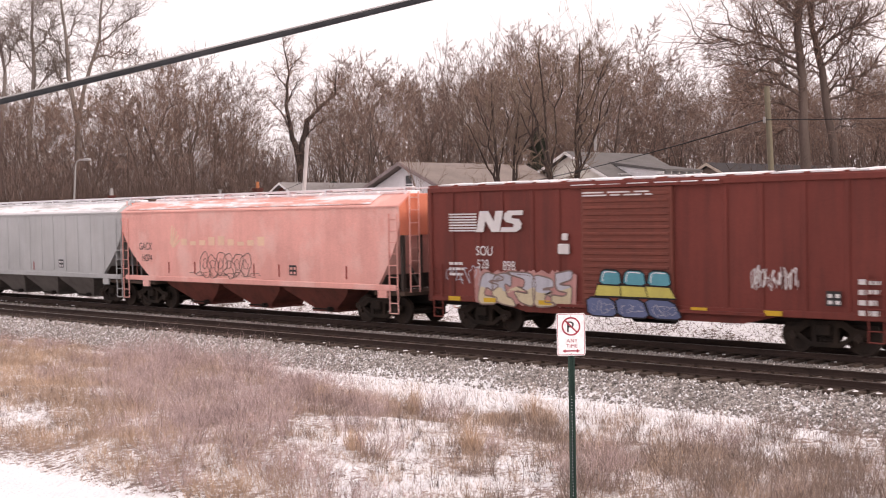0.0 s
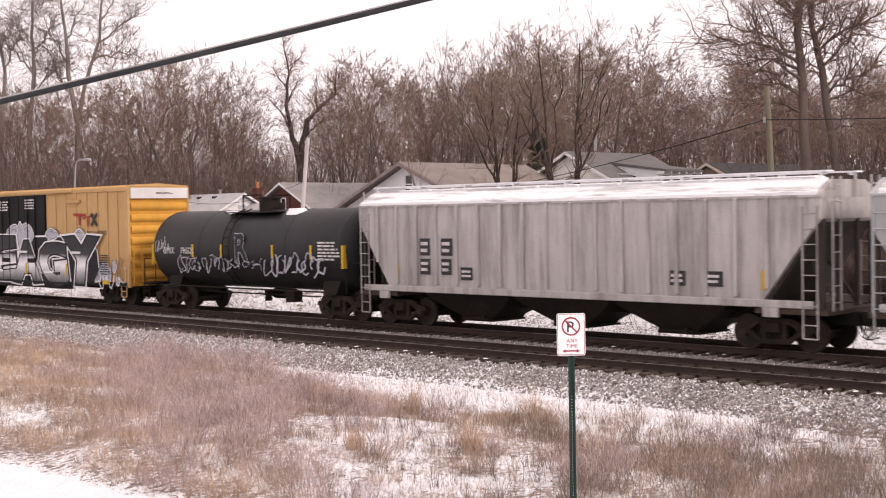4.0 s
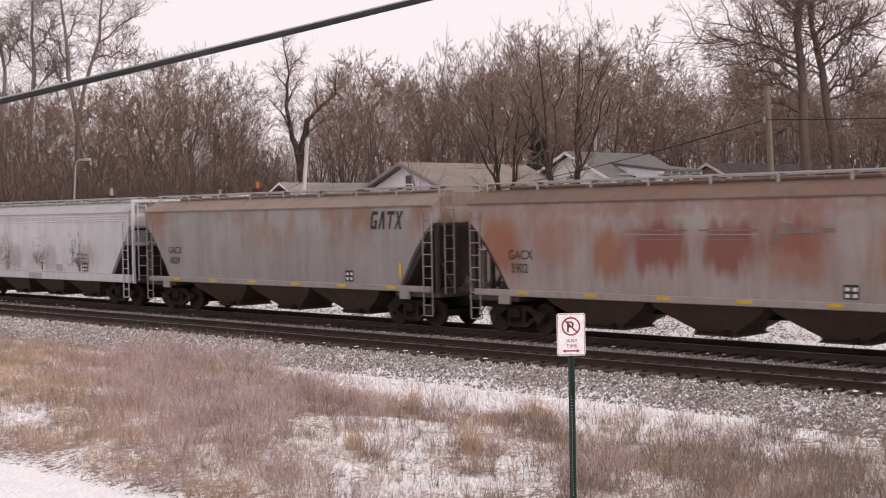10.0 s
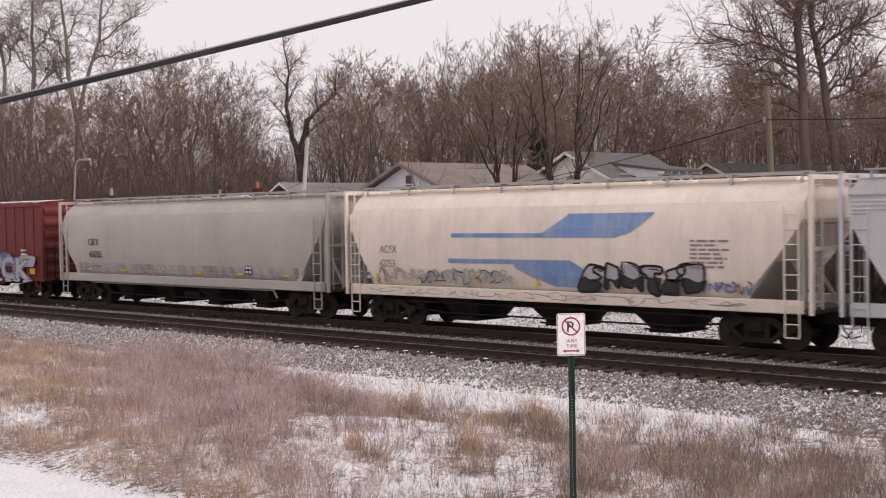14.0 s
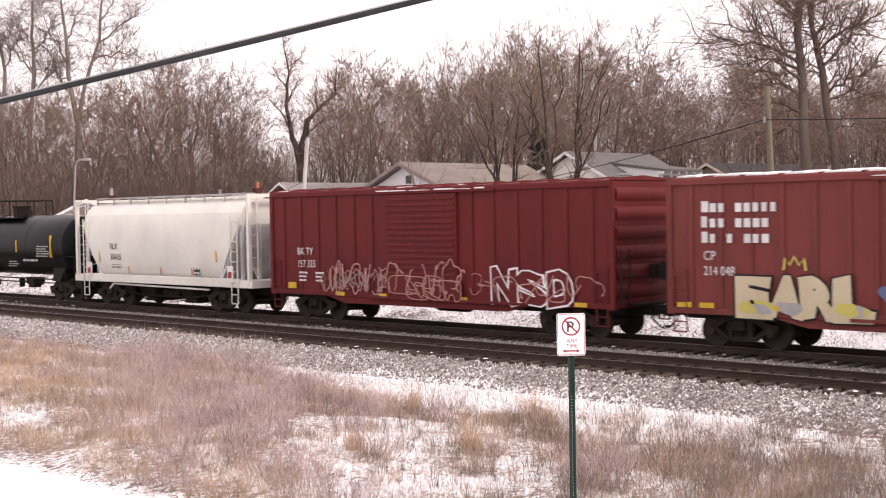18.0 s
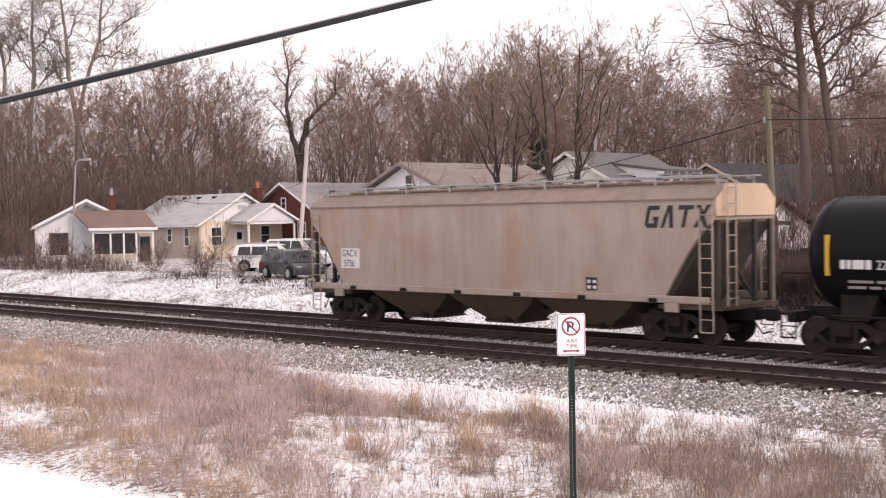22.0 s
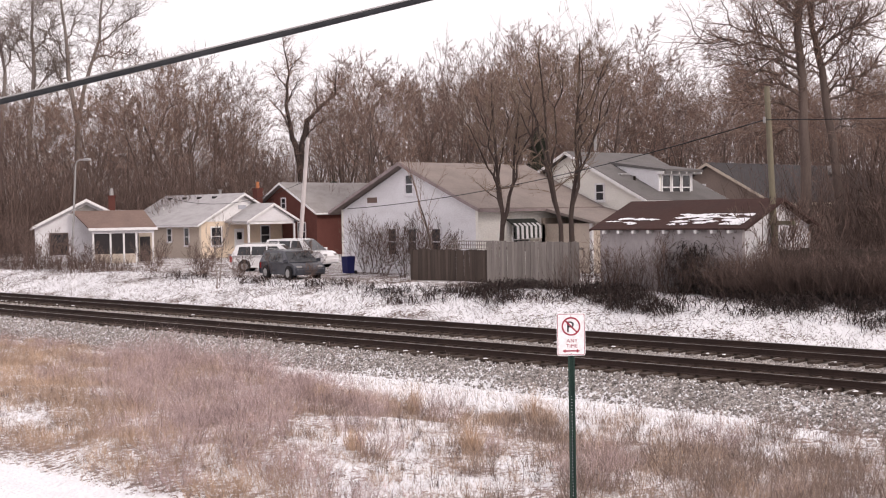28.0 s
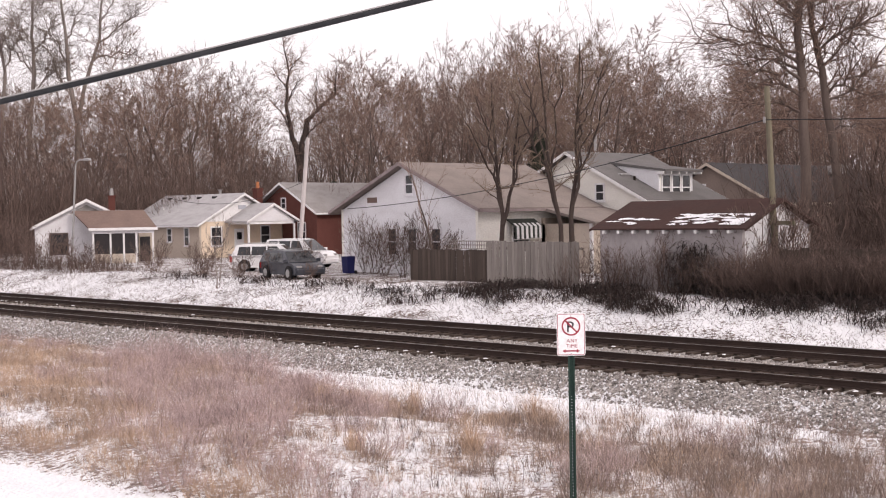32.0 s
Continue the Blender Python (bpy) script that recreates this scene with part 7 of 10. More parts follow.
# ---------------------------------------------------------------- bare trees
class Wood:
    """Grows one leafless tree: a trunk mesh with the limbs, and a crown mesh with the twigs."""

    def __init__(self, seed, height, radius, limbs=9, spread=0.75, up=0.25, levels=4, trunk_share=0.35, twigs=1.0, fine=0.011, crook=0.12, forks=1, straight=False, split=2, feathery=False):
        self.rng = random.Random(seed)
        self.trunk, self.crown, self.split, self.feathery = G(), G(), split, feathery
        self.up, self.levels, self.twigs, self.fine, self.crook, self.spread = up, levels, twigs, fine, crook, spread
        for k in range(forks):
            self.straight = straight
            lean = Vector((0, 0, 1)) if straight else Vector((self.rng.uniform(-0.12, 0.12) * (1 + forks * 0.8), self.rng.uniform(-0.12, 0.12) * (1 + forks * 0.8), 1)).normalized()
            self.grow(Vector((0.0, 0.0, -0.25)) + Vector((lean.x, lean.y, 0)) * radius, lean, height * self.rng.uniform(0.9, 1.0), radius / (1 + 0.25 * (forks - 1)), 0, limbs, trunk_share)

    def ring(self, p, d, r, n):
        s = d.orthogonal().normalized()
        t = d.cross(s)
        return [p + (s * math.cos(2 * math.pi * i / n) + t * math.sin(2 * math.pi * i / n)) * r for i in range(n)]

    def grow(self, p, d, length, r, level, kids, bare):
        rng = self.rng
        n = {0: 7, 1: 4}.get(level, 3)
        segs = {0: 9, 1: 6, 2: 3}.get(level, 1 if self.feathery else 2)
        if level >= self.levels:
            g = self.crown
            s = d.orthogonal()
            s.rotate(Matrix.Rotation(rng.uniform(0, 3.14), 3, d))
            s = s.normalized() * self.fine
            if self.feathery:
                g.add([p - s, p + s, p + d * length], [(0, 1, 2)])
                return
            m = p + d * length * 0.5 + Vector((rng.gauss(0, 0.08), rng.gauss(0, 0.08), rng.gauss(0.03, 0.08))) * length
            q = p + d * length
            g.add([p - s, p + s, m + s * 0.6, m - s * 0.6, q], [(0, 1, 2, 3), (3, 2, 4)])
            return
        g = self.trunk if level < self.split else self.crown
        rings, pts = [], []
        rad = r
        for i in range(segs + 1):
            f = i / segs
            rad = max(self.fine, r * (1 - (0.72 if self.straight and level == 0 else 0.97 if level == 0 else 0.80) * f ** (0.8 if level == 0 else 1.1)))
            if level == 0 and i == 0:
                rad = r * 1.35
            rings.append(self.ring(p, d, rad, n))
            pts.append((p.copy(), d.copy(), rad))
            if i < segs:
                p = p + d * (length / segs)
                w = self.crook * ((0.12 if self.straight else 0.6) if level == 0 else 1.4)
                d = (d + Vector((rng.gauss(0, w), rng.gauss(0, w), rng.gauss(0, w) * 0.7 + (self.up * 0.22 if level else 0.12)))).normalized()
        g.loft(rings, caps=False)
        count = kids if level == 0 else max(2, int((kids * (0.75 if level == 1 else 0.85)) * rng.uniform(0.7, 1.2)))
        if level == self.levels - 1:
            count = max(2, int(count * self.twigs))
        for k in range(count):
            f = bare + (1 - bare) * (k + rng.random()) / count
            i = min(segs - 1, int(f * segs))
            a, b = pts[i], pts[i + 1]
            q = f * segs - i
            at = a[0].lerp(b[0], q)
            base = a[1]
            side = base.orthogonal().normalized()
            side.rotate(Matrix.Rotation(2.4 * k + rng.uniform(-0.7, 0.7), 3, base))
            ang = rng.uniform(0.55, 1.05) * self.spread
            nd = (base * math.cos(ang) + side * math.sin(ang) + Vector((0, 0, self.up * rng.uniform(0.0, 0.6)))).normalized()
            rr = (a[2] * (1 - q) + b[2] * q)
            ln = length * (0.62 if level == 0 else 0.6) * rng.uniform(0.6, 1.05) * (1.12 - 0.6 * f if level == 0 else 1.05 - 0.45 * f)
            self.grow(at, nd, ln, rr * rng.uniform(0.42, 0.62), level + 1, kids, 0.25)
        if level > 0:
            self.grow(pts[-1][0], pts[-1][1], length * 0.35, pts[-1][2], max(level + 1, self.levels - 1), kids, 0.2)


def tree(seed, at, label, bark="bark", twig="twig", name="bare_tree", group="bare trees", **how):
    w = Wood(seed, **how)
    t = thing(name, label, "tree", at, group)
    part("trunk", w.trunk, bark, t, smooth=60, fix=False)
    part("crown", w.crown, twig, t, fix=False)
    return t


def at_depth(px, depth):
    """A plan place at a bearing (share of the half width from the middle of the view) and a depth along it."""
    s = px * 0.34597
    return (AIM.x + 0.71242 * s) * depth, (AIM.y + 0.70154 * s) * depth


# the wood behind the houses: a few grown forms, set out many times
rng = random.Random(7)
FORMS = [
    tree(101, pose(-150, 100, 2.0), "tall leafless tree in the wood behind the houses", height=14, radius=0.22, limbs=8, spread=0.75, up=0.45, levels=4, trunk_share=0.28, twigs=2.1, feathery=True, fine=0.009, crook=0.13, group="wood behind the houses"),
    tree(102, pose(-141, 104, 2.0), "tall leafless tree in the wood behind the houses", height=14, radius=0.21, limbs=9, spread=0.85, up=0.4, levels=4, trunk_share=0.25, twigs=2.1, feathery=True, fine=0.009, crook=0.14, group="wood behind the houses"),
    tree(103, pose(-132, 110, 2.5), "broad leafless tree in the wood behind the houses", height=12.5, radius=0.24, limbs=9, spread=1.05, up=0.35, levels=4, trunk_share=0.30, twigs=2.1, feathery=True, fine=0.009, group="wood behind the houses", crook=0.15),
    tree(104, pose(-122, 105, 2.5), "many-stemmed leafless tree in the wood behind the houses", height=13, radius=0.21, limbs=6, spread=0.7, up=0.4, levels=4, trunk_share=0.22, twigs=2.1, feathery=True, fine=0.009, forks=3, crook=0.13, group="wood behind the houses"),
    tree(105, pose(-102, 108, 2.5), "slim leafless tree in the wood behind the houses", height=13, radius=0.19, limbs=8, spread=0.7, up=0.35, levels=4, trunk_share=0.3, twigs=2.1, feathery=True, fine=0.009, crook=0.15, group="wood behind the houses"),
    tree(106, pose(-112, 108, 2.5), "round-crowned leafless tree in the wood behind the houses", height=11, radius=0.20, limbs=9, spread=1.05, up=0.38, levels=4, trunk_share=0.38, twigs=2.1, feathery=True, fine=0.009, crook=0.16, group="wood behind the houses"),
]
def wood_edge(px):
    """Depth at which the wood begins: it runs behind the back yards."""
    return float(np.interp(px, (-1.3, -0.35, -0.1, 0.3, 1.3), (126, 127, 108, 100, 96)))


# how high the wood stands along the view, as the angle of its tops over the eye
SKY_AT = (-1.3, -1.0, -0.72, -0.60, -0.50, -0.46, -0.43, -0.40, -0.30, -0.27, -0.18, 0.0, 0.20, 0.36, 0.45, 0.60, 1.0, 1.3)
SKY_UP = (0.104, 0.102, 0.108, 0.144, 0.122, 0.100, 0.076, 0.036, 0.042, 0.100, 0.116, 0.122, 0.134, 0.130, 0.114, 0.108, 0.112, 0.112)
FORM_TOP = [max(v.co.z for v in t.children[1].data.vertices) for t in FORMS]
for row, (depth, count) in enumerate(((0, 38), (11, 42), (25, 44), (42, 42))):
    for i in range(count):
        px = -1.28 + 2.56 * (i + rng.uniform(0.1, 0.9)) / count
        d = wood_edge(px) + depth + rng.uniform(-5, 5)
        x, y = at_depth(px, d)
        if -0.43 < px < -0.28 and rng.random() < 0.9:
            continue
        z = ground_z(x, y)
        top = 3.68 + d * float(np.interp(px, SKY_AT, SKY_UP)) * rng.uniform(0.76, 1.03)
        j = rng.randrange(len(FORMS))
        k = (top - z) / FORM_TOP[j]
        copy_thing(FORMS[j], pose(x, y, z, 0, 0, rng.uniform(0, 360)) @ Matrix.Diagonal((k * 1.14, k * 1.14, k, 1)))


# ---------------------------------------------------------------- houses
def window(house, face, u, z, w, h, hx, hy, trim="trim", bars_up=1, shade=False):
    """A sash window set into a wall: frame, sill and panes. u runs along the wall from its middle."""
    wall = {"-y": pose(u, -hy, z), "+y": pose(u, hy, z, 0, 0, 180), "+x": pose(hx, u, z, 0, 0, 90), "-x": pose(-hx, u, z, 0, 0, -90)}[face]
    f = 0.10
    g = G().box(-w / 2 - f, -w / 2, -0.05, 0.03, -h / 2 - f, h / 2 + f).box(w / 2, w / 2 + f, -0.05, 0.03, -h / 2 - f, h / 2 + f)
    g.box(-w / 2, w / 2, -0.05, 0.03, h / 2, h / 2 + f).box(-w / 2, w / 2, -0.05, 0.03, -h / 2 - f, -h / 2)
    if bars_up:
        g.box(-w / 2, w / 2, -0.035, 0.02, -0.03, 0.03)
    win = part("window", g, trim, house, at=wall)
    part("pane", G().box(-w / 2, w / 2, -0.012, 0.01, -h / 2, -0.0), "glass", win)
    part("pane", G().box(-w / 2, w / 2, -0.016, 0.01, 0.0, h / 2), "glass", win)
    part("sill", G().box(-w / 2 - 0.14, w / 2 + 0.14, -0.10, 0.0, -h / 2 - f - 0.05, -h / 2 - f), trim, win)


def gable_house(name, label, x0, x1, y0, y1, base, eave, ridge, axis, wall, roof, over=0.4, trim="trim", side_wall=None, category="house", slab=0.14, gutters=True):
    """A house with a pitched roof whose ridge runs along x or y. Returns it with its half sizes and its local eave and ridge heights."""
    cx, cy = (x0 + x1) / 2, (y0 + y1) / 2
    hx, hy = (x1 - x0) / 2, (y1 - y0) / 2
    h = thing(name, label, category, pose(cx, cy, base))
    e, r = eave - base, ridge - base
    put = (lambda a, b, z: (a, b, z)) if axis == "x" else (lambda a, b, z: (b, a, z))
    la, lb = (hx, hy) if axis == "x" else (hy, hx)
    t = 0.18
    # long walls
    for s in (-1, 1):
        g = G()
        a = [put(-la, s * lb, 0), put(la, s * lb, 0), put(la, s * (lb - t), 0), put(-la, s * (lb - t), 0)]
        g.loft([[(*p[:2], -0.6) for p in a], [(*p[:2], e) for p in a]])
        part("wall", g, side_wall or wall, h)
    # gable walls
    for s in (-1, 1):
        out = [(-lb + t, -0.6), (lb - t, -0.6), (lb - t, e), (0, r - 0.05), (-lb + t, e)]
        g = G().loft([[put(s * la, b, z) for b, z in out], [put(s * (la - t), b, z) for b, z in out]])
        part("gable_wall", g, wall, h)
    # roof slopes and rake boards
    slope = (r - e) / lb
    low = e - slope * over
    for s in (-1, 1):
        sec = [(s * (lb + over), low), (0, r), (0, r + slab + 0.02), (s * (lb + over), low + slab)]
        g = G().loft([[put(-la - over, b, z) for b, z in sec], [put(la + over, b, z) for b, z in sec]])
        part("roof_slope", g, roof, h)
        for k in (-1, 1):
            q = k * (la + over)
            sec2 = [(s * (lb + over + 0.02), low - 0.05), (0, r - 0.05), (0, r + slab - 0.01), (s * (lb + over + 0.02), low + slab - 0.02)]
            g = G().loft([[put(q, b, z) for b, z in sec2], [put(q + k * 0.05, b, z) for b, z in sec2]])
            part("rake_board", g, trim, h)
        sec3 = [(s * (lb + over), low - 0.06), (s * (lb + over + 0.09), low - 0.06), (s * (lb + over + 0.09), low + 0.09), (s * (lb + over), low + 0.09)]
        g = G().loft([[put(-la - over, b, z) for b, z in sec3], [put(la + over, b, z) for b, z in sec3]])
        if gutters:
            part("gutter", g, trim, h)
    return h, hx, hy, e, r


def chimney(house, x, y, z0, z1, pot="orange", w=0.5):
    g = G().box(x - w / 2, x + w / 2, y - w / 2, y + w / 2, z0, z1).box(x - w / 2 - 0.06, x + w / 2 + 0.06, y - w / 2 - 0.06, y + w / 2 + 0.06, z1 - 0.14, z1)
    c = part("chimney", g, "brick", house)
    part("chimney_pot", G().tube((x, y, z1), (x, y, z1 + 0.55), 0.16, 0.13, 10), pot, c)


def cream_house():
    # same siding twice: sunlit cream on the gables, its shade painted on long walls
    h, hx, hy, e, r = gable_house("cream_house", "small cream bungalow with a grey roof and a white gabled porch", -97.6, -86.8, 60.0, 68.6, 0.40, 3.25, 5.55, "x", "cream_siding", "shingle_light", 0.45, side_wall="tan_siding")
    part("gable_siding", G().prism([(-hy + 0.5, e + 0.12), (hy - 0.5, e + 0.12), (0, r - 0.1)], "x", hx, hx + 0.04), "trim", h, "white gable boards")
    window(h, "-y", 1.12, 1.89, 0.55, 1.0, hx, hy)
    window(h, "-y", 3.62, 1.75, 0.58, 1.35, hx, hy)
    window(h, "-y", -2.0, 1.75, 0.5, 1.4, hx, hy)
    window(h, "+x", -2.65, 1.75, 0.95, 1.45, hx, hy)
    window(h, "+x", 2.35, 1.75, 0.85, 1.5, hx, hy)
    d = part("door", G().chamfer(hx - 0.02, hx + 0.06, -0.85, 0.10, 0.1, 2.35, 0.01), "trim", h, "white front door")
    part("door_pane", G().box(hx + 0.05, hx + 0.075, -0.62, -0.14, 1.45, 2.05), "glass", d)
    part("gable_louvre", G().chamfer(hx + 0.03, hx + 0.09, -0.4, 0.4, 3.95, 4.3, 0.02), "spray_silver", h, "blue-grey gable vent")
    for k in range(4):
        x = -4.2 + 2.2 * k
        part("roof_vent", G().chamfer(x - 0.22, x + 0.22, -0.75, -0.45, r - 0.42, r - 0.05, 0.03), "shingle_dark", h)
    part("vent_pipe", G().tube((-2.6, -2.4, e + 0.7), (-2.6, -2.4, e + 1.4), 0.06), "trim", h)
    part("vent_pipe", G().tube((1.8, 0.4, r - 0.2), (1.8, 0.4, r + 0.45), 0.12).disc((1.8, 0.4, r + 0.5), (0, 0, 1), 0.22, 0.06, 10), "galv", h)
    chimney(h, 3.63, 3.0, 3.0, 5.75, w=0.6)
    # porch: a smaller gable on posts that looks the same way
    px0, px1, py0, py1 = hx + 0.02, hx + 2.8, -1.5, 3.4
    pe, pr = 2.95, 4.3
    ym = (py0 + py1) / 2
    for s in (-1, 1):
        sec = [(ym + s * 2.75, pe - 0.1), (ym, pr), (ym, pr + 0.13), (ym + s * 2.75, pe + 0.02)]
        part("porch_roof", G().loft([[(px0, b, z) for b, z in sec], [(px1 + 0.3, b, z) for b, z in sec]]), "shingle_light", h)
        sec = [(ym + s * 2.78, pe - 0.2), (ym, pr - 0.1), (ym, pr + 0.1), (ym + s * 2.78, pe)]
        part("porch_rake", G().loft([[(px1 + 0.3, b, z) for b, z in sec], [(px1 + 0.36, b, z) for b, z in sec]]), "trim", h)
    part("porch_gable", G().prism([(ym - 2.4, pe), (ym + 2.4, pe), (ym, pr - 0.08)], "x", px1, px1 + 0.1), "white_siding", h)
    part("porch_beam", G().box(px0, px1, py0, py0 + 0.15, pe - 0.25, pe).box(px1 - 0.15, px1, py0, py1, pe - 0.25, pe).box(px0, px1, py1 - 0.15, py1, pe - 0.25, pe), "trim", h)
    for y in (py0 + 0.1, py1 - 0.1):
        part("porch_post", G().chamfer(px1 - 0.16, px1, y - 0.08, y + 0.08, 0, pe - 0.2, 0.02), "trim", h)
    part("porch_floor", G().box(px0, px1, py0, py1, -0.3, 0.25), "block", h)


def brick_house():
    h, hx, hy, e, r = gable_house("brick_house", "red brick house with a grey shingle roof behind the porch", -90.9, -82.2, 68.5, 86.0, 0.5, 4.1, 6.45, "y", "brick", "shingle_grey", 0.45)
    window(h, "-y", 0.0, 4.3, 0.5, 0.8, hx, hy)
    window(h, "-y", 2.4, 1.9, 0.9, 1.4, hx, hy)
    window(h, "-y", -2.4, 1.9, 0.9, 1.4, hx, hy)


def pale_house():
    # gable in lavender white, side walls brighter cream: sun and shade put into colour
    h, hx, hy, e, r = gable_house("white_house", "white-sided house with a broad gable and a tan shingle roof", -55.4, -44.75, 48.0, 57.4, 0.35, 4.02, 6.36, "y", "white_siding", "shingle_tan", 0.5, trim="mauve_trim", side_wall="pale_siding")
    window(h, "-y", 0.30, 4.95, 0.50, 0.95, hx, hy, "white_siding")
    for u in (-1.1, 0.5, 2.3):
        window(h, "-y", u, 1.85, 0.62, 1.35, hx, hy, "white_siding")
    part("rust_patch", G().box(-3.1, -2.3, -hy - 0.012, -hy, 4.0, 4.3), "roof_brown", h, "brown stain beside the gable")
    # east annex with a low roof, and the striped awning over its window
    part("annex_wall", G().box(hx - 0.05, hx + 0.25, -hy + 5.0, -hy + 9.3, -0.4, 3.0), "tan_siding", h)
    part("annex_wall", G().box(hx, hx + 3.4, -hy + 5.0, -hy + 5.2, -0.4, 2.7), "tan_siding", h)
    part("annex_wall", G().box(hx + 3.2, hx + 3.4, -hy + 5.2, -hy + 10.5, -0.4, 2.7), "tan_siding", h)
    part("annex_roof", G().prism([(hx - 0.1, 3.5), (hx + 3.9, 2.65), (hx + 3.9, 2.78), (hx - 0.1, 3.66)], "y", -hy + 4.7, -hy + 11), "shingle_tan", h)
    part("corner_board", G().box(hx + 3.3, hx + 3.45, -hy + 4.96, -hy + 5.12, -0.3, 2.7), "trim", h)
    aw = part("awning", G().prism([(hx, 3.0), (hx + 0.6, 2.6), (hx + 0.6, 2.55), (hx, 2.92)], "y", -hy + 2.2, -hy + 4.4), "awn_dark", h, "dark green and white striped awning")
    for k in range(6):
        y = -hy + 2.3 + 0.36 * k
        part("stripe", G().prism([(hx + 0.35, 2.78), (hx + 0.61, 2.61), (hx + 0.63, 1.95), (hx + 0.61, 1.95), (hx + 0.59, 2.59)], "y", y, y + 0.18), "awn_white", aw)
    part("valance", G().box(hx + 0.58, hx + 0.60, -hy + 2.2, -hy + 4.4, 1.97, 2.56), "awn_dark", aw)
    window(h, "+x", -hy + 3.3, 1.9, 1.2, 1.3, hx, hy)


def dormer_house():
    h, hx, hy, e, r = gable_house("dormer_house", "cream-white house with a grey roof and wide dormer", -52.1, -41.7, 58.2, 65.6, 0.6, 4.35, 7.02, "y", "pale_siding", "shingle_slate", 0.45)
    window(h, "-y", 2.15, 4.15, 0.50, 0.85, hx, hy)
    # dormer that looks along the line
    x0, x1, y0, y1 = 1.0, hx - 0.5, -hy + 2.1, -hy + 5.5
    zt, zb = 5.25, 3.62
    part("dormer_cheek", G().prism([(x0, zt + 0.56), (x1, zt + 0.08), (x1, zb), (x0 + 1.2, zb)], "y", y0, y0 + 0.15), "white_siding", h)
    part("dormer_cheek", G().prism([(x0, zt + 0.56), (x1, zt + 0.08), (x1, zb), (x0 + 1.2, zb)], "y", y1 - 0.15, y1), "white_siding", h)
    part("dormer_front", G().box(x1 - 0.15, x1, y0 + 0.15, y1 - 0.15, zb, zt), "pale_siding", h)
    part("dormer_roof", G().prism([(x0 - 1.2, zt + 0.75), (x1 + 0.55, zt + 0.02), (x1 + 0.55, zt + 0.14), (x0 - 1.2, zt + 0.9)], "y", y0 - 0.12, y1 + 0.3), "shingle_slate", h)
    for k in range(6):
        y = y0 - 0.2 + (y1 - y0 + 0.4) * k / 5
        part("bracket", G().box(x1, x1 + 0.5, y - 0.05, y + 0.05, zt - 0.12, zt + 0.02), "trim", h)
    ym = (y0 + y1) / 2
    for k in (-1, 0, 1):
        w = part("window", G().box(x1, x1 + 0.05, ym + k * 1.0 - 0.48, ym + k * 1.0 - 0.36, zb + 0.15, zt - 0.1).box(x1, x1 + 0.05, ym + k * 1.0 + 0.36, ym + k * 1.0 + 0.48, zb + 0.15, zt - 0.1)
                 .box(x1, x1 + 0.05, ym + k - 0.36, ym + k + 0.36, zt - 0.2, zt - 0.1).box(x1, x1 + 0.05, ym + k - 0.36, ym + k + 0.36, zb + 0.15, zb + 0.25).box(x1, x1 + 0.045, ym + k - 0.36, ym + k + 0.36, zb + 0.72, zb + 0.79), "trim", h)
        part("pane", G().box(x1, x1 + 0.02, ym + k - 0.36, ym + k + 0.36, zb + 0.25, zb + 0.72), "glass", w)
        part("pane", G().box(x1, x1 + 0.02, ym + k - 0.36, ym + k + 0.36, zb + 0.79, zt - 0.2), "glass", w)
    part("roof_hatch", G().chamfer(2.2, 2.9, -hy + 1.0, -hy + 1.9, 5.1, 5.22, 0.03), "galv", h)
    part("vent_pipe", G().tube((3.4, -hy + 1.6, 4.3), (3.4, -hy + 1.6, 5.05), 0.07), "steel_dark", h)
    part("flue", G().tube((0.7, -hy + 1.5, 6.6), (0.7, -hy + 1.5, 7.5), 0.09), "galv", h)


def dark_roof_house():
    h, hx, hy, e, r = gable_house("dark_roofed_house", "tan house with a long dark shingle roof", -49.5, -40.7, 70.0, 88.0, 0.6, 4.1, 6.5, "y", "dull_siding", "shingle_dark", 0.35, trim="tan_siding")
    window(h, "-y", -0.75, 4.1, 0.8, 1.0, hx, hy)
    part("roof_vent", G().chamfer(1.2, 2.2, hy - 5, hy - 3.8, r - 0.5, r + 0.1, 0.04), "galv", h)


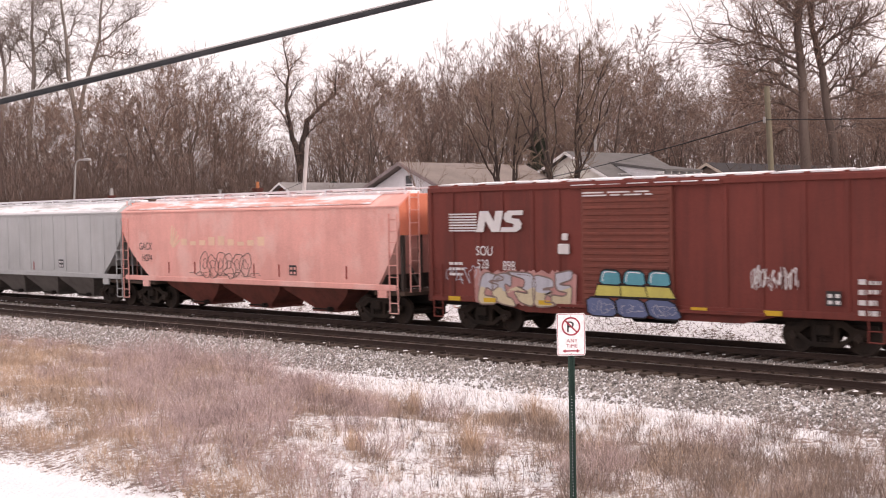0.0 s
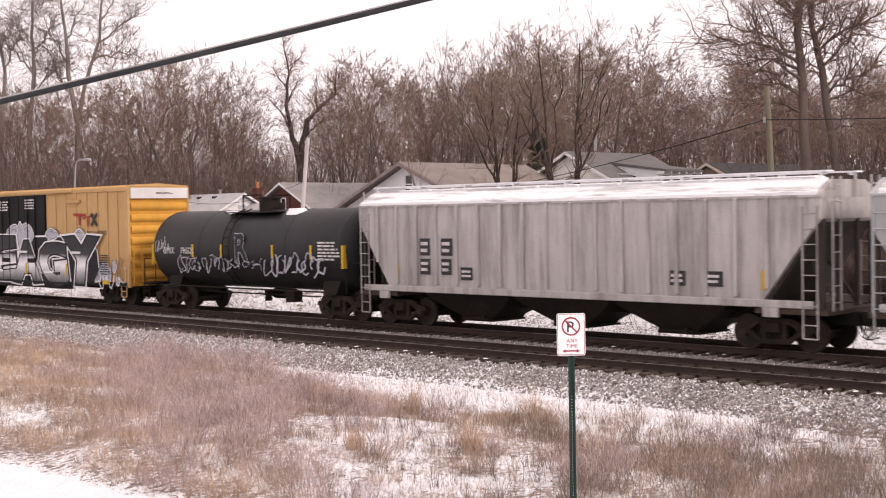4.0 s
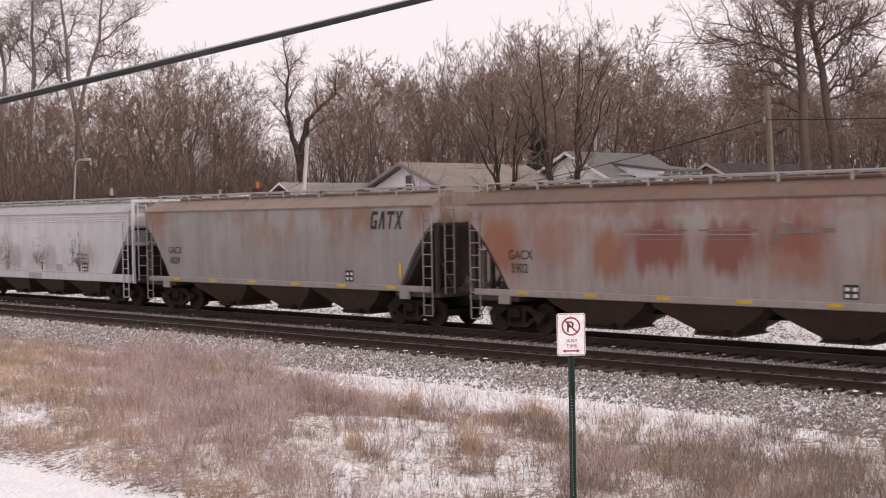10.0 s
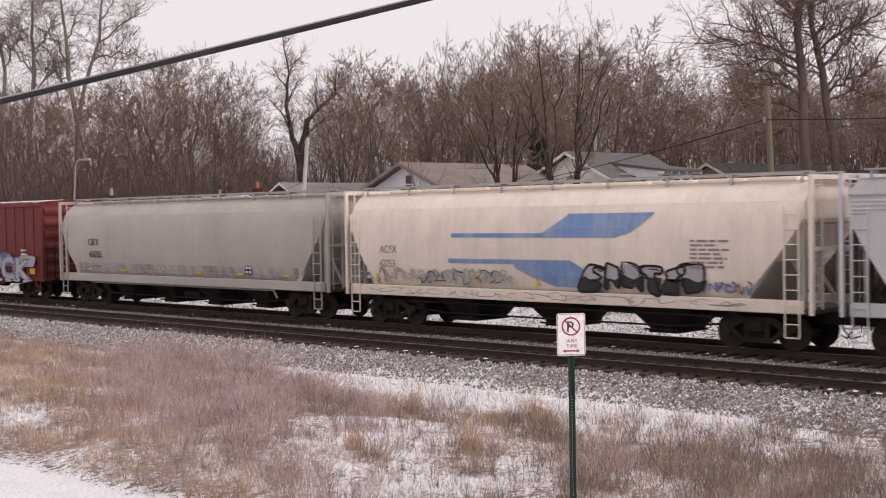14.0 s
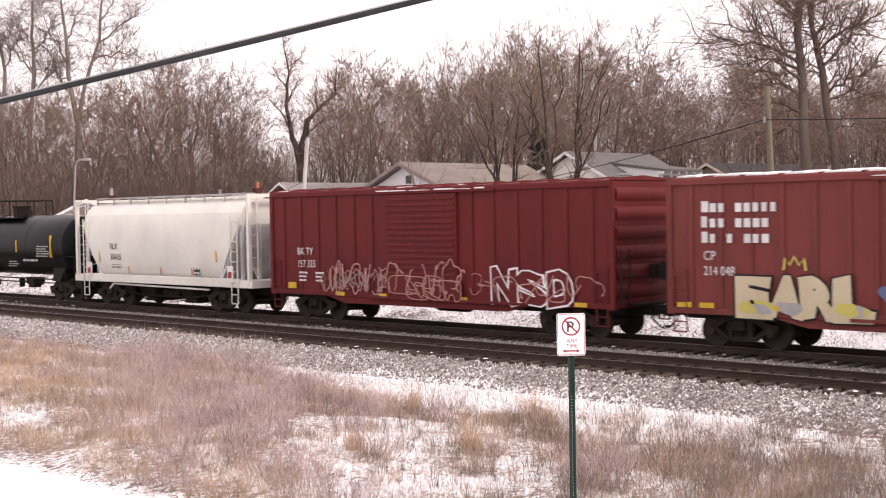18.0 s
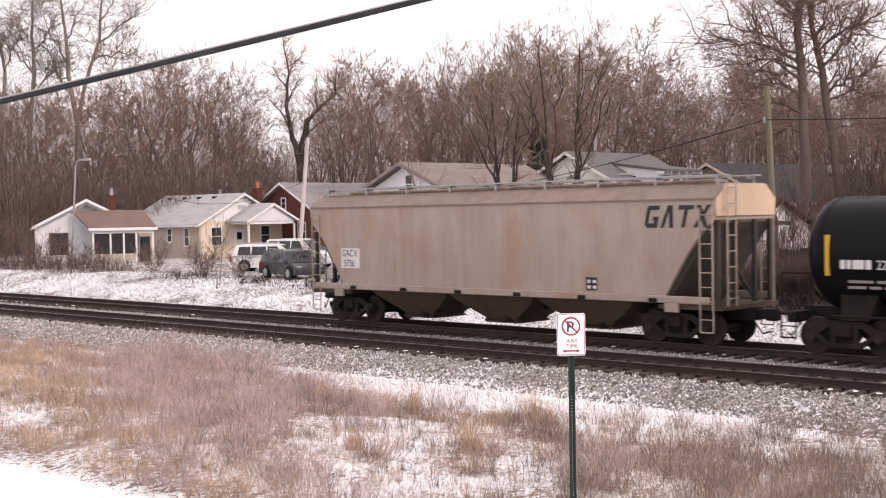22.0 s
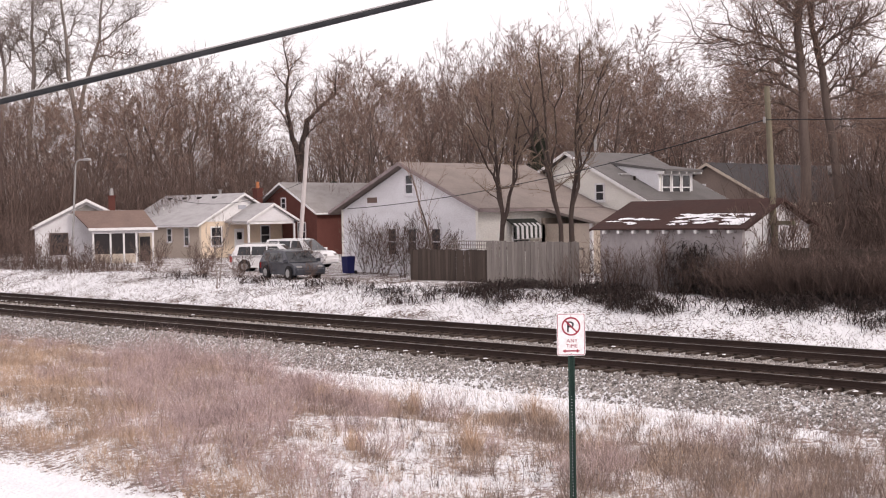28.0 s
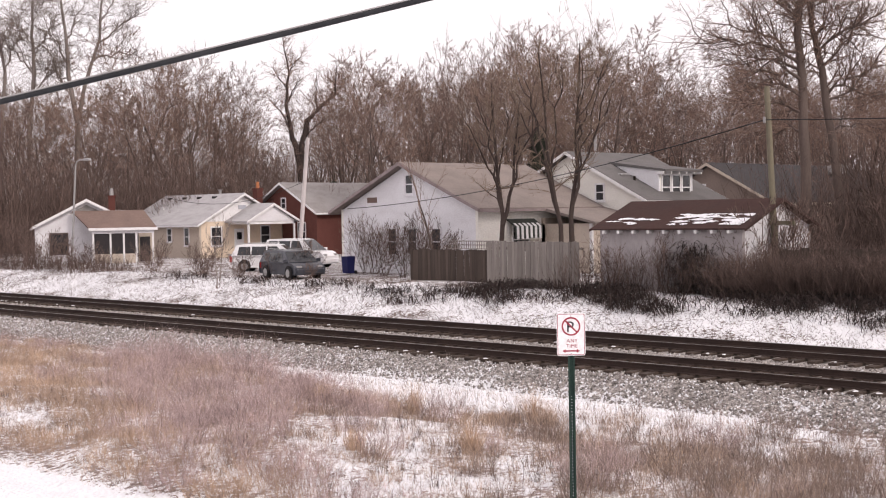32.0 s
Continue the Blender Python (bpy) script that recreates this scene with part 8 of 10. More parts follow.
def left_house():
    """The small house beside the cream one; its gable looks toward the crossing, with the porch before its other half."""
    h = thing("small_white_house", "small white house with a brown-roofed porch behind bare shrubs", "house", pose(-86.45, 49.7, 0.25, 0, 0, 60.1))
    half, e, r, deep = 3.75, 2.93, 4.86, 8.0
    part("gable_wall", G().prism([(-half, -0.6), (half, -0.6), (half, e), (0, r - 0.08), (-half, e)], "y", 0, 0.18), "white_siding", h)
    part("gable_wall", G().prism([(-half, -0.6), (half, -0.6), (half, e), (0, r - 0.08), (-half, e)], "y", deep, deep + 0.18), "white_siding", h)
    for s in (-1, 1):
        part("wall", G().box(min(s * half, s * (half - 0.18)), max(s * half, s * (half - 0.18)), 0.18, deep, -0.6, e), "white_siding", h)
        k = (r - e) / half
        sec = [(s * (half + 0.3), e - 0.3 * k), (0, r), (0, r + 0.14), (s * (half + 0.3), e - 0.3 * k + 0.13)]
        part("roof_slope", G().loft([[(a, -0.4, z) for a, z in sec], [(a, deep + 0.5, z) for a, z in sec]]), "roof_brown", h)
        sec = [(s * (half + 0.32), e - 0.3 * k - 0.07), (0, r - 0.07), (0, r + 0.15), (s * (half + 0.32), e - 0.3 * k + 0.14)]
        part("rake_board", G().loft([[(a, -0.46, z) for a, z in sec], [(a, -0.4, z) for a, z in sec]]), "trim", h, "white rake board")
    part("gable_fan", G().prism([(-1.3, 3.92), (1.3, 3.92), (0, 4.56)], "y", -0.04, -0.002), "shingle_grey", h, "grey gable panel")
    part("gable_trim", G().box(-1.5, 1.5, -0.06, -0.002, 3.82, 3.92), "trim", h)
    w = part("window", G().box(-2.72, -2.60, -0.05, 0.03, 0.85, 2.5).box(-1.48, -1.36, -0.05, 0.03, 0.85, 2.5).box(-2.60, -1.48, -0.05, 0.03, 2.38, 2.5).box(-2.60, -1.48, -0.05, 0.03, 0.85, 0.97).box(-2.60, -1.48, -0.04, 0.02, 1.64, 1.70), "dark_trim", h)
    part("pane", G().box(-2.60, -1.48, -0.015, -0.002, 0.97, 1.64), "glass", w)
    part("pane", G().box(-2.60, -1.48, -0.015, -0.002, 1.70, 2.38), "glass", w)
    # porch across the other half, with a low hipped roof of its own
    y0 = -2.3
    low = [(0.15, y0 - 0.3, 2.70), (5.0, y0 - 0.3, 2.70)]
    g = G().loft([[low[0], low[1], (4.15, -0.5, 4.0), (-1.05, -0.5, 4.0)], [(low[0][0], low[0][1], 2.82), (low[1][0], low[1][1], 2.82), (4.15, -0.5, 4.12), (-1.05, -0.5, 4.12)]])
    part("porch_roof", g, "roof_brown", h, "brown porch roof")
    part("porch_fascia", G().box(0.1, 5.05, y0 - 0.36, y0 - 0.3, 2.62, 2.82), "trim", h)
    part("porch_beam", G().box(0.3, 4.8, y0 - 0.1, y0 + 0.1, 2.4, 2.68), "white_siding", h)
    for x in (0.42, 1.65, 2.6, 3.5, 4.7):
        part("porch_post", G().chamfer(x - 0.07, x + 0.07, y0 - 0.07, y0 + 0.07, -0.3, 2.45, 0.015), "trim", h)
    for a, b in ((0.5, 1.58), (1.72, 2.53), (2.67, 3.43)):
        # dark panels fill the openings in place of the porch's inner shade
        part("porch_screen", G().box(a, b, y0 - 0.01, y0 + 0.01, 0.9, 2.4), "shade", h, "dark panel for the shade inside the porch")
        part("porch_apron", G().box(a, b, y0 - 0.03, y0 + 0.03, -0.3, 0.9), "tan_siding", h)
    part("porch_wall", G().box(3.75, 4.9, -0.18, 0.0, -0.4, 2.5), "tan_siding", h)
    part("porch_door", G().box(3.85, 4.6, -0.24, -0.18, 0.1, 2.1), "shade", h, "dark porch door")
    part("porch_floor", G().box(0.3, 4.9, y0, -0.02, -0.5, 0.22), "block", h)
    part("rear_roof", G().prism([(1.9, 4.0), (4.2, 4.0), (4.2, 4.12), (1.9, 4.2)], "y", 4.6, 7.6), "shingle_light", h, "snow-dusted rear roof")
    part("rear_wall", G().box(2.2, 3.7, 4.8, 7.4, 2.9, 4.0), "white_siding", h)
    chimney(h, 1.9, 3.0, 3.4, 5.3, "galv", 0.5)


def garage():
    h, hx, hy, e, r = gable_house("block_garage", "pale block garage with a rusty red roof holding patches of snow", -31.55, -25.05, 41.0, 46.0, 0.55, 3.02, 3.98, "x", "white_siding", "roof_rust", 0.28, trim="roof_rust", side_wall="block", category="garage", slab=0.06, gutters=False)
    rng = random.Random(5)
    slope = (r - e) / hy
    streaks = [(rng.uniform(-2.9, -1.0), rng.uniform(0.16, 0.40), rng.uniform(0.15, 0.45)) for k in range(9)] + [(rng.uniform(0.1, 3.2), rng.uniform(0.12, 0.52), rng.uniform(0.12, 0.6)) for k in range(44)]
    for xm, d, half in streaks:
        n = 7
        top, bot = [], []
        for k in range(n + 1):
            x = max(-hx, min(hx, xm - half + 2 * half * k / n))
            w = 0.034 * math.sin(math.pi * (k + 0.25) / (n + 0.5)) * rng.uniform(0.5, 1.2)
            for edge, q in ((bot, d - w), (top, d + w)):
                q += rng.uniform(-0.012, 0.012)
                edge.append((x, -hy - 0.3 + q * hy, e - 0.3 * slope + q * hy * slope + 0.088 + 0.004 * (k % 2)))
        g = G().add(bot + top, [(k, k + 1, n + 2 + k, n + 1 + k) for k in range(n)])
        part("roof_snow", g, "snow", h, "streak of melting snow", fix=False)
    for k in range(9):
        x = -hx + 0.4 + (2 * hx - 0.8) * k / 8
        part("rafter_end", G().box(x - 0.04, x + 0.04, -hy - 0.34, -hy, e - 0.24, e - 0.12), "trim", h)
    part("gable_light", G().chamfer(hx, hx + 0.08, -0.15, 0.15, 2.6, 2.8, 0.02), "trim", h)


cream_house()
brick_house()
pale_house()
dormer_house()
dark_roof_house()
left_house()
garage()


# ---------------------------------------------------------------- fences
def board_fence(name, label, x0, x1, y, base, top, material, pitch=0.15, gap=0.012, wobble=0.04, seed=1, rail_top=False):
    f = thing(name, label, "fence", pose(0, y, 0))
    rng = random.Random(seed)
    n = int((x1 - x0) / pitch)
    shapes = [mesh_of("board", G().prism([(0, 0), (pitch - gap, 0), (pitch - gap, 1 - c), (pitch * 0.5, 1), (0, 1 - c)], "y", -0.012, 0.012), material) for c in (0.0, 0.004, 0.01)]
    for i in range(n):
        z1 = top + rng.uniform(-wobble, wobble)
        b = base + rng.uniform(-0.03, 0.03)
        part("board", rng.choice(shapes), None, f, at=pose(x0 + i * pitch, rng.uniform(-0.012, 0.012), b, 0, rng.uniform(-0.6, 0.6), 0) @ Matrix.Diagonal((1, 1, z1 - b, 1)))
    for z in (base + 0.3, top - 0.3):
        part("rail", G().box(x0, x1, 0.016, 0.06, z - 0.045, z + 0.045), material, f)
    for i in range(int((x1 - x0) / 2.4) + 1):
        x = x0 + 0.05 + i * 2.4
        part("post", G().box(x - 0.05, x + 0.05, 0.06, 0.16, base - 0.5, top), material, f)
    return f


board_fence("board_fence", "tall weathered grey board fence along the snowy bank", -38.65, -33.25, 42.0, 0.42, 2.42, "fence_grey", seed=3)
low = board_fence("board_fence", "lower brown board fence with a lattice top", -44.6, -39.0, 43.0, 0.42, 2.0, "fence_brown", 0.17, 0.006, 0.03, 4)
for k in range(22):
    x = -42.0 + 0.14 * k
    part("lattice_slat", G().box(x, x + 0.03, -0.01, 0.01, 2.02, 2.42), "fence_grey", low)
for z in (2.04, 2.22, 2.40):
    part("lattice_rail", G().box(-42.1, -38.9, -0.015, 0.015, z - 0.02, z + 0.02), "fence_grey", low)
board_fence("board_fence", "dark brown board fence behind the brush", -24.2, -13.0, 41.6, 0.4, 2.2, "fence_brown", 0.17, 0.006, 0.05, 5)


# ---------------------------------------------------------------- poles, wires and the street lamp
def pole(name, label, x, y, z0, z1, r0, r1, material, lean=(0, 0)):
    p = thing(name, label, "utility pole", pose(x, y, z0))
    g = G().tube((0, 0, -0.6), (lean[0], lean[1], z1 - z0), r0, r1, 12)
    part("shaft", g, material, p, smooth=40)
    return p


p = pole("utility_pole", "mossy weathered timber utility pole among the brush", -24.75, 43.0, 0.5, 8.25, 0.135, 0.105, "pole", (-0.4, 0))
part("cross_arm", G().box(-1.25, 0.75, -0.12, -0.02, 2.55, 2.70), "pole", p)
part("insulator", G().tube((-0.42, -0.16, 6.4), (-0.42, -0.16, 6.6), 0.05).tube((-0.42, -0.16, 6.4), (-0.42, 0, 6.4), 0.02), "galv", p)
p = pole("utility_pole", "leaning pale utility pole beside the porch", -74.2, 60.0, 0.4, 9.4, 0.18, 0.13, "pole_white", (1.35, 0))
part("insulator", G().tube((1.3, -0.2, 8.6), (1.3, -0.2, 8.8), 0.05).tube((1.3, -0.2, 8.7), (1.25, 0, 8.7), 0.02), "galv", p)
lamp = thing("street_lamp", "slim grey street lamp with a curved arm", "street lamp", pose(-82.3, 46.0, 0.2))
part("shaft", G().tube((0, 0, -0.4), (0.95, 0, 7.3), 0.09, 0.06, 10), "galv", lamp, smooth=40)
part("arm", G().rod([(0.95, 0, 7.3), (1.1, 0, 7.55), (1.5, 0, 7.68), (2.2, 0, 7.70)], 0.04), "galv", lamp)
part("lamp_head", G().chamfer(2.1, 2.9, -0.14, 0.14, 7.58, 7.74, 0.04), "galv", lamp)


def wire(name, label, a, b, sag, r=0.014, n=14):
    a, b = Vector(a), Vector(b)
    pts = []
    for i in range(n + 1):
        f = i / n
        q = a.lerp(b, f)
        q.z -= sag * 4 * f * (1 - f)
        pts.append(q)
    g = G().loft([Wood.ring(None, q, (b - a).normalized(), r, 5) for q in pts])
    return solid(name, g, "cable", label, "wire", smooth=60, fix=False)


wire("service_wire", "thin dark service wire from the timber pole to the white house", (-25.15, 42.85, 7.0), (-54.6, 47.75, 4.05), 0.55, 0.020)
wire("service_wire", "thin dark wire running on from the timber pole", (-25.15, 42.85, 7.0), (4.0, 44.0, 7.2), 0.5, 0.018)
wire("service_wire", "thin dark wire between the pale pole and the cream house", (-73.2, 59.8, 6.2), (-90.4, 59.5, 5.4), 1.0, 0.018)

# the overhead cable close to the viewer
near = thing("overhead_cable", "thick black overhead cable lashed to a grey strand", "cable", pose(-7.4682, 5.3259, 4.851))
way = Vector((0.70, 0.697, 0.2205)).normalized()
s = G()
rings, upper = [], []
for i in range(41):
    d = -14 + 28 * i / 40
    q = way * d + Vector((0, 0, 0.0011 * d * d))
    rings.append(Wood.ring(None, q, way, 0.0185, 10))
    upper.append(Wood.ring(None, q + Vector((0, 0, 0.0255)), way, 0.007, 6))
part("cable", G().loft(rings), "cable", near, "black cable", smooth=60)
s.loft(upper)
part("strand", s, "galv", near, "grey steel strand", smooth=60, fix=False)


# ---------------------------------------------------------------- the parking sign
def no_parking_sign():
    z = ground_z(-8.6, 10.68)
    sg = thing("parking_sign", "white no-parking sign on a perforated green steel post", "street sign", pose(-8.632, 10.685, z, 0, 0, 42.5))
    top, bot = 2.592 - z, 2.139 - z
    mid = (top + bot) / 2
    g = G()
    # U-channel post
    for pts in ([(-0.035, -0.012), (-0.022, -0.012), (-0.016, 0.012), (-0.022, 0.02)], [(0.035, -0.012), (0.022, -0.012), (0.016, 0.012), (0.022, 0.02)], [(-0.022, 0.012), (0.022, 0.012), (0.022, 0.02), (-0.022, 0.02)]):
        g.prism(pts, "z", -0.5, top - 0.02)
    part("post", g, "sign_green", sg, "dark green U-channel post")
    g = G()
    for k in range(60):
        h = 0.05 + k * 0.0335
        if h < bot - 0.02:
            g.disc((0, 0.0105, h), (0, 1, 0), 0.0055, 0.004, 6)
    part("post_hole", g, "sign_white", sg, "row of small punched holes showing snow")
    w = 0.152
    r = 0.024
    out = []
    for cx, cz, a0 in ((w - r, top - r, 0), (-w + r, top - r, 90), (-w + r, bot + r, 180), (w - r, bot + r, 270)):
        out += [(cx + r * math.cos(radians(a0 + 18 * k)), cz + r * math.sin(radians(a0 + 18 * k))) for k in range(6)]
    plate = part("plate", G().prism(out, "y", -0.018, -0.015), "sign_white", sg, "white aluminium sign plate")

    def inset(d):
        q = []
        for cx, cz, a0 in ((w - r, top - r, 0), (-w + r, top - r, 90), (-w + r, bot + r, 180), (w - r, bot + r, 270)):
            q += [(cx + (r - d) * math.cos(radians(a0 + 18 * k)), -0.0190, cz + (r - d) * math.sin(radians(a0 + 18 * k))) for k in range(6)]
        return q
    a, b = inset(0.007), inset(0.0125)
    n = len(a)
    part("border", G().add(a + b, [(i, (i + 1) % n, n + (i + 1) % n, n + i) for i in range(n)]), "sign_red", plate, fix=False)
    cz = top - 0.140
    letters("P", 0.165, "sign_black", plate, -0.052, -0.0188, cz - 0.060, stretch=1.0, name="letter")
    ring = G()
    k = 40
    ro, ri = 0.100, 0.084
    v = [(rr * math.cos(2 * math.pi * i / k), -0.0205, cz + rr * math.sin(2 * math.pi * i / k)) for rr in (ro, ri) for i in range(k)]
    ring.add(v, [(i, (i + 1) % k, k + (i + 1) % k, k + i) for i in range(k)])
    part("prohibition_ring", ring, "sign_red", plate, fix=False)
    ribbon(bar := G(), [(-0.064, cz + 0.064), (0.064, cz - 0.064)], 0.016, -0.0205, 0.0005)
    part("prohibition_slash", bar, "sign_red", plate, fix=False)
    letters("ANY", 0.056, "sign_red", plate, -0.046, -0.0188, cz - 0.172, gap=1.2, stretch=0.9, name="lettering")
    letters("TIME", 0.056, "sign_red", plate, -0.052, -0.0188, cz - 0.228, gap=1.15, stretch=0.9, name="lettering")
    az = bot + 0.050
    arrow = G()
    ribbon(arrow, [(-0.075, az), (0.075, az)], 0.016, -0.0188, 0.0005)
    for s in (-1, 1):
        arrow.add([(s * 0.095, -0.0195, az), (s * 0.058, -0.0195, az + 0.020), (s * 0.066, -0.0195, az), (s * 0.058, -0.0195, az - 0.020)], [(0, 1, 2, 3)])
    part("arrow", arrow, "sign_red", plate, fix=False)
    for h in (top - 0.03, bot + 0.02):
        part("bolt", G().disc((0, -0.0205, h), (0, 1, 0), 0.006, 0.005, 8), "galv", plate)


no_parking_sign()


# ---------------------------------------------------------------- parked vehicles
def vehicle(name, label, at, length, width, height, paint_mat, glass_from=0.52, hood=0.24, boot=0.02, suv=True):
    c = thing(name, label, "car", at)
    L, W = length / 2, width / 2
    belt = height * 0.58
    # lower body with wheel arches suggested by the sill line
    side = [(-L, 0.42), (-L, belt * 0.9), (-L + 0.08, belt), (L - length * hood * 0.35, belt), (L - 0.18, belt * 0.90), (L, belt * 0.72), (L, 0.40), (L - 0.1, 0.26), (-L + 0.1, 0.26)]
    body = G().loft([[(x * 0.995, -W + 0.07, z) for x, z in side], [(x, -W, z * 0.97 + 0.01) for x, z in side], [(x, W, z * 0.97 + 0.01) for x, z in side], [(x * 0.995, W - 0.07, z) for x, z in side]])
    part("body", body, paint_mat, c, smooth=30)
    roof = [(-L + boot * length, belt), (-L + (boot + 0.07) * length, height - 0.04), (-L + (boot + 0.14) * length, height), (L - (hood + 0.20) * length, height), (L - (hood + 0.12) * length, height - 0.05), (L - hood * length * 0.72, belt)]
    k = 0.80
    g = G().loft([[(x, -W * (1 if z <= belt else k), z) for x, z in roof], [(x, W * (1 if z <= belt else k), z) for x, z in roof]])
    cabin = part("cabin", g, paint_mat, c, smooth=30)
    # glass set a little proud of the cabin
    def on(x, z, s):
        f = (z - belt) / (height - 0.04 - belt)
        return (x, s * (W * (1 - (1 - k) * f) + 0.012), z)
    z0, z1 = belt + 0.05, height - 0.13
    xa, xb = -L + (boot + 0.06) * length, L - (hood + 0.06) * length
    for s in (-1, 1):
        for a, b in ((xa + 0.1, xa + (xb - xa) * 0.30), (xa + (xb - xa) * 0.33, xa + (xb - xa) * 0.62), (xa + (xb - xa) * 0.65, xb - 0.05)):
            q = [on(a, z0, s), on(b, z0, s), on(min(b, xb - 0.45), z1, s), on(min(max(a, xa + 0.2), b), z1, s)]
            part("side_window", G().add(q, [(0, 1, 2, 3)]), "glass", c, fix=False)
    zz = (belt + 0.04, height - 0.06)
    fx = (L - hood * length * 0.72 - 0.02, L - (hood + 0.12) * length + 0.03)
    part("windscreen", G().add([(fx[0], -W * 0.93, zz[0]), (fx[0], W * 0.93, zz[0]), (fx[1] + 0.01, W * k * 0.95, zz[1]), (fx[1] + 0.01, -W * k * 0.95, zz[1])], [(0, 1, 2, 3)]), "glass", c, fix=False)
    rx = (-L + boot * length - 0.015, -L + (boot + 0.07) * length - 0.02)
    part("rear_window", G().add([(rx[0], -W * 0.85, zz[0] + 0.06), (rx[0], W * 0.85, zz[0] + 0.06), (rx[1], W * k * 0.92, zz[1] - 0.03), (rx[1], -W * k * 0.92, zz[1] - 0.03)], [(0, 1, 2, 3)]), "glass", c, fix=False)
    for x in (-L + length * 0.19, L - length * 0.19):
        for s in (-1, 1):
            w = part("wheel", G().disc((0, 0, 0), (0, 1, 0), 0.34, 0.22, 20), "tyre", c, at=pose(x, s * (W - 0.09), 0.34))
            part("rim", G().disc((0, s * 0.10, 0), (0, 1, 0), 0.21, 0.05, 14), "galv", w)
            # flat dark disc painted for the shade in the wheel well
            part("wheel_arch", G().disc((x, s * (W - 0.02), 0.36), (0, 1, 0), 0.37, 0.045, 20), "shade", c)
    for s in (-1, 1):
        part("headlight", G().chamfer(L - 0.22, L - 0.02, s * (W - 0.28) - 0.16, s * (W - 0.28) + 0.16, belt * 0.68, belt * 0.84, 0.02), "galv", c)
        part("tail_light", G().chamfer(-L - 0.01, -L + 0.14, s * (W - 0.14) - 0.09, s * (W - 0.14) + 0.09, belt * 0.62, belt * 1.0, 0.02), "lamp_red", c)
        part("mirror", G().chamfer(L - hood * length * 0.9 - 0.1, L - hood * length * 0.9 + 0.1, s * (W + 0.1) - 0.09, s * (W + 0.1) + 0.09, belt + 0.02, belt + 0.2, 0.02), paint_mat, c)
    part("bumper", G().chamfer(L - 0.1, L + 0.08, -W + 0.08, W - 0.08, 0.32, 0.58, 0.03), paint_mat, c)
    part("bumper", G().chamfer(-L - 0.08, -L + 0.1, -W + 0.08, W - 0.08, 0.32, 0.58, 0.03), paint_mat, c)
    if suv:
        part("roof_rack", G().rod([(-L * 0.7, -W * 0.66, height + 0.06), (L * 0.15, -W * 0.66, height + 0.06)], 0.02).rod([(-L * 0.7, W * 0.66, height + 0.06), (L * 0.15, W * 0.66, height + 0.06)], 0.02), "galv", c)
    return c


vehicle("parked_car", "dark blue-grey hatchback parked on the snowy yard", pose(-52.4, 41.9, ground_z(-52.4, 41.9) - 0.02, 0, 0, -12), 4.2, 1.72, 1.50, "suv")
vehicle("parked_car", "white station wagon with dark windows parked nose in", pose(-60.6, 47.0, ground_z(-60.6, 47.0) - 0.02, 0, 0, 40), 4.7, 1.85, 1.62, "van")
vehicle("parked_car", "white van standing behind the hatchback", pose(-63.2, 51.2, ground_z(-63.2, 51.2) - 0.02, 0, 0, 20), 4.6, 1.85, 1.85, "van", suv=False)
b = thing("wheelie_bin", "dark blue plastic wheelie bin beside the car", "bin", pose(-52.6, 46.0, ground_z(-52.6, 46.0)))
part("tub", G().loft([[(-0.2, -0.24, 0.05), (0.2, -0.24, 0.05), (0.2, 0.24, 0.05), (-0.2, 0.24, 0.05)], [(-0.25, -0.28, 0.9), (0.25, -0.28, 0.9), (0.25, 0.28, 0.9), (-0.25, 0.28, 0.9)]]), "blue", b)
part("lid", G().chamfer(-0.27, 0.27, -0.31, 0.31, 0.9, 0.97, 0.02), "blue", b)
part("wheel", G().disc((-0.2, 0.35, 0.1), (1, 0, 0), 0.1, 0.06, 12).disc((0.2, 0.35, 0.1), (1, 0, 0), 0.1, 0.06, 12), "tyre", b)


# ---------------------------------------------------------------- single trees and shrubs
def stand(x, y, turn=0.0, k=1.0, sink=0.0):
    return pose(x, y, ground_z(x, y) - sink, 0, 0, turn) @ Matrix.Scale(k, 4)


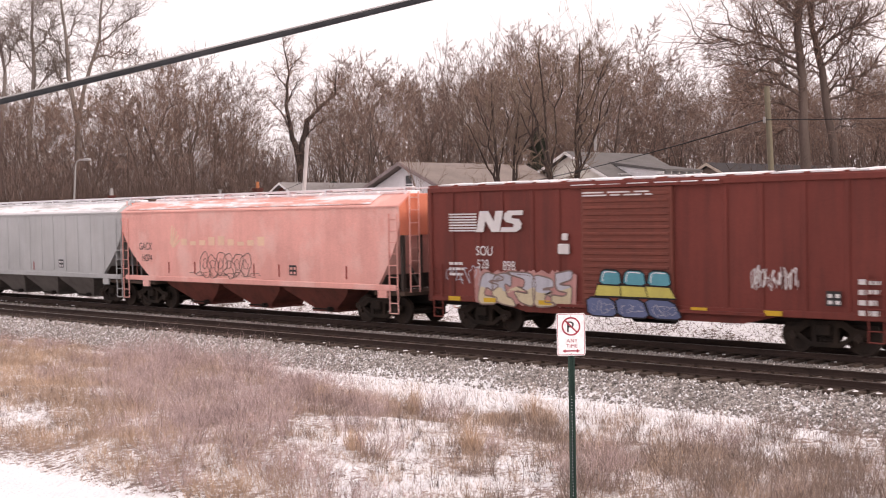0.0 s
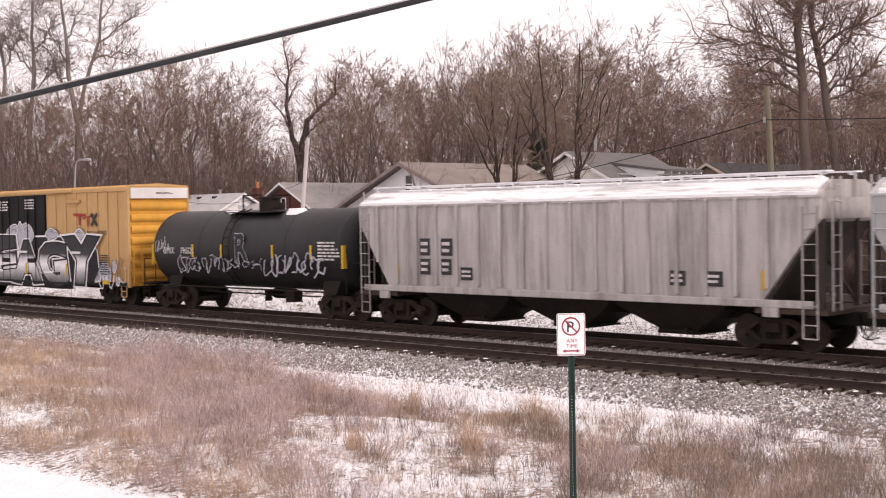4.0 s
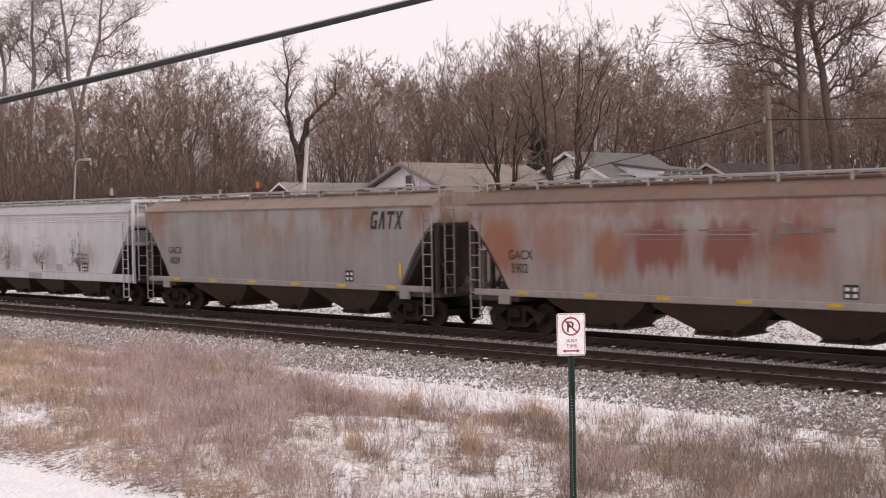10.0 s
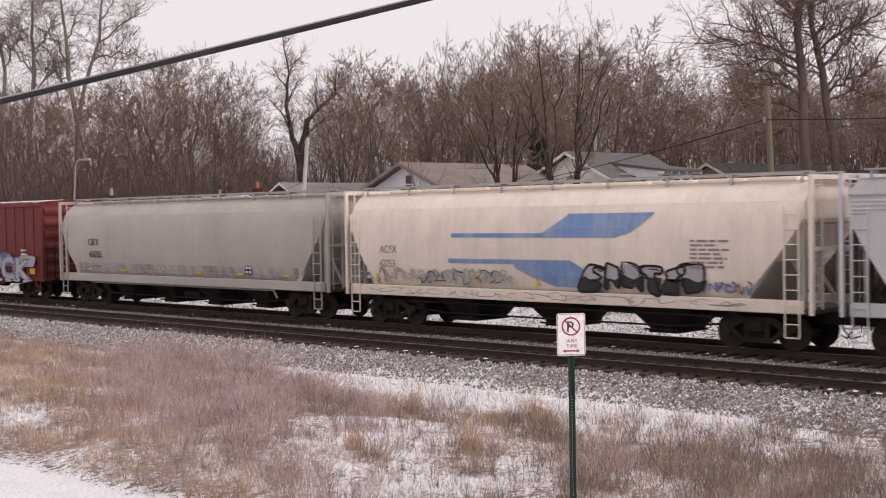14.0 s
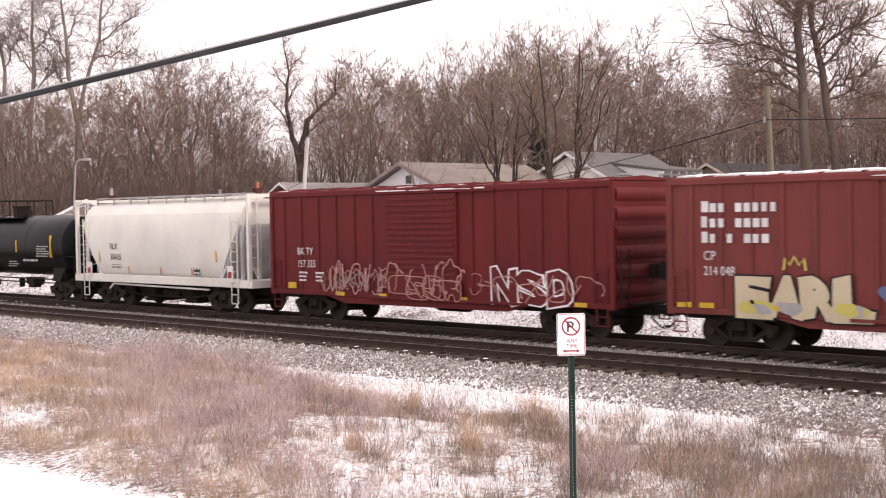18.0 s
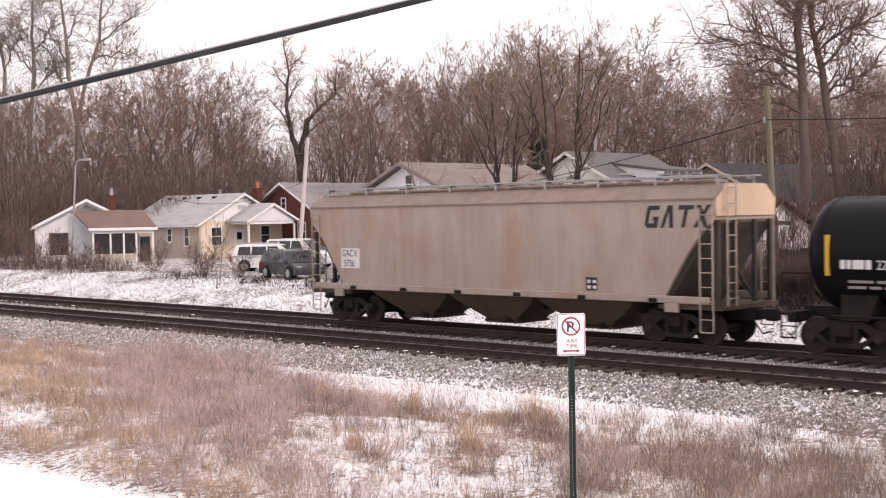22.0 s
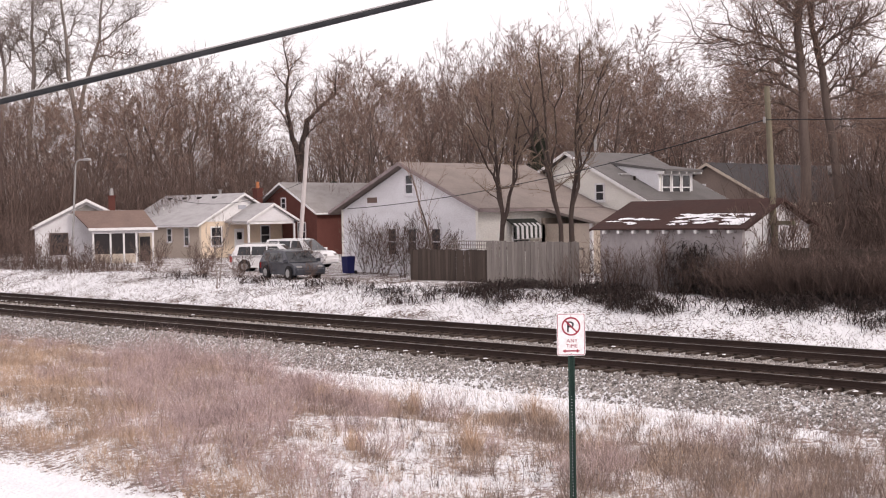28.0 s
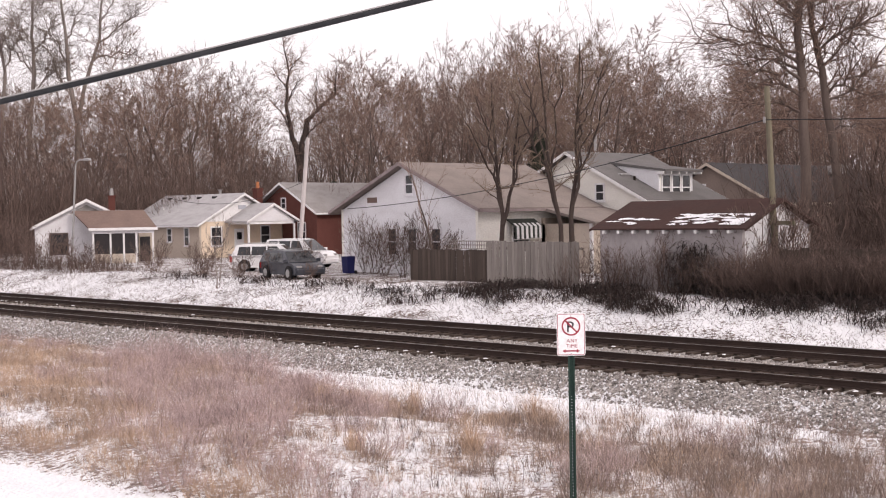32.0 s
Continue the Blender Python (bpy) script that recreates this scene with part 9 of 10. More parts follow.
def limbed_tree(name, label, seed, at, stems, limbs, bark, twig, fine, crook=0.22, up=0.2, length=(1.0, 2.2), per=11, kids=6, twigs=0.9, rest=0.3, subs=5, group="bare trees"):
    """A tree with its stems given as crooked paths and its main limbs as arches: stem, height, reach sideways and away, rise, arch and girth."""
    w = Wood(seed, height=0.5, radius=stems[0][1], limbs=1, levels=1)
    rng = w.rng
    w.levels, w.up, w.spread, w.fine, w.crook, w.twigs, w.straight, w.split = 4, up, 0.95, fine, crook, twigs, False, 2

    def sheath(pts, r0, r1, n):
        rings = []
        for i, q in enumerate(pts):
            d = (pts[min(i + 1, len(pts) - 1)] - pts[max(i - 1, 0)]).normalized()
            f = i / (len(pts) - 1)
            rings.append(w.ring(q, d, r0 * (1 - f) + r1 * f, n))
        w.trunk.loft(rings)

    def clothe(pts, a, count, size, girth):
        for k in range(count):
            f = a + (1 - a) * (k + rng.random()) / count
            i = min(len(pts) - 2, int(f * (len(pts) - 1)))
            q = pts[i].lerp(pts[i + 1], f * (len(pts) - 1) - i)
            along = (pts[i + 1] - pts[i]).normalized()
            side = Vector((rng.gauss(0, 1), rng.gauss(0, 1), rng.gauss(0.15, 0.9))).normalized()
            w.grow(q, (along * 0.55 + side).normalized(), rng.uniform(*size) * (1.15 - 0.45 * f), girth * rng.uniform(0.6, 1.1), 2, kids, 0.15)
    spines = []
    for path, r0, r1 in stems:
        raw = [Vector(q) for q in path]
        pts = []
        for a, b in zip(raw, raw[1:]):
            for k in range(3):
                pts.append(a.lerp(b, k / 3) + Vector((rng.gauss(0, 0.05), rng.gauss(0, 0.05), 0)) * (1 if pts else 0))
        pts.append(raw[-1])
        sheath(pts, r0, r1, 10)
        clothe(pts, 0.45, int(per * rest * len(raw)), length, 0.05)
        spines.append(pts)
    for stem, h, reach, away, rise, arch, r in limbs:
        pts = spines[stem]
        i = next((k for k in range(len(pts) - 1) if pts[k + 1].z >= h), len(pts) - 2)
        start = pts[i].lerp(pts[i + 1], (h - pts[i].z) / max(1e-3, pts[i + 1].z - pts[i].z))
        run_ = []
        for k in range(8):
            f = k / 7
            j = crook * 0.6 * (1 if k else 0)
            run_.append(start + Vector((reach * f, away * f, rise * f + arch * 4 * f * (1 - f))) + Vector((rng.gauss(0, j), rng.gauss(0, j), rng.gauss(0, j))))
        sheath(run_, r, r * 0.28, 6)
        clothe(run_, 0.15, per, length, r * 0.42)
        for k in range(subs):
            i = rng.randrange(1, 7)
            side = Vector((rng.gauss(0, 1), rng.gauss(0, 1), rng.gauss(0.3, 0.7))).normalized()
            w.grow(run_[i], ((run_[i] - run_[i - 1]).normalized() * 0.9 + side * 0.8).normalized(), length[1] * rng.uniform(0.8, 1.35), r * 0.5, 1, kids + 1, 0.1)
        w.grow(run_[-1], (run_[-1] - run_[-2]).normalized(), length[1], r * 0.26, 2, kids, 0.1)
    t = thing(name, label, "tree", at, group)
    part("trunk", w.trunk, bark, t, smooth=60, fix=False)
    part("crown", w.crown, twig, t, fix=False)
    return t


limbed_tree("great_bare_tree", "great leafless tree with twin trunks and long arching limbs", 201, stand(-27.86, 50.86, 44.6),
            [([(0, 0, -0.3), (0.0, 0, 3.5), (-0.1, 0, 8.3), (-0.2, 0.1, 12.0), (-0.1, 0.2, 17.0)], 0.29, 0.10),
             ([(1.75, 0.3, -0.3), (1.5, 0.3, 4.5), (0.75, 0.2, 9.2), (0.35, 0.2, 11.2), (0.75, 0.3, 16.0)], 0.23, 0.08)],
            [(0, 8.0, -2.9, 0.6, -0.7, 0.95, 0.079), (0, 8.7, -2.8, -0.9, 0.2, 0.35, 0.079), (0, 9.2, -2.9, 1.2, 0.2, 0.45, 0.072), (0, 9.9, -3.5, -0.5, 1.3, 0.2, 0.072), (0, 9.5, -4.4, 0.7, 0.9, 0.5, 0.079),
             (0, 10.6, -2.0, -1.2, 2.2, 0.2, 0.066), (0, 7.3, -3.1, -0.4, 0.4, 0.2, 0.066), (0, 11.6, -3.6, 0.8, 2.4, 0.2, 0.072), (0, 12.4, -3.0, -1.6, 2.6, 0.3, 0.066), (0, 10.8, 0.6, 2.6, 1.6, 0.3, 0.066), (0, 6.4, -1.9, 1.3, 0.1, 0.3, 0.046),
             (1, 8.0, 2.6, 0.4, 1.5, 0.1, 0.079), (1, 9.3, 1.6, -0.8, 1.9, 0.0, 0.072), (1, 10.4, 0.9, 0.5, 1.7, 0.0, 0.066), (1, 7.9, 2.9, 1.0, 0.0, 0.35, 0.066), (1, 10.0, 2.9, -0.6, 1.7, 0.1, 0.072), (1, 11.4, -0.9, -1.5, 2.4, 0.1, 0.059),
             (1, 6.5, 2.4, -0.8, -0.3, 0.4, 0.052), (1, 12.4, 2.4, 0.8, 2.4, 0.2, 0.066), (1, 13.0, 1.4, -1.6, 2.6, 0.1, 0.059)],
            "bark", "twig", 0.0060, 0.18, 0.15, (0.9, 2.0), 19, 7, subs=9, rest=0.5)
limbed_tree("gnarled_tree", "gnarled dark leafless tree with a crooked heavy limb", 203, stand(-101.33, 82.64, 44.6),
            [([(0, 0, -0.3), (0, 0, 7.2), (-0.5, 0, 9.8), (-1.05, 0.1, 11.2), (-1.45, 0.0, 14.0), (-1.15, 0.2, 17.2), (-1.7, 0.1, 20.9)], 0.46, 0.03),
             ([(0.1, 0, 5.0), (-0.1, 0.2, 9.6), (0.65, 0.4, 12.5), (2.1, 0.7, 14.0), (3.4, 0.8, 15.1), (3.65, 0.8, 17.9)], 0.40, 0.04)],
            [(0, 11.6, -2.2, 0.6, 3.0, 0.2, 0.12), (0, 14.2, 1.5, -0.5, 2.4, 0.2, 0.10), (0, 15.5, -1.5, 0.5, 2.0, 0.3, 0.09), (0, 17.2, 1.3, 0.4, 1.6, 0.3, 0.08), (1, 13.6, -0.4, 0.6, 3.0, 0.0, 0.09), (1, 14.6, 1.6, 0.8, 1.8, 0.1, 0.10), (1, 10.5, 2.2, -0.6, 2.2, 0.1, 0.10)],
            "bark_dark", "twig", 0.0075, 0.22, 0.12, (1.0, 2.2), 14, 7, rest=0.8, subs=2)
limbed_tree("pale_tree", "tall pale leafless tree with wavy forking limbs", 207, stand(-134.7, 76.5, 44.6),
            [([(0, 0, -0.3), (0.1, 0, 14.0), (-0.8, 0, 20.0), (-1.1, 0.2, 24.0), (-1.6, 0, 29.0)], 0.36, 0.12),
             ([(0.0, 0, 14.5), (1.3, 0.3, 19.8), (2.7, 0.5, 24.0), (3.2, 0.4, 29.5)], 0.26, 0.10)],
            [(0, 21.0, -2.4, 0.5, 4.6, 0.3, 0.15), (0, 17.0, -2.8, -0.8, 5.5, 0.2, 0.14), (1, 21.4, 5.6, 0.6, 0.6, 0.5, 0.14), (1, 23.6, 4.8, -0.5, 3.2, 0.3, 0.12), (1, 25.5, 2.4, 0.5, 4.0, 0.2, 0.10), (0, 24.0, 1.9, 0.8, 4.4, 0.2, 0.11), (0, 15.0, 4.2, 1.0, 2.8, 0.3, 0.11), (0, 19.0, -4.0, 1.2, 2.0, 0.3, 0.10)],
            "bark_pale", "bark_pale", 0.010, 0.30, 0.22, (1.8, 3.8), 16, 7, subs=5, group="pale trees")
limbed_tree("pale_tree", "tall pale leafless tree standing at the end of the wood", 208, stand(-138.6, 72.7, 44.6),
            [([(0, 0, -0.3), (-0.2, 0, 14.0), (0.6, 0, 20.0), (0.4, 0.2, 24.5), (0.7, 0, 29.5)], 0.34, 0.12)],
            [(0, 17.5, 3.0, 0.5, 3.6, 0.2, 0.14), (0, 20.0, -3.0, -0.8, 3.5, 0.4, 0.12), (0, 22.4, 2.8, 0.6, 3.6, 0.3, 0.11), (0, 23.6, -2.8, -0.5, 3.2, 0.3, 0.11), (0, 15.0, -3.6, 0.8, 3.0, 0.4, 0.12), (0, 26.0, 1.9, -0.8, 2.8, 0.2, 0.08)],
            "bark_pale", "bark_pale", 0.010, 0.30, 0.22, (1.8, 3.8), 16, 7, subs=5, group="pale trees")
limbed_tree("pale_tree", "pale leafless tree at the very edge of the wood", 209, stand(-141.1, 70.0, 44.6),
            [([(0, 0, -0.3), (0.3, 0, 14.0), (1.0, 0, 20.5), (-0.2, 0.2, 27.0)], 0.32, 0.12)],
            [(0, 17.0, -3.0, 0.5, 4.6, 0.2, 0.12), (0, 20.5, 2.4, -0.8, 4.5, 0.2, 0.12), (0, 23.0, 1.8, 0.6, 4.0, 0.2, 0.10), (0, 22.0, -2.8, -0.5, 3.2, 0.3, 0.11)],
            "bark_pale", "bark_pale", 0.010, 0.30, 0.22, (1.8, 3.8), 16, 7, subs=5, group="pale trees")
limbed_tree("yard_tree", "leafless yard tree with upright forking branches before the tan roof", 204, stand(-40.1, 44.7, 44.6),
            [([(0, 0, -0.3), (0.0, 0, 3.0), (-0.25, 0.1, 6.0), (-0.4, 0, 9.2)], 0.145, 0.025), ([(0.0, 0, 2.6), (0.5, 0.2, 4.6), (0.9, 0.2, 8.6)], 0.11, 0.025)],
            [(0, 3.2, -1.5, 0.4, 4.2, 0.2, 0.07), (0, 4.2, -1.0, -0.6, 4.4, 0.1, 0.055), (0, 4.8, 0.6, 0.7, 4.0, 0.0, 0.05), (1, 4.2, 1.5, -0.4, 3.8, 0.1, 0.06), (1, 5.4, 0.3, 0.9, 3.4, 0.0, 0.045), (1, 5.8, 1.2, 0.3, 2.8, 0.0, 0.04), (0, 6.0, -0.9, 0.5, 2.8, 0.0, 0.04)],
            "bark_dark", "bark_warm", 0.0055, 0.14, 0.5, (0.7, 1.7), 9, 6, subs=2, rest=0.5)
limbed_tree("yard_tree", "tall leafless yard tree with a wide vase of warm brown branches", 205, stand(-36.75, 45.2, 44.6),
            [([(-0.15, 0, -0.3), (-0.2, 0, 2.6), (-0.75, 0.1, 6.0), (-1.1, 0, 10.4)], 0.145, 0.025), ([(0.3, 0, -0.3), (0.35, 0.1, 3.0), (0.6, 0.2, 6.4), (0.8, 0.2, 10.8)], 0.16, 0.025)],
            [(0, 2.9, -1.6, 0.4, 4.8, 0.3, 0.08), (0, 4.2, -1.2, -0.6, 5.0, 0.1, 0.06), (0, 5.0, 0.7, 0.7, 5.0, 0.0, 0.055), (1, 3.4, 1.8, -0.4, 4.8, 0.2, 0.08), (1, 4.6, 1.4, 0.9, 5.2, 0.0, 0.06), (1, 5.4, 0.2, -0.9, 5.0, 0.0, 0.05), (1, 6.4, 1.5, 0.3, 3.6, 0.0, 0.045),
             (0, 6.4, -1.3, 0.5, 3.4, 0.0, 0.045), (1, 7.4, 0.8, 0.6, 3.2, 0.0, 0.04), (0, 7.6, 0.5, -0.5, 2.8, 0.0, 0.035)],
            "bark_dark", "bark_warm", 0.0055, 0.14, 0.5, (0.8, 1.9), 10, 6, subs=2, rest=0.5)
tree(215, stand(-53.0, 37.6), "thin pale sapling on the snowy bank", bark="bark_pale", twig="bark_pale", height=3.0, radius=0.045, limbs=6, spread=0.7, up=0.6, levels=3, trunk_share=0.4, twigs=1.0, fine=0.006, name="sapling", split=1)
tree(216, stand(-55.2, 39.3), "thin pale sapling on the snowy bank", bark="bark_pale", twig="bark_pale", height=3.2, radius=0.045, limbs=6, spread=0.6, up=0.6, levels=3, trunk_share=0.4, twigs=1.0, fine=0.006, name="sapling", split=1)
tree(206, stand(-43.0, 43.4), "slender leafless tree standing before the brown fence", height=7.4, radius=0.085, limbs=8, spread=0.6, up=0.7, levels=3, trunk_share=0.28, twigs=1.1, fine=0.006, crook=0.16, name="sapling", split=1)

rng = random.Random(31)
BUSH = [
    tree(211, stand(-46.8, 44.6), "bare tangled shrub in front of the white house", bark="brush", twig="brush", height=2.6, radius=0.05, limbs=7, spread=0.8, up=0.5, levels=3, trunk_share=0.08, twigs=0.85, fine=0.008, forks=5, name="bare_shrub", group="bare shrubs"),
    tree(212, stand(-49.2, 45.5), "bare tangled shrub in front of the white house", bark="brush", twig="brush", height=2.9, radius=0.05, limbs=6, spread=0.9, up=0.4, levels=3, trunk_share=0.06, twigs=0.9, fine=0.008, forks=6, name="bare_shrub", group="bare shrubs"),
    tree(213, stand(-64.0, 41.0), "low bare shrub on the snowy bank", bark="brush", twig="brush", height=1.7, radius=0.035, limbs=6, spread=0.9, up=0.5, levels=3, trunk_share=0.05, twigs=0.85, fine=0.007, forks=6, name="bare_shrub", group="bare shrubs"),
]
SPOTS = [(-51.0, 46.5, 1, 1.0), (-48.0, 46.8, 0, 1.15), (-46.0, 46.0, 1, 0.9), (-45.0, 45.0, 2, 1.1), (-52.5, 47.2, 1, 1.0), (-44.0, 45.4, 0, 0.9),
         (-62.0, 43.5, 2, 1.3), (-66.5, 42.5, 2, 1.1), (-70.0, 41.0, 2, 1.2), (-73.5, 41.5, 2, 1.3), (-76.5, 42.0, 1, 0.9), (-80.0, 42.0, 2, 1.2), (-83.0, 43.0, 0, 1.1), (-85.5, 43.5, 1, 1.2), (-78.0, 41.5, 2, 1.3), (-57.0, 42.0, 2, 0.9), (-53.0, 41.6, 2, 0.9), (-51.6, 42.4, 0, 0.7), (-60.0, 41.5, 2, 0.9),
         (-58.5, 40.6, 2, 0.8), (-55.5, 41.0, 2, 0.6), (-50.0, 41.3, 2, 0.6), (-89, 43, 0, 1.7), (-92, 44, 1, 1.8), (-86, 40.5, 2, 1.3),
         (-31.8, 40.5, 0, 0.6), (-30.6, 40.5, 1, 0.7), (-29.4, 40.4, 1, 0.6), (-28.2, 40.5, 0, 0.8), (-27.0, 40.5, 0, 0.7), (-24.6, 42.2, 1, 1.1), (-24.3, 43.2, 0, 1.2), (-24.2, 44.4, 1, 1.1), (-25.2, 41.2, 1, 0.8), (-23.8, 41.0, 0, 0.8), (-22.5, 41.1, 1, 0.7), (-21.3, 40.8, 0, 0.75), (-20.2, 41.0, 1, 0.7), (-19.0, 40.8, 0, 0.75),
         (-24.4, 47.5, 1, 1.3), (-23.0, 48.0, 0, 1.3), (-21.5, 47.0, 1, 1.2), (-20.0, 48.5, 0, 1.3), (-18.5, 47.5, 1, 1.3), (-17.5, 45.0, 0, 1.1), (-21.0, 50.0, 1, 2.2), (-18.0, 50.0, 0, 2.3), (-24.0, 52.0, 0, 2.2)]
for x, y, k, s in SPOTS:
    copy_thing(BUSH[k], stand(x, y, rng.uniform(0, 360), s * rng.uniform(0.9, 1.1), 0.03))

# a nearer stand of the same trees behind the garage
rng = random.Random(44)
for x, y, h in ((-33, 66, 11), (-29, 62, 10), (-25, 66, 12), (-21, 60, 10), (-30, 74, 13), (-23, 75, 13), (-18, 68, 12), (-36, 78, 12), (-15, 62, 11), (-19.5, 54, 8), (-34.5, 82, 13), (-27, 70, 12), (-22, 68, 12), (-31.5, 69, 11.5), (-26, 80, 14), (-38, 88, 13), (-17, 76, 13), (-42, 95, 14)):
    j = rng.randrange(len(FORMS))
    k = h / FORM_TOP[j]
    copy_thing(FORMS[j], stand(x, y, rng.uniform(0, 360), k))

# undergrowth at the foot of the wood: shrubs too many to count, joined
def thicket(name, label, count, place, height, material, seed, width=0.02, spread=0.35, kids=5):
    r = np.random.RandomState(seed)
    v, f = [], []
    for i in range(count):
        x, y = place(r)
        z = ground_z(x, y) - 0.05
        h = height * r.uniform(0.5, 1.15)
        lean = r.normal(0, spread, 2)
        p0 = np.array((x, y, z))
        p1 = p0 + np.array((lean[0] * h, lean[1] * h, h))
        mid = (p0 + p1) / 2 + r.normal(0, 0.05 * h, 3)
        yaw = r.uniform(0, math.pi)
        side = np.array((math.cos(yaw), math.sin(yaw), 0)) * width
        k = len(v)
        v += [p0 - side, p0 + side, mid + side * 0.7, mid - side * 0.7, p1]
        f += [(k, k + 1, k + 2, k + 3), (k + 3, k + 2, k + 4)]
        for j in range(kids):
            q = r.uniform(0.3, 0.95)
            a = p0 + (mid - p0) * q * 2 if q < 0.5 else mid + (p1 - mid) * (q - 0.5) * 2
            d = r.normal(0, 1, 3)
            d[2] = abs(d[2]) + 0.4
            d *= h * r.uniform(0.16, 0.4) / np.linalg.norm(d)
            k = len(v)
            v += [a - side * 0.5, a + side * 0.5, a + d]
            f += [(k, k + 1, k + 2)]
    g = G()
    g.v, g.f = [tuple(p) for p in v], f
    return solid(name, g, material, label, "undergrowth", kind="stuff", fix=False)


def wood_floor(r):
    px = r.uniform(-1.25, 1.25)
    return at_depth(px, wood_edge(px) + r.uniform(-5, 40))


def wood_left(r):
    px = r.uniform(-1.25, -0.33)
    return at_depth(px, wood_edge(px) + r.uniform(-16, 14))


def far_wood(r):
    return at_depth(r.uniform(-1.3, 1.3), r.uniform(172, 205))


thicket("far_wood", "brown leafless trees far back in the wood", 3600, far_wood, 12.0, "far_twig", 19, 0.05, 0.2, 12)
thicket("undergrowth", "brown leafless undergrowth along the foot of the wood", 9000, wood_floor, 5.0, "brush", 3, 0.035, 0.3, 6)
thicket("undergrowth", "tall dense brown thicket behind the small houses", 4200, wood_left, 8.6, "brush", 17, 0.026, 0.34, 12)
thicket("roadside_brush", "tall brown scrub behind the garage", 2600, lambda r: (r.uniform(-31, -10), r.uniform(50, 62)), 5.5, "brush", 14, 0.018, 0.3, 9)
thicket("roadside_brush", "dense dark brown brush along the top of the bank", 6800, lambda r: (r.uniform(-26.2, -13.0), r.uniform(40.2, 41.5)), 1.5, "brush", 4, 0.010, 0.45, 8)
thicket("roadside_brush", "grey-brown brush beside the small white house", 1500, lambda r: (r.uniform(-98.0, -70.0), r.uniform(40.5, 44.0)), 1.0, "brush", 5, 0.014, 0.25, 6)
thicket("roadside_brush", "thin grey brush against the garage wall", 320, lambda r: (r.uniform(-33.6, -27.0), r.uniform(40.2, 40.8)), 1.5, "brush", 6, 0.010, 0.25, 5)


def vines(name, label, spots, seed, per=420, lift=0.0):
    """Dark arching runners with small leaves, tangled in clumps over the bank."""
    r = np.random.RandomState(seed)
    v, f = [], []
    for cx, cy, a, b, share in spots:
        for i in range(int(per * share)):
            ang, rad = r.uniform(0, 6.28), math.sqrt(r.uniform(0, 1)) * r.uniform(0.5, 1.2)
            x, y = cx + a * rad * math.cos(ang), cy + b * rad * math.sin(ang)
            if noise.noise(Vector((x * 0.9, y * 1.1, seed))) < -0.12:
                continue
            q = np.array((x, y, ground_z(x, y) + lift * r.uniform() ** 1.3))
            d = r.normal(0, 1, 2)
            d /= np.linalg.norm(d)
            h, reach = r.uniform(0.08, 0.42), r.uniform(0.25, 0.9)
            w = np.array((-d[1], d[0], 0.3)) * r.uniform(0.008, 0.018)
            k = len(v)
            n = 6
            for j in range(n + 1):
                t = j / n
                p = q + np.array((d[0] * reach * t, d[1] * reach * t, h * 4 * t * (1 - t))) + r.normal(0, 0.02, 3)
                v += [p - w, p + w]
            f += [(k + 2 * j, k + 2 * j + 1, k + 2 * j + 3, k + 2 * j + 2) for j in range(n)]
            for j in range(9):
                t = r.uniform()
                p = q + np.array((d[0] * reach * t, d[1] * reach * t, h * 4 * t * (1 - t))) + r.normal(0, 0.05, 3)
                e1, e2 = r.normal(0, 1, 3), r.normal(0, 1, 3)
                e1 *= r.uniform(0.02, 0.055) / np.linalg.norm(e1)
                e2 *= r.uniform(0.012, 0.03) / np.linalg.norm(e2)
                k = len(v)
                v += [p - e1, p + e2, p + e1]
                f += [(k, k + 1, k + 2)]
    g = G()
    g.v, g.f = [tuple(p) for p in v], f
    return solid(name, g, "vine", label, "creeper", kind="stuff", fix=False)


vines("creeping_vines", "dark creeping vines and brambles over the snowy bank",
      ((-36.5, 39.2, 2.6, 1.3, 1.1), (-29.0, 39.0, 3.2, 1.5, 2.0), (-31.2, 39.8, 1.5, 0.8, 0.6), (-22.0, 39.6, 3.4, 1.2, 1.8), (-18.3, 39.2, 2.0, 1.3, 0.9), (-35.0, 40.6, 3.0, 0.5, 0.6), (-25.5, 40.4, 1.5, 0.4, 0.3),
       (-33.5, 37.9, 2.2, 0.8, 0.35), (-27.0, 37.6, 2.6, 0.8, 0.5), (-21.5, 37.8, 2.4, 0.8, 0.5), (-41.0, 38.6, 2.4, 0.9, 0.4), (-46.0, 39.0, 2.6, 0.9, 0.35), (-52.0, 39.4, 3.0, 0.9, 0.3), (-38.5, 37.2, 2.0, 0.7, 0.2), (-59.0, 39.6, 3.0, 0.9, 0.25), (-17.5, 37.4, 1.8, 0.8, 0.3)), 8)
vines("ivy_clump", "dark ivy bush against the garage", ((-27.0, 40.65, 1.3, 0.35, 0.9),), 9, lift=1.7)
thicket("bank_stalks", "short dark stalks poking through the snow on the bank", 17000, lambda r: (r.uniform(-85, -14), r.uniform(34.2, 41.5)), 0.26, "brush", 10, 0.009, 1.2, 2)

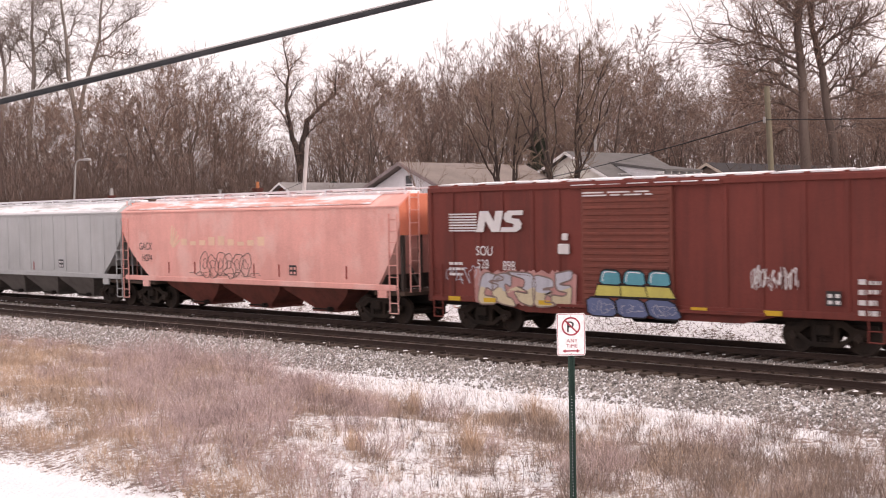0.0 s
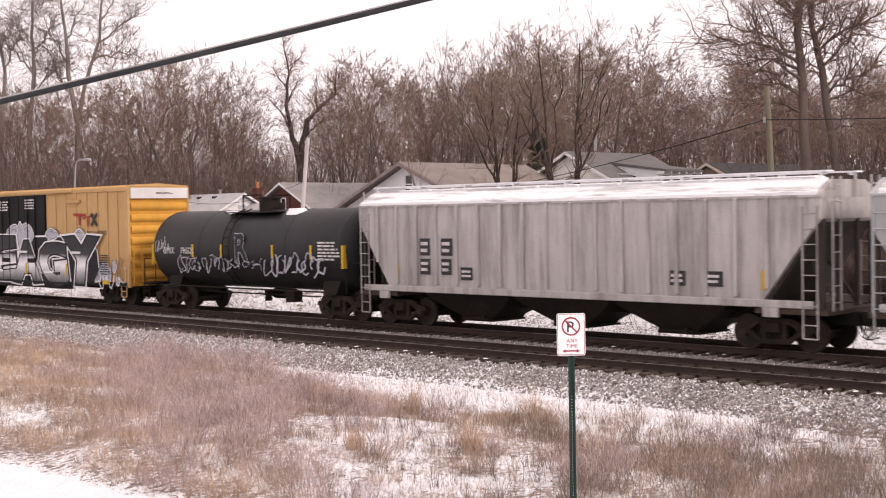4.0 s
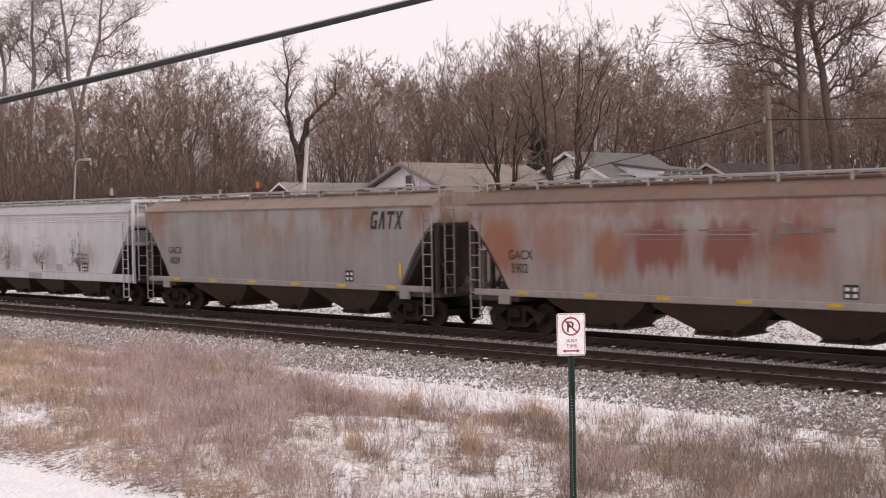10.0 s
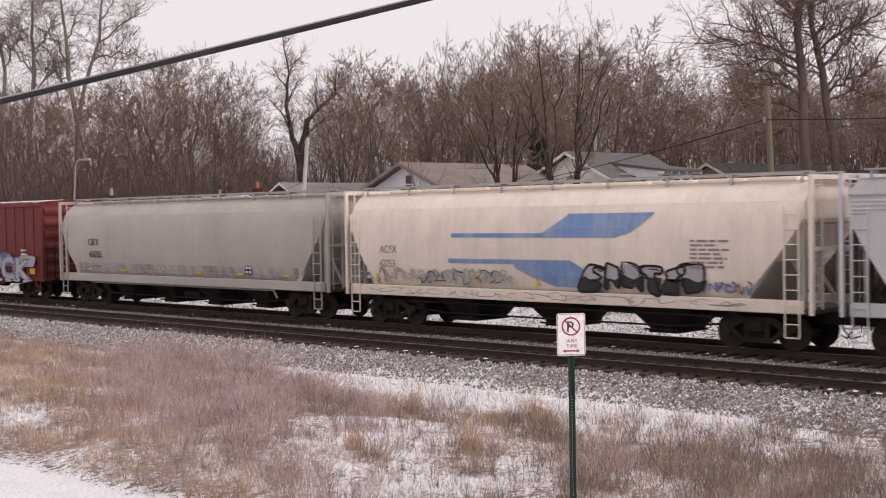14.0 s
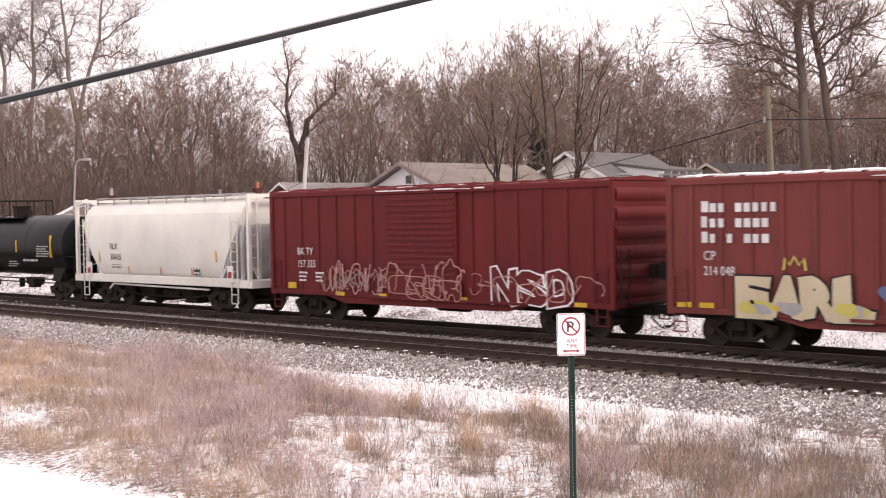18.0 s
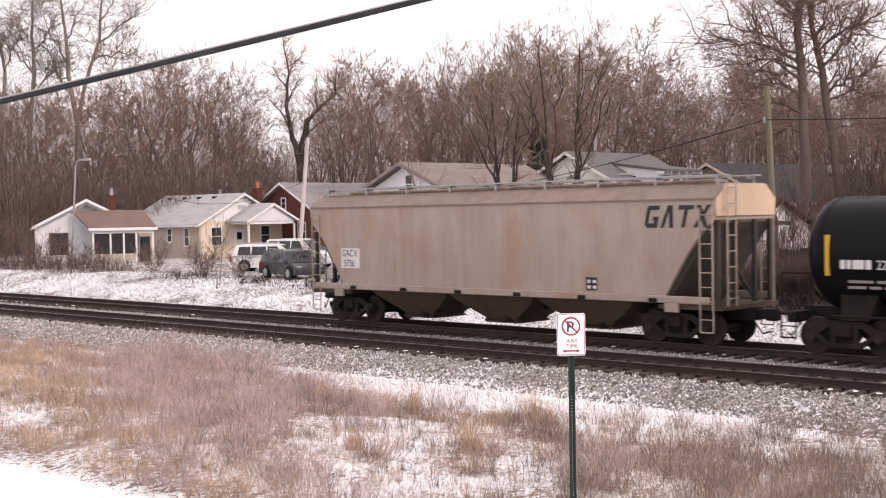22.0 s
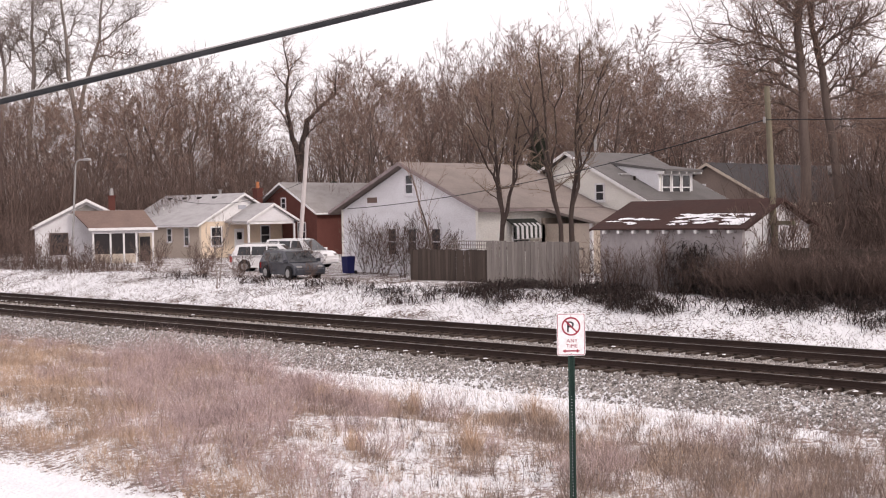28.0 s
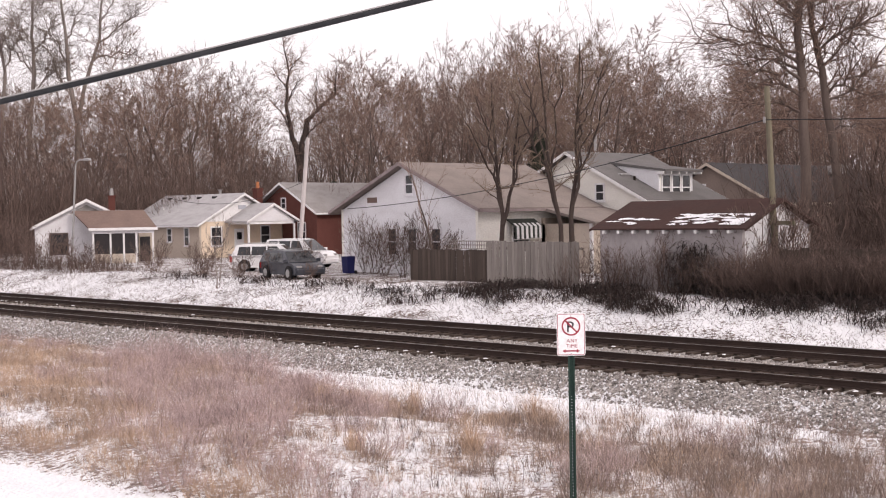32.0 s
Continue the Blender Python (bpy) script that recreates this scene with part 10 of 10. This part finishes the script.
# evergreen among the wood: a ragged cone of drooping sprays
def evergreen(x, y, height, seed):
    t = thing("evergreen_tree", "dark ragged evergreen standing in the wood", "tree", stand(x, y))
    part("trunk", G().tube((0, 0, -0.3), (0, 0, height), 0.18, 0.03, 8), "bark", t)
    r = np.random.RandomState(seed)
    g = G()
    for i in range(6500):
        z = height * r.uniform(0.08, 1.0)
        reach = (height - z) * 0.26 + 0.25
        a, rad = r.uniform(0, 6.28), reach * math.sqrt(r.uniform(0.1, 1)) * (0.75 + 0.35 * math.sin(3 * z + i % 3))
        p = Vector((rad * math.cos(a), rad * math.sin(a), z - 0.25 * rad))
        d = Vector((math.cos(a) * 0.5, math.sin(a) * 0.5, -0.35)) * r.uniform(0.3, 0.8)
        s = Vector((-math.sin(a), math.cos(a), 0.2)) * r.uniform(0.05, 0.13)
        g.add([p - s, p + s, p + d], [(0, 1, 2)])
    part("crown", g, "cedar", t, fix=False)


evergreen(-62.3, 73.6, 9.3, 1)
evergreen(-90.1, 77.2, 6.2, 3)


# ---------------------------------------------------------------- weeds on the near side
def in_view(x, y, pad=0.08):
    q = -x / max(y, 0.1)
    return 0.40 - pad < q < 2.14 + pad


def stalks(name, label, material, root, rise, twigs, width, reach, r):
    """Dry stalks with fine upward side twigs, all in one mesh; root and rise are rows of vectors."""
    n = len(root)
    h = np.linalg.norm(rise, axis=1)
    yaw = r.uniform(0, np.pi, n)
    side = np.stack([np.cos(yaw), np.sin(yaw), np.zeros(n)], 1) * width
    bow = r.normal(0, 0.07, (n, 3)) * h[:, None]
    bow[:, 2] = np.abs(bow[:, 2])
    mid, tip = root + rise * 0.55 + bow, root + rise
    verts = [np.stack([root - side, root + side, mid + side * 0.7, mid - side * 0.7, tip], 1).reshape(-1, 3)]
    k = np.arange(n)[:, None] * 5
    faces = [k + np.array([[0, 1, 2]]), k + np.array([[0, 2, 3]]), k + np.array([[3, 2, 4]])]
    off = n * 5
    for j in range(twigs):
        q = r.uniform(0.15, 1.0, n)[:, None]
        a = np.where(q < 0.55, root + (mid - root) * q / 0.55, mid + (tip - mid) * (q - 0.55) / 0.45)
        d = r.normal(0, 1, (n, 3))
        d[:, 2] = np.abs(d[:, 2]) * 0.8 + 0.35
        d *= (reach * h * r.uniform(0.4, 1.3, n) / np.linalg.norm(d, axis=1))[:, None]
        verts.append(np.stack([a - side * 0.6, a + side * 0.6, a + d], 1).reshape(-1, 3))
        faces.append(np.arange(n)[:, None] * 3 + off + np.array([[0, 1, 2]]))
        off += n * 3
    v, f = np.concatenate(verts), np.concatenate([a.reshape(-1, 3) for a in faces])
    me = bpy.data.meshes.new(name)
    me.vertices.add(len(v))
    me.vertices.foreach_set("co", v.ravel())
    me.loops.add(len(f) * 3)
    me.loops.foreach_set("vertex_index", f.ravel())
    me.polygons.add(len(f))
    me.polygons.foreach_set("loop_start", np.arange(len(f)) * 3)
    me.update(calc_edges=True)
    me.materials.append(M[material])
    return tagged(new(name, me), label, "weeds", kind="stuff")


def clumps(name, label, material, seed, tries, keep, size, height, per=260, twigs=9, width=0.0034, reach=0.30, splay=0.42, area=(-49, -5, 10.0, 23.2), gap=0.72):
    """Bushy clumps: stalks fan out from each, tallest in its middle."""
    r = np.random.RandomState(seed)
    root, rise, taken = [], [], []
    for i in range(tries):
        x, y = r.uniform(area[0], area[1]), r.uniform(area[2], area[3])
        if not in_view(x, y) or r.uniform() > keep(x, y):
            continue
        big = 0.7 + 0.6 * (noise.noise(Vector((x * 0.4, y * 0.4, seed))) + 0.5)
        a, h = r.uniform(*size) * big, r.uniform(*height) * big
        if any((x - p) ** 2 + (y - q) ** 2 < ((a + c) * gap) ** 2 for p, q, c in taken):
            continue
        taken.append((x, y, a))
        n = int(per * (a / 0.5) ** 1.5) + 6
        rad, ang = np.sqrt(r.uniform(0, 1, n)) * a, r.uniform(0, 6.28, n)
        dx, dy = rad * np.cos(ang), rad * np.sin(ang)
        hh = h * (1 - 0.45 * (rad / a) ** 2) * r.uniform(0.55, 1.12, n)
        lean = splay * np.minimum(1.0, a / 0.35)
        z = ground_z(x, y)
        root.append(np.stack([x + dx * 0.8, y + dy * 0.8, np.full(n, z - 0.05)], 1))
        rise.append(np.stack([hh * (lean * dx / a + r.normal(0, 0.28, n)), hh * (lean * dy / a + r.normal(0, 0.28, n)), hh], 1))
    return stalks(name, label, material, np.concatenate(root), np.concatenate(rise), twigs, width, reach, r)


def scatter(name, label, material, seed, count, keep, height, twigs=4, width=0.0034, reach=0.5, lean=0.4, area=(-49, -5, 10.0, 23.2)):
    """Single stalks and stubble, thinly spread."""
    r = np.random.RandomState(seed)
    x, y = r.uniform(area[0], area[1], count * 3), r.uniform(area[2], area[3], count * 3)
    ok = [i for i in range(count * 3) if in_view(x[i], y[i]) and r.uniform() < keep(x[i], y[i])][:count]
    x, y = x[ok], y[ok]
    n = len(ok)
    h = height * r.uniform(0.4, 1.2, n)
    root = np.stack([x, y, np.array([ground_z(a, b) - 0.03 for a, b in zip(x, y)])], 1)
    rise = np.stack([r.normal(0, lean, n) * h, r.normal(0, lean, n) * h, h], 1)
    return stalks(name, label, material, root, rise, twigs, width, reach, r)


def weedy(x, y):
    far = float(np.interp(-x / y, (0.70, 0.85, 1.22, 1.32, 1.52, 1.62), (22.9, 21.8, 21.8, 22.7, 22.7, 21.8)))
    return float(np.interp(y, (10.2, 10.9, far - 1.4, far), (0.0, 1.0, 1.0, 0.06))) * (1.0 - clear(x, y)) ** 1.5


def broken(x, y):
    """Bare breaks between the clumps."""
    n = noise.noise(Vector((x * 0.55, y * 0.8, 11.0))) + 0.6 * noise.noise(Vector((x * 1.5, y * 1.9, 2.0)))
    return max(0.0, min(1.0, 0.85 + 2.2 * n))


def lilac(x, y):
    """The dense fluffy mass between the straw and the bare snow."""
    return weedy(x, y) * broken(x, y) * float(np.interp(-x / y, (0.98, 1.1, 1.58, 1.72), (0.03, 1, 1, 0.05))) * float(np.interp(y, (10.8, 12.0), (0.3, 1.0)))


def strawy(x, y):
    n = noise.noise(Vector((x * 0.25, y * 0.35, 5.0)))
    return weedy(x, y) * float(np.interp(-x / y, (1.2, 1.5, 1.65), (0.06, 0.2, 1.0))) * max(0.1, min(1.0, 0.7 + n))


def fringe(x, y):
    return weedy(x, y) * float(np.interp(y, (11.8, 14.0), (1.0, 0.25))) * float(np.interp(x, (-14, -12), (1.0, 0.4)))


def right_hand(x, y):
    q = -x / y
    return weedy(x, y) * (0.35 + 0.65 * broken(x, y)) * float(np.interp(q, (0.84, 0.94), (1.0, 0.0)))


def bare(x, y):
    """The snowy clearings, where only low tufts stand."""
    return clear(x, y) * (1.0 if 11.0 < y < 21.5 else 0.0) * max(0.0, min(1.0, 0.6 + 1.6 * noise.noise(Vector((x * 1.1, y * 1.5, 21.0)))))


clumps("lilac_weeds", "fluffy pinkish grey dry weeds in dense bushy clumps", "weed", 1, 2600, lilac, (0.24, 0.62), (0.40, 0.86), per=100, twigs=11, width=0.0040, reach=0.42, splay=0.6, gap=0.70)
clumps("lilac_weeds", "tall fluffy pinkish grey weeds at the foot of the ballast", "weed", 21, 260, lambda x, y: (1.0 if y > 18.8 and 1.24 < -x / y < 1.58 else 0.0) * lilac(x, y), (0.30, 0.55), (0.80, 1.20), per=80, twigs=11, width=0.0040, reach=0.42, splay=0.4, gap=0.6)
clumps("tan_weeds", "tan brown dry weeds in clumps along the snow edge", "weed_tan", 6, 2400, fringe, (0.16, 0.42), (0.22, 0.50), per=120, twigs=9, reach=0.32, splay=0.6)
clumps("straw_grass", "matted straw-coloured grass among the weeds", "straw", 3, 3600, strawy, (0.25, 0.55), (0.26, 0.50), per=120, twigs=3, splay=0.8, reach=0.4)
clumps("grey_weeds", "dense upright grey-brown dry weeds beside the track", "weed_grey", 7, 3600, right_hand, (0.18, 0.42), (0.32, 0.66), per=135, twigs=8, width=0.0040, splay=0.3, reach=0.30)
clumps("brown_weeds", "reddish brown dry weeds among the grey ones", "weed_tan", 8, 330, lambda x, y: 0.75 * right_hand(x, y) + 0.12 * weedy(x, y), (0.18, 0.40), (0.3, 0.6), per=110, twigs=8, splay=0.3, reach=0.28)
clumps("snow_tufts", "small low brown tufts poking out of the snow", "weed_tan", 12, 6000, bare, (0.06, 0.26), (0.10, 0.40), per=130, twigs=5, splay=0.7, reach=0.4)
clumps("snow_tufts", "small low grey tufts poking out of the snow", "brush", 13, 2600, bare, (0.05, 0.14), (0.12, 0.45), per=120, twigs=6, splay=0.5, reach=0.35)
scatter("short_weeds", "short grey-brown stubble in the snow", "weed_tan", 2, 30000, lambda x, y: 0.55 + 0.7 * weedy(x, y) + (1.2 if 9.9 < y < 11.4 else 0.0), 0.12, 4, reach=0.9, lean=1.0)
scatter("low_weeds", "low grey-brown weeds filling in between the taller ones", "weed_grey", 15, 4000, lambda x, y: 1.0 if -x / y < 0.86 and 14.0 < y < 21.3 else 0.0, 0.34, 6, reach=0.4, lean=0.4)
scatter("lone_stalks", "thin single stalks standing in the snow", "brush", 9, 3600, lambda x, y: 0.35 if y > 11.2 else 0.0, 0.5, 7, width=0.003, reach=0.26, lean=0.2)
scatter("tall_stalk", "two tall dead stalks standing above the weeds", "bark_dark", 14, 2, lambda x, y: 2.0, 1.45, 3, width=0.006, reach=0.05, lean=0.02, area=(-14.1, -13.9, 21.0, 21.3))
TUFTS = ((-22.1, 19.4, 0.30, 0.50), (-21.6, 19.6, 0.15, 0.95), (-20.2, 19.5, 0.16, 1.0), (-20.5, 19.1, 0.28, 0.55), (-18.5, 20.2, 0.30, 0.26), (-17.8, 20.0, 0.26, 0.34), (-17.2, 20.0, 0.14, 0.85), (-16.9, 20.1, 0.18, 0.50), (-22.8, 19.0, 0.3, 0.5), (-16.2, 14.2, 0.2, 0.6), (-14.6, 15.4, 0.16, 0.6))
for seed, (x, y, a, h) in enumerate(TUFTS):
    clumps("straw_tuft", "upright straw-coloured grass tuft in the snow", "straw", 40 + seed, 1, lambda p, q: 2.0, (a, a + 0.001), (h, h + 0.001), per=1300, twigs=3, splay=0.12, reach=0.22, area=(x, x + 0.01, y, y + 0.01))
scatter("track_weeds", "thin weeds at the foot of the ballast", "weed", 5, 1100, lambda x, y: 1.0 if x > -13.5 or x < -27 else 0.12, 0.45, 7, area=(-55, -5, 22.6, 24.3), lean=0.2, reach=0.25)


# ---------------------------------------------------------------- ties and ballast
def make_ties(track, x0, x1, seed):
    r = random.Random(seed)
    shapes = []
    for k in range(4):
        c = 0.008 + 0.006 * k
        shapes.append(mesh_of("tie", G().chamfer(-0.115, 0.115, -1.30, 1.30, -0.36, -0.165, c), "tie"))
    plates = mesh_of("tie_plate", G().box(-0.10, 0.10, -0.92, -0.58, -0.166, -0.150).box(-0.10, 0.10, 0.58, 0.92, -0.166, -0.150), "rail")
    snow = [mesh_of("tie_snow", G().loft([blob3(r, cx, cy, a, b, -0.166), blob3(r, cx, cy, a * 0.6, b * 0.6, -0.150)]), "snow") for cx, cy, a, b in ((0, -1.12, 0.06, 0.10), (0.03, -1.2, 0.05, 0.06), (0, 0.0, 0.08, 0.2), (-0.02, 0.3, 0.05, 0.12), (-0.04, -1.05, 0.04, 0.05), (0.02, -1.18, 0.08, 0.07), (0, -0.3, 0.07, 0.15), (0.01, 1.1, 0.08, 0.1))]
    x = x0
    while x < x1:
        at = pose(x + r.uniform(-0.03, 0.03), r.uniform(-0.05, 0.05), r.uniform(-0.006, 0.002), 0, 0, r.uniform(-1.2, 1.2))
        t = part("tie", r.choice(shapes), None, track, at=at)
        part("tie_plate", plates, None, t)
        if r.random() < 0.36:
            part("tie_snow", r.choice(snow), None, t)
        x += 0.52


make_ties(track_near, -62, -6, 1)
make_ties(track_far, -72, -8, 2)


def joined_ties(track, spans, name):
    g = G()
    for a, b in spans:
        x = a
        while x < b:
            g.box(x - 0.115, x + 0.115, -1.3, 1.3, -0.36, -0.168)
            x += 0.52
    part(name, g, "tie", track, fix=False)["kind"] = "stuff"


joined_ties(track_near, ((-160, -62.2), (-5.9, 60)), "far_ties")
joined_ties(track_far, ((-160, -72.2), (-7.9, 60)), "far_ties")


def stones(name, label, count, zone, material, seed, size=(0.018, 0.046), lift=0.35):
    """Loose broken stones, as small eight-sided lumps."""
    r = np.random.RandomState(seed)
    v, f = [], []
    octa = ((0, 2, 4), (2, 1, 4), (1, 3, 4), (3, 0, 4), (2, 0, 5), (1, 2, 5), (3, 1, 5), (0, 3, 5))
    n = 0
    while n < count:
        x, y = r.uniform(*zone[:2]), r.uniform(*zone[2:])
        if not in_view(x, y, 0.05):
            continue
        n += 1
        s = r.uniform(*size)
        a = np.array(((1, 0, 0), (-1, 0, 0), (0, 1, 0), (0, -1, 0), (0, 0, 1), (0, 0, -1.0)))
        a = a * s * r.uniform(0.6, 1.25, (6, 1)) + r.normal(0, s * 0.18, (6, 3))
        c, d = math.cos(n), math.sin(n)
        a = a @ np.array(((c, -d, 0), (d, c, 0), (0, 0, 1)))
        k = len(v)
        p = np.array((x, y, ground_z(x, y) + s * lift))
        v += [tuple(q + p) for q in a]
        f += [tuple(i + k for i in q) for q in octa]
    g = G()
    g.v, g.f = v, f
    return solid(name, g, material, label, "ballast", kind="stuff", fix=False)


stones("ballast_stones", "loose grey ballast stones on the shoulder", 13000, (-62, -5, 23.5, 25.0), "stone", 1)
stones("ballast_stones", "grey ballast stones between the tracks", 5000, (-66, -8, 27.2, 29.1), "stone", 2)
stones("snow_crumbs", "crumbs of snow lying on the ballast", 4200, (-62, -5, 23.4, 24.8), "snow", 3, (0.012, 0.034), 0.7)
stones("snow_crumbs", "crumbs of snow lying between the tracks", 500, (-66, -8, 27.3, 28.9), "snow", 4, (0.012, 0.03), 0.7)


# ---------------------------------------------------------------- movement
def motions():
    """The train rolls through from start to end, and its wheels turn with it while it passes the houses."""
    for car, mid in TRAIN:
        walk(car, [(float(t), pose(mid + run(t), TRACK_FAR, 0)) for t in range(0, 33)])
    for w, off in WHEELSETS:
        car, mid = next((c, m) for c, m in TRAIN if c == w.parent.parent)
        rows = []
        for f in range(0, 32 * FPS + 1):
            t = f / FPS
            at = mid + run(t)
            if f in (0, 32 * FPS) or -84 < at < 12:
                turn = Matrix.Rotation(at / WHEEL_R % (2 * math.pi), 4, "Y")
                rows.append((t, Matrix.Translation((off, 0, WHEEL_R)) @ turn))
        walk(w, rows)


motions()
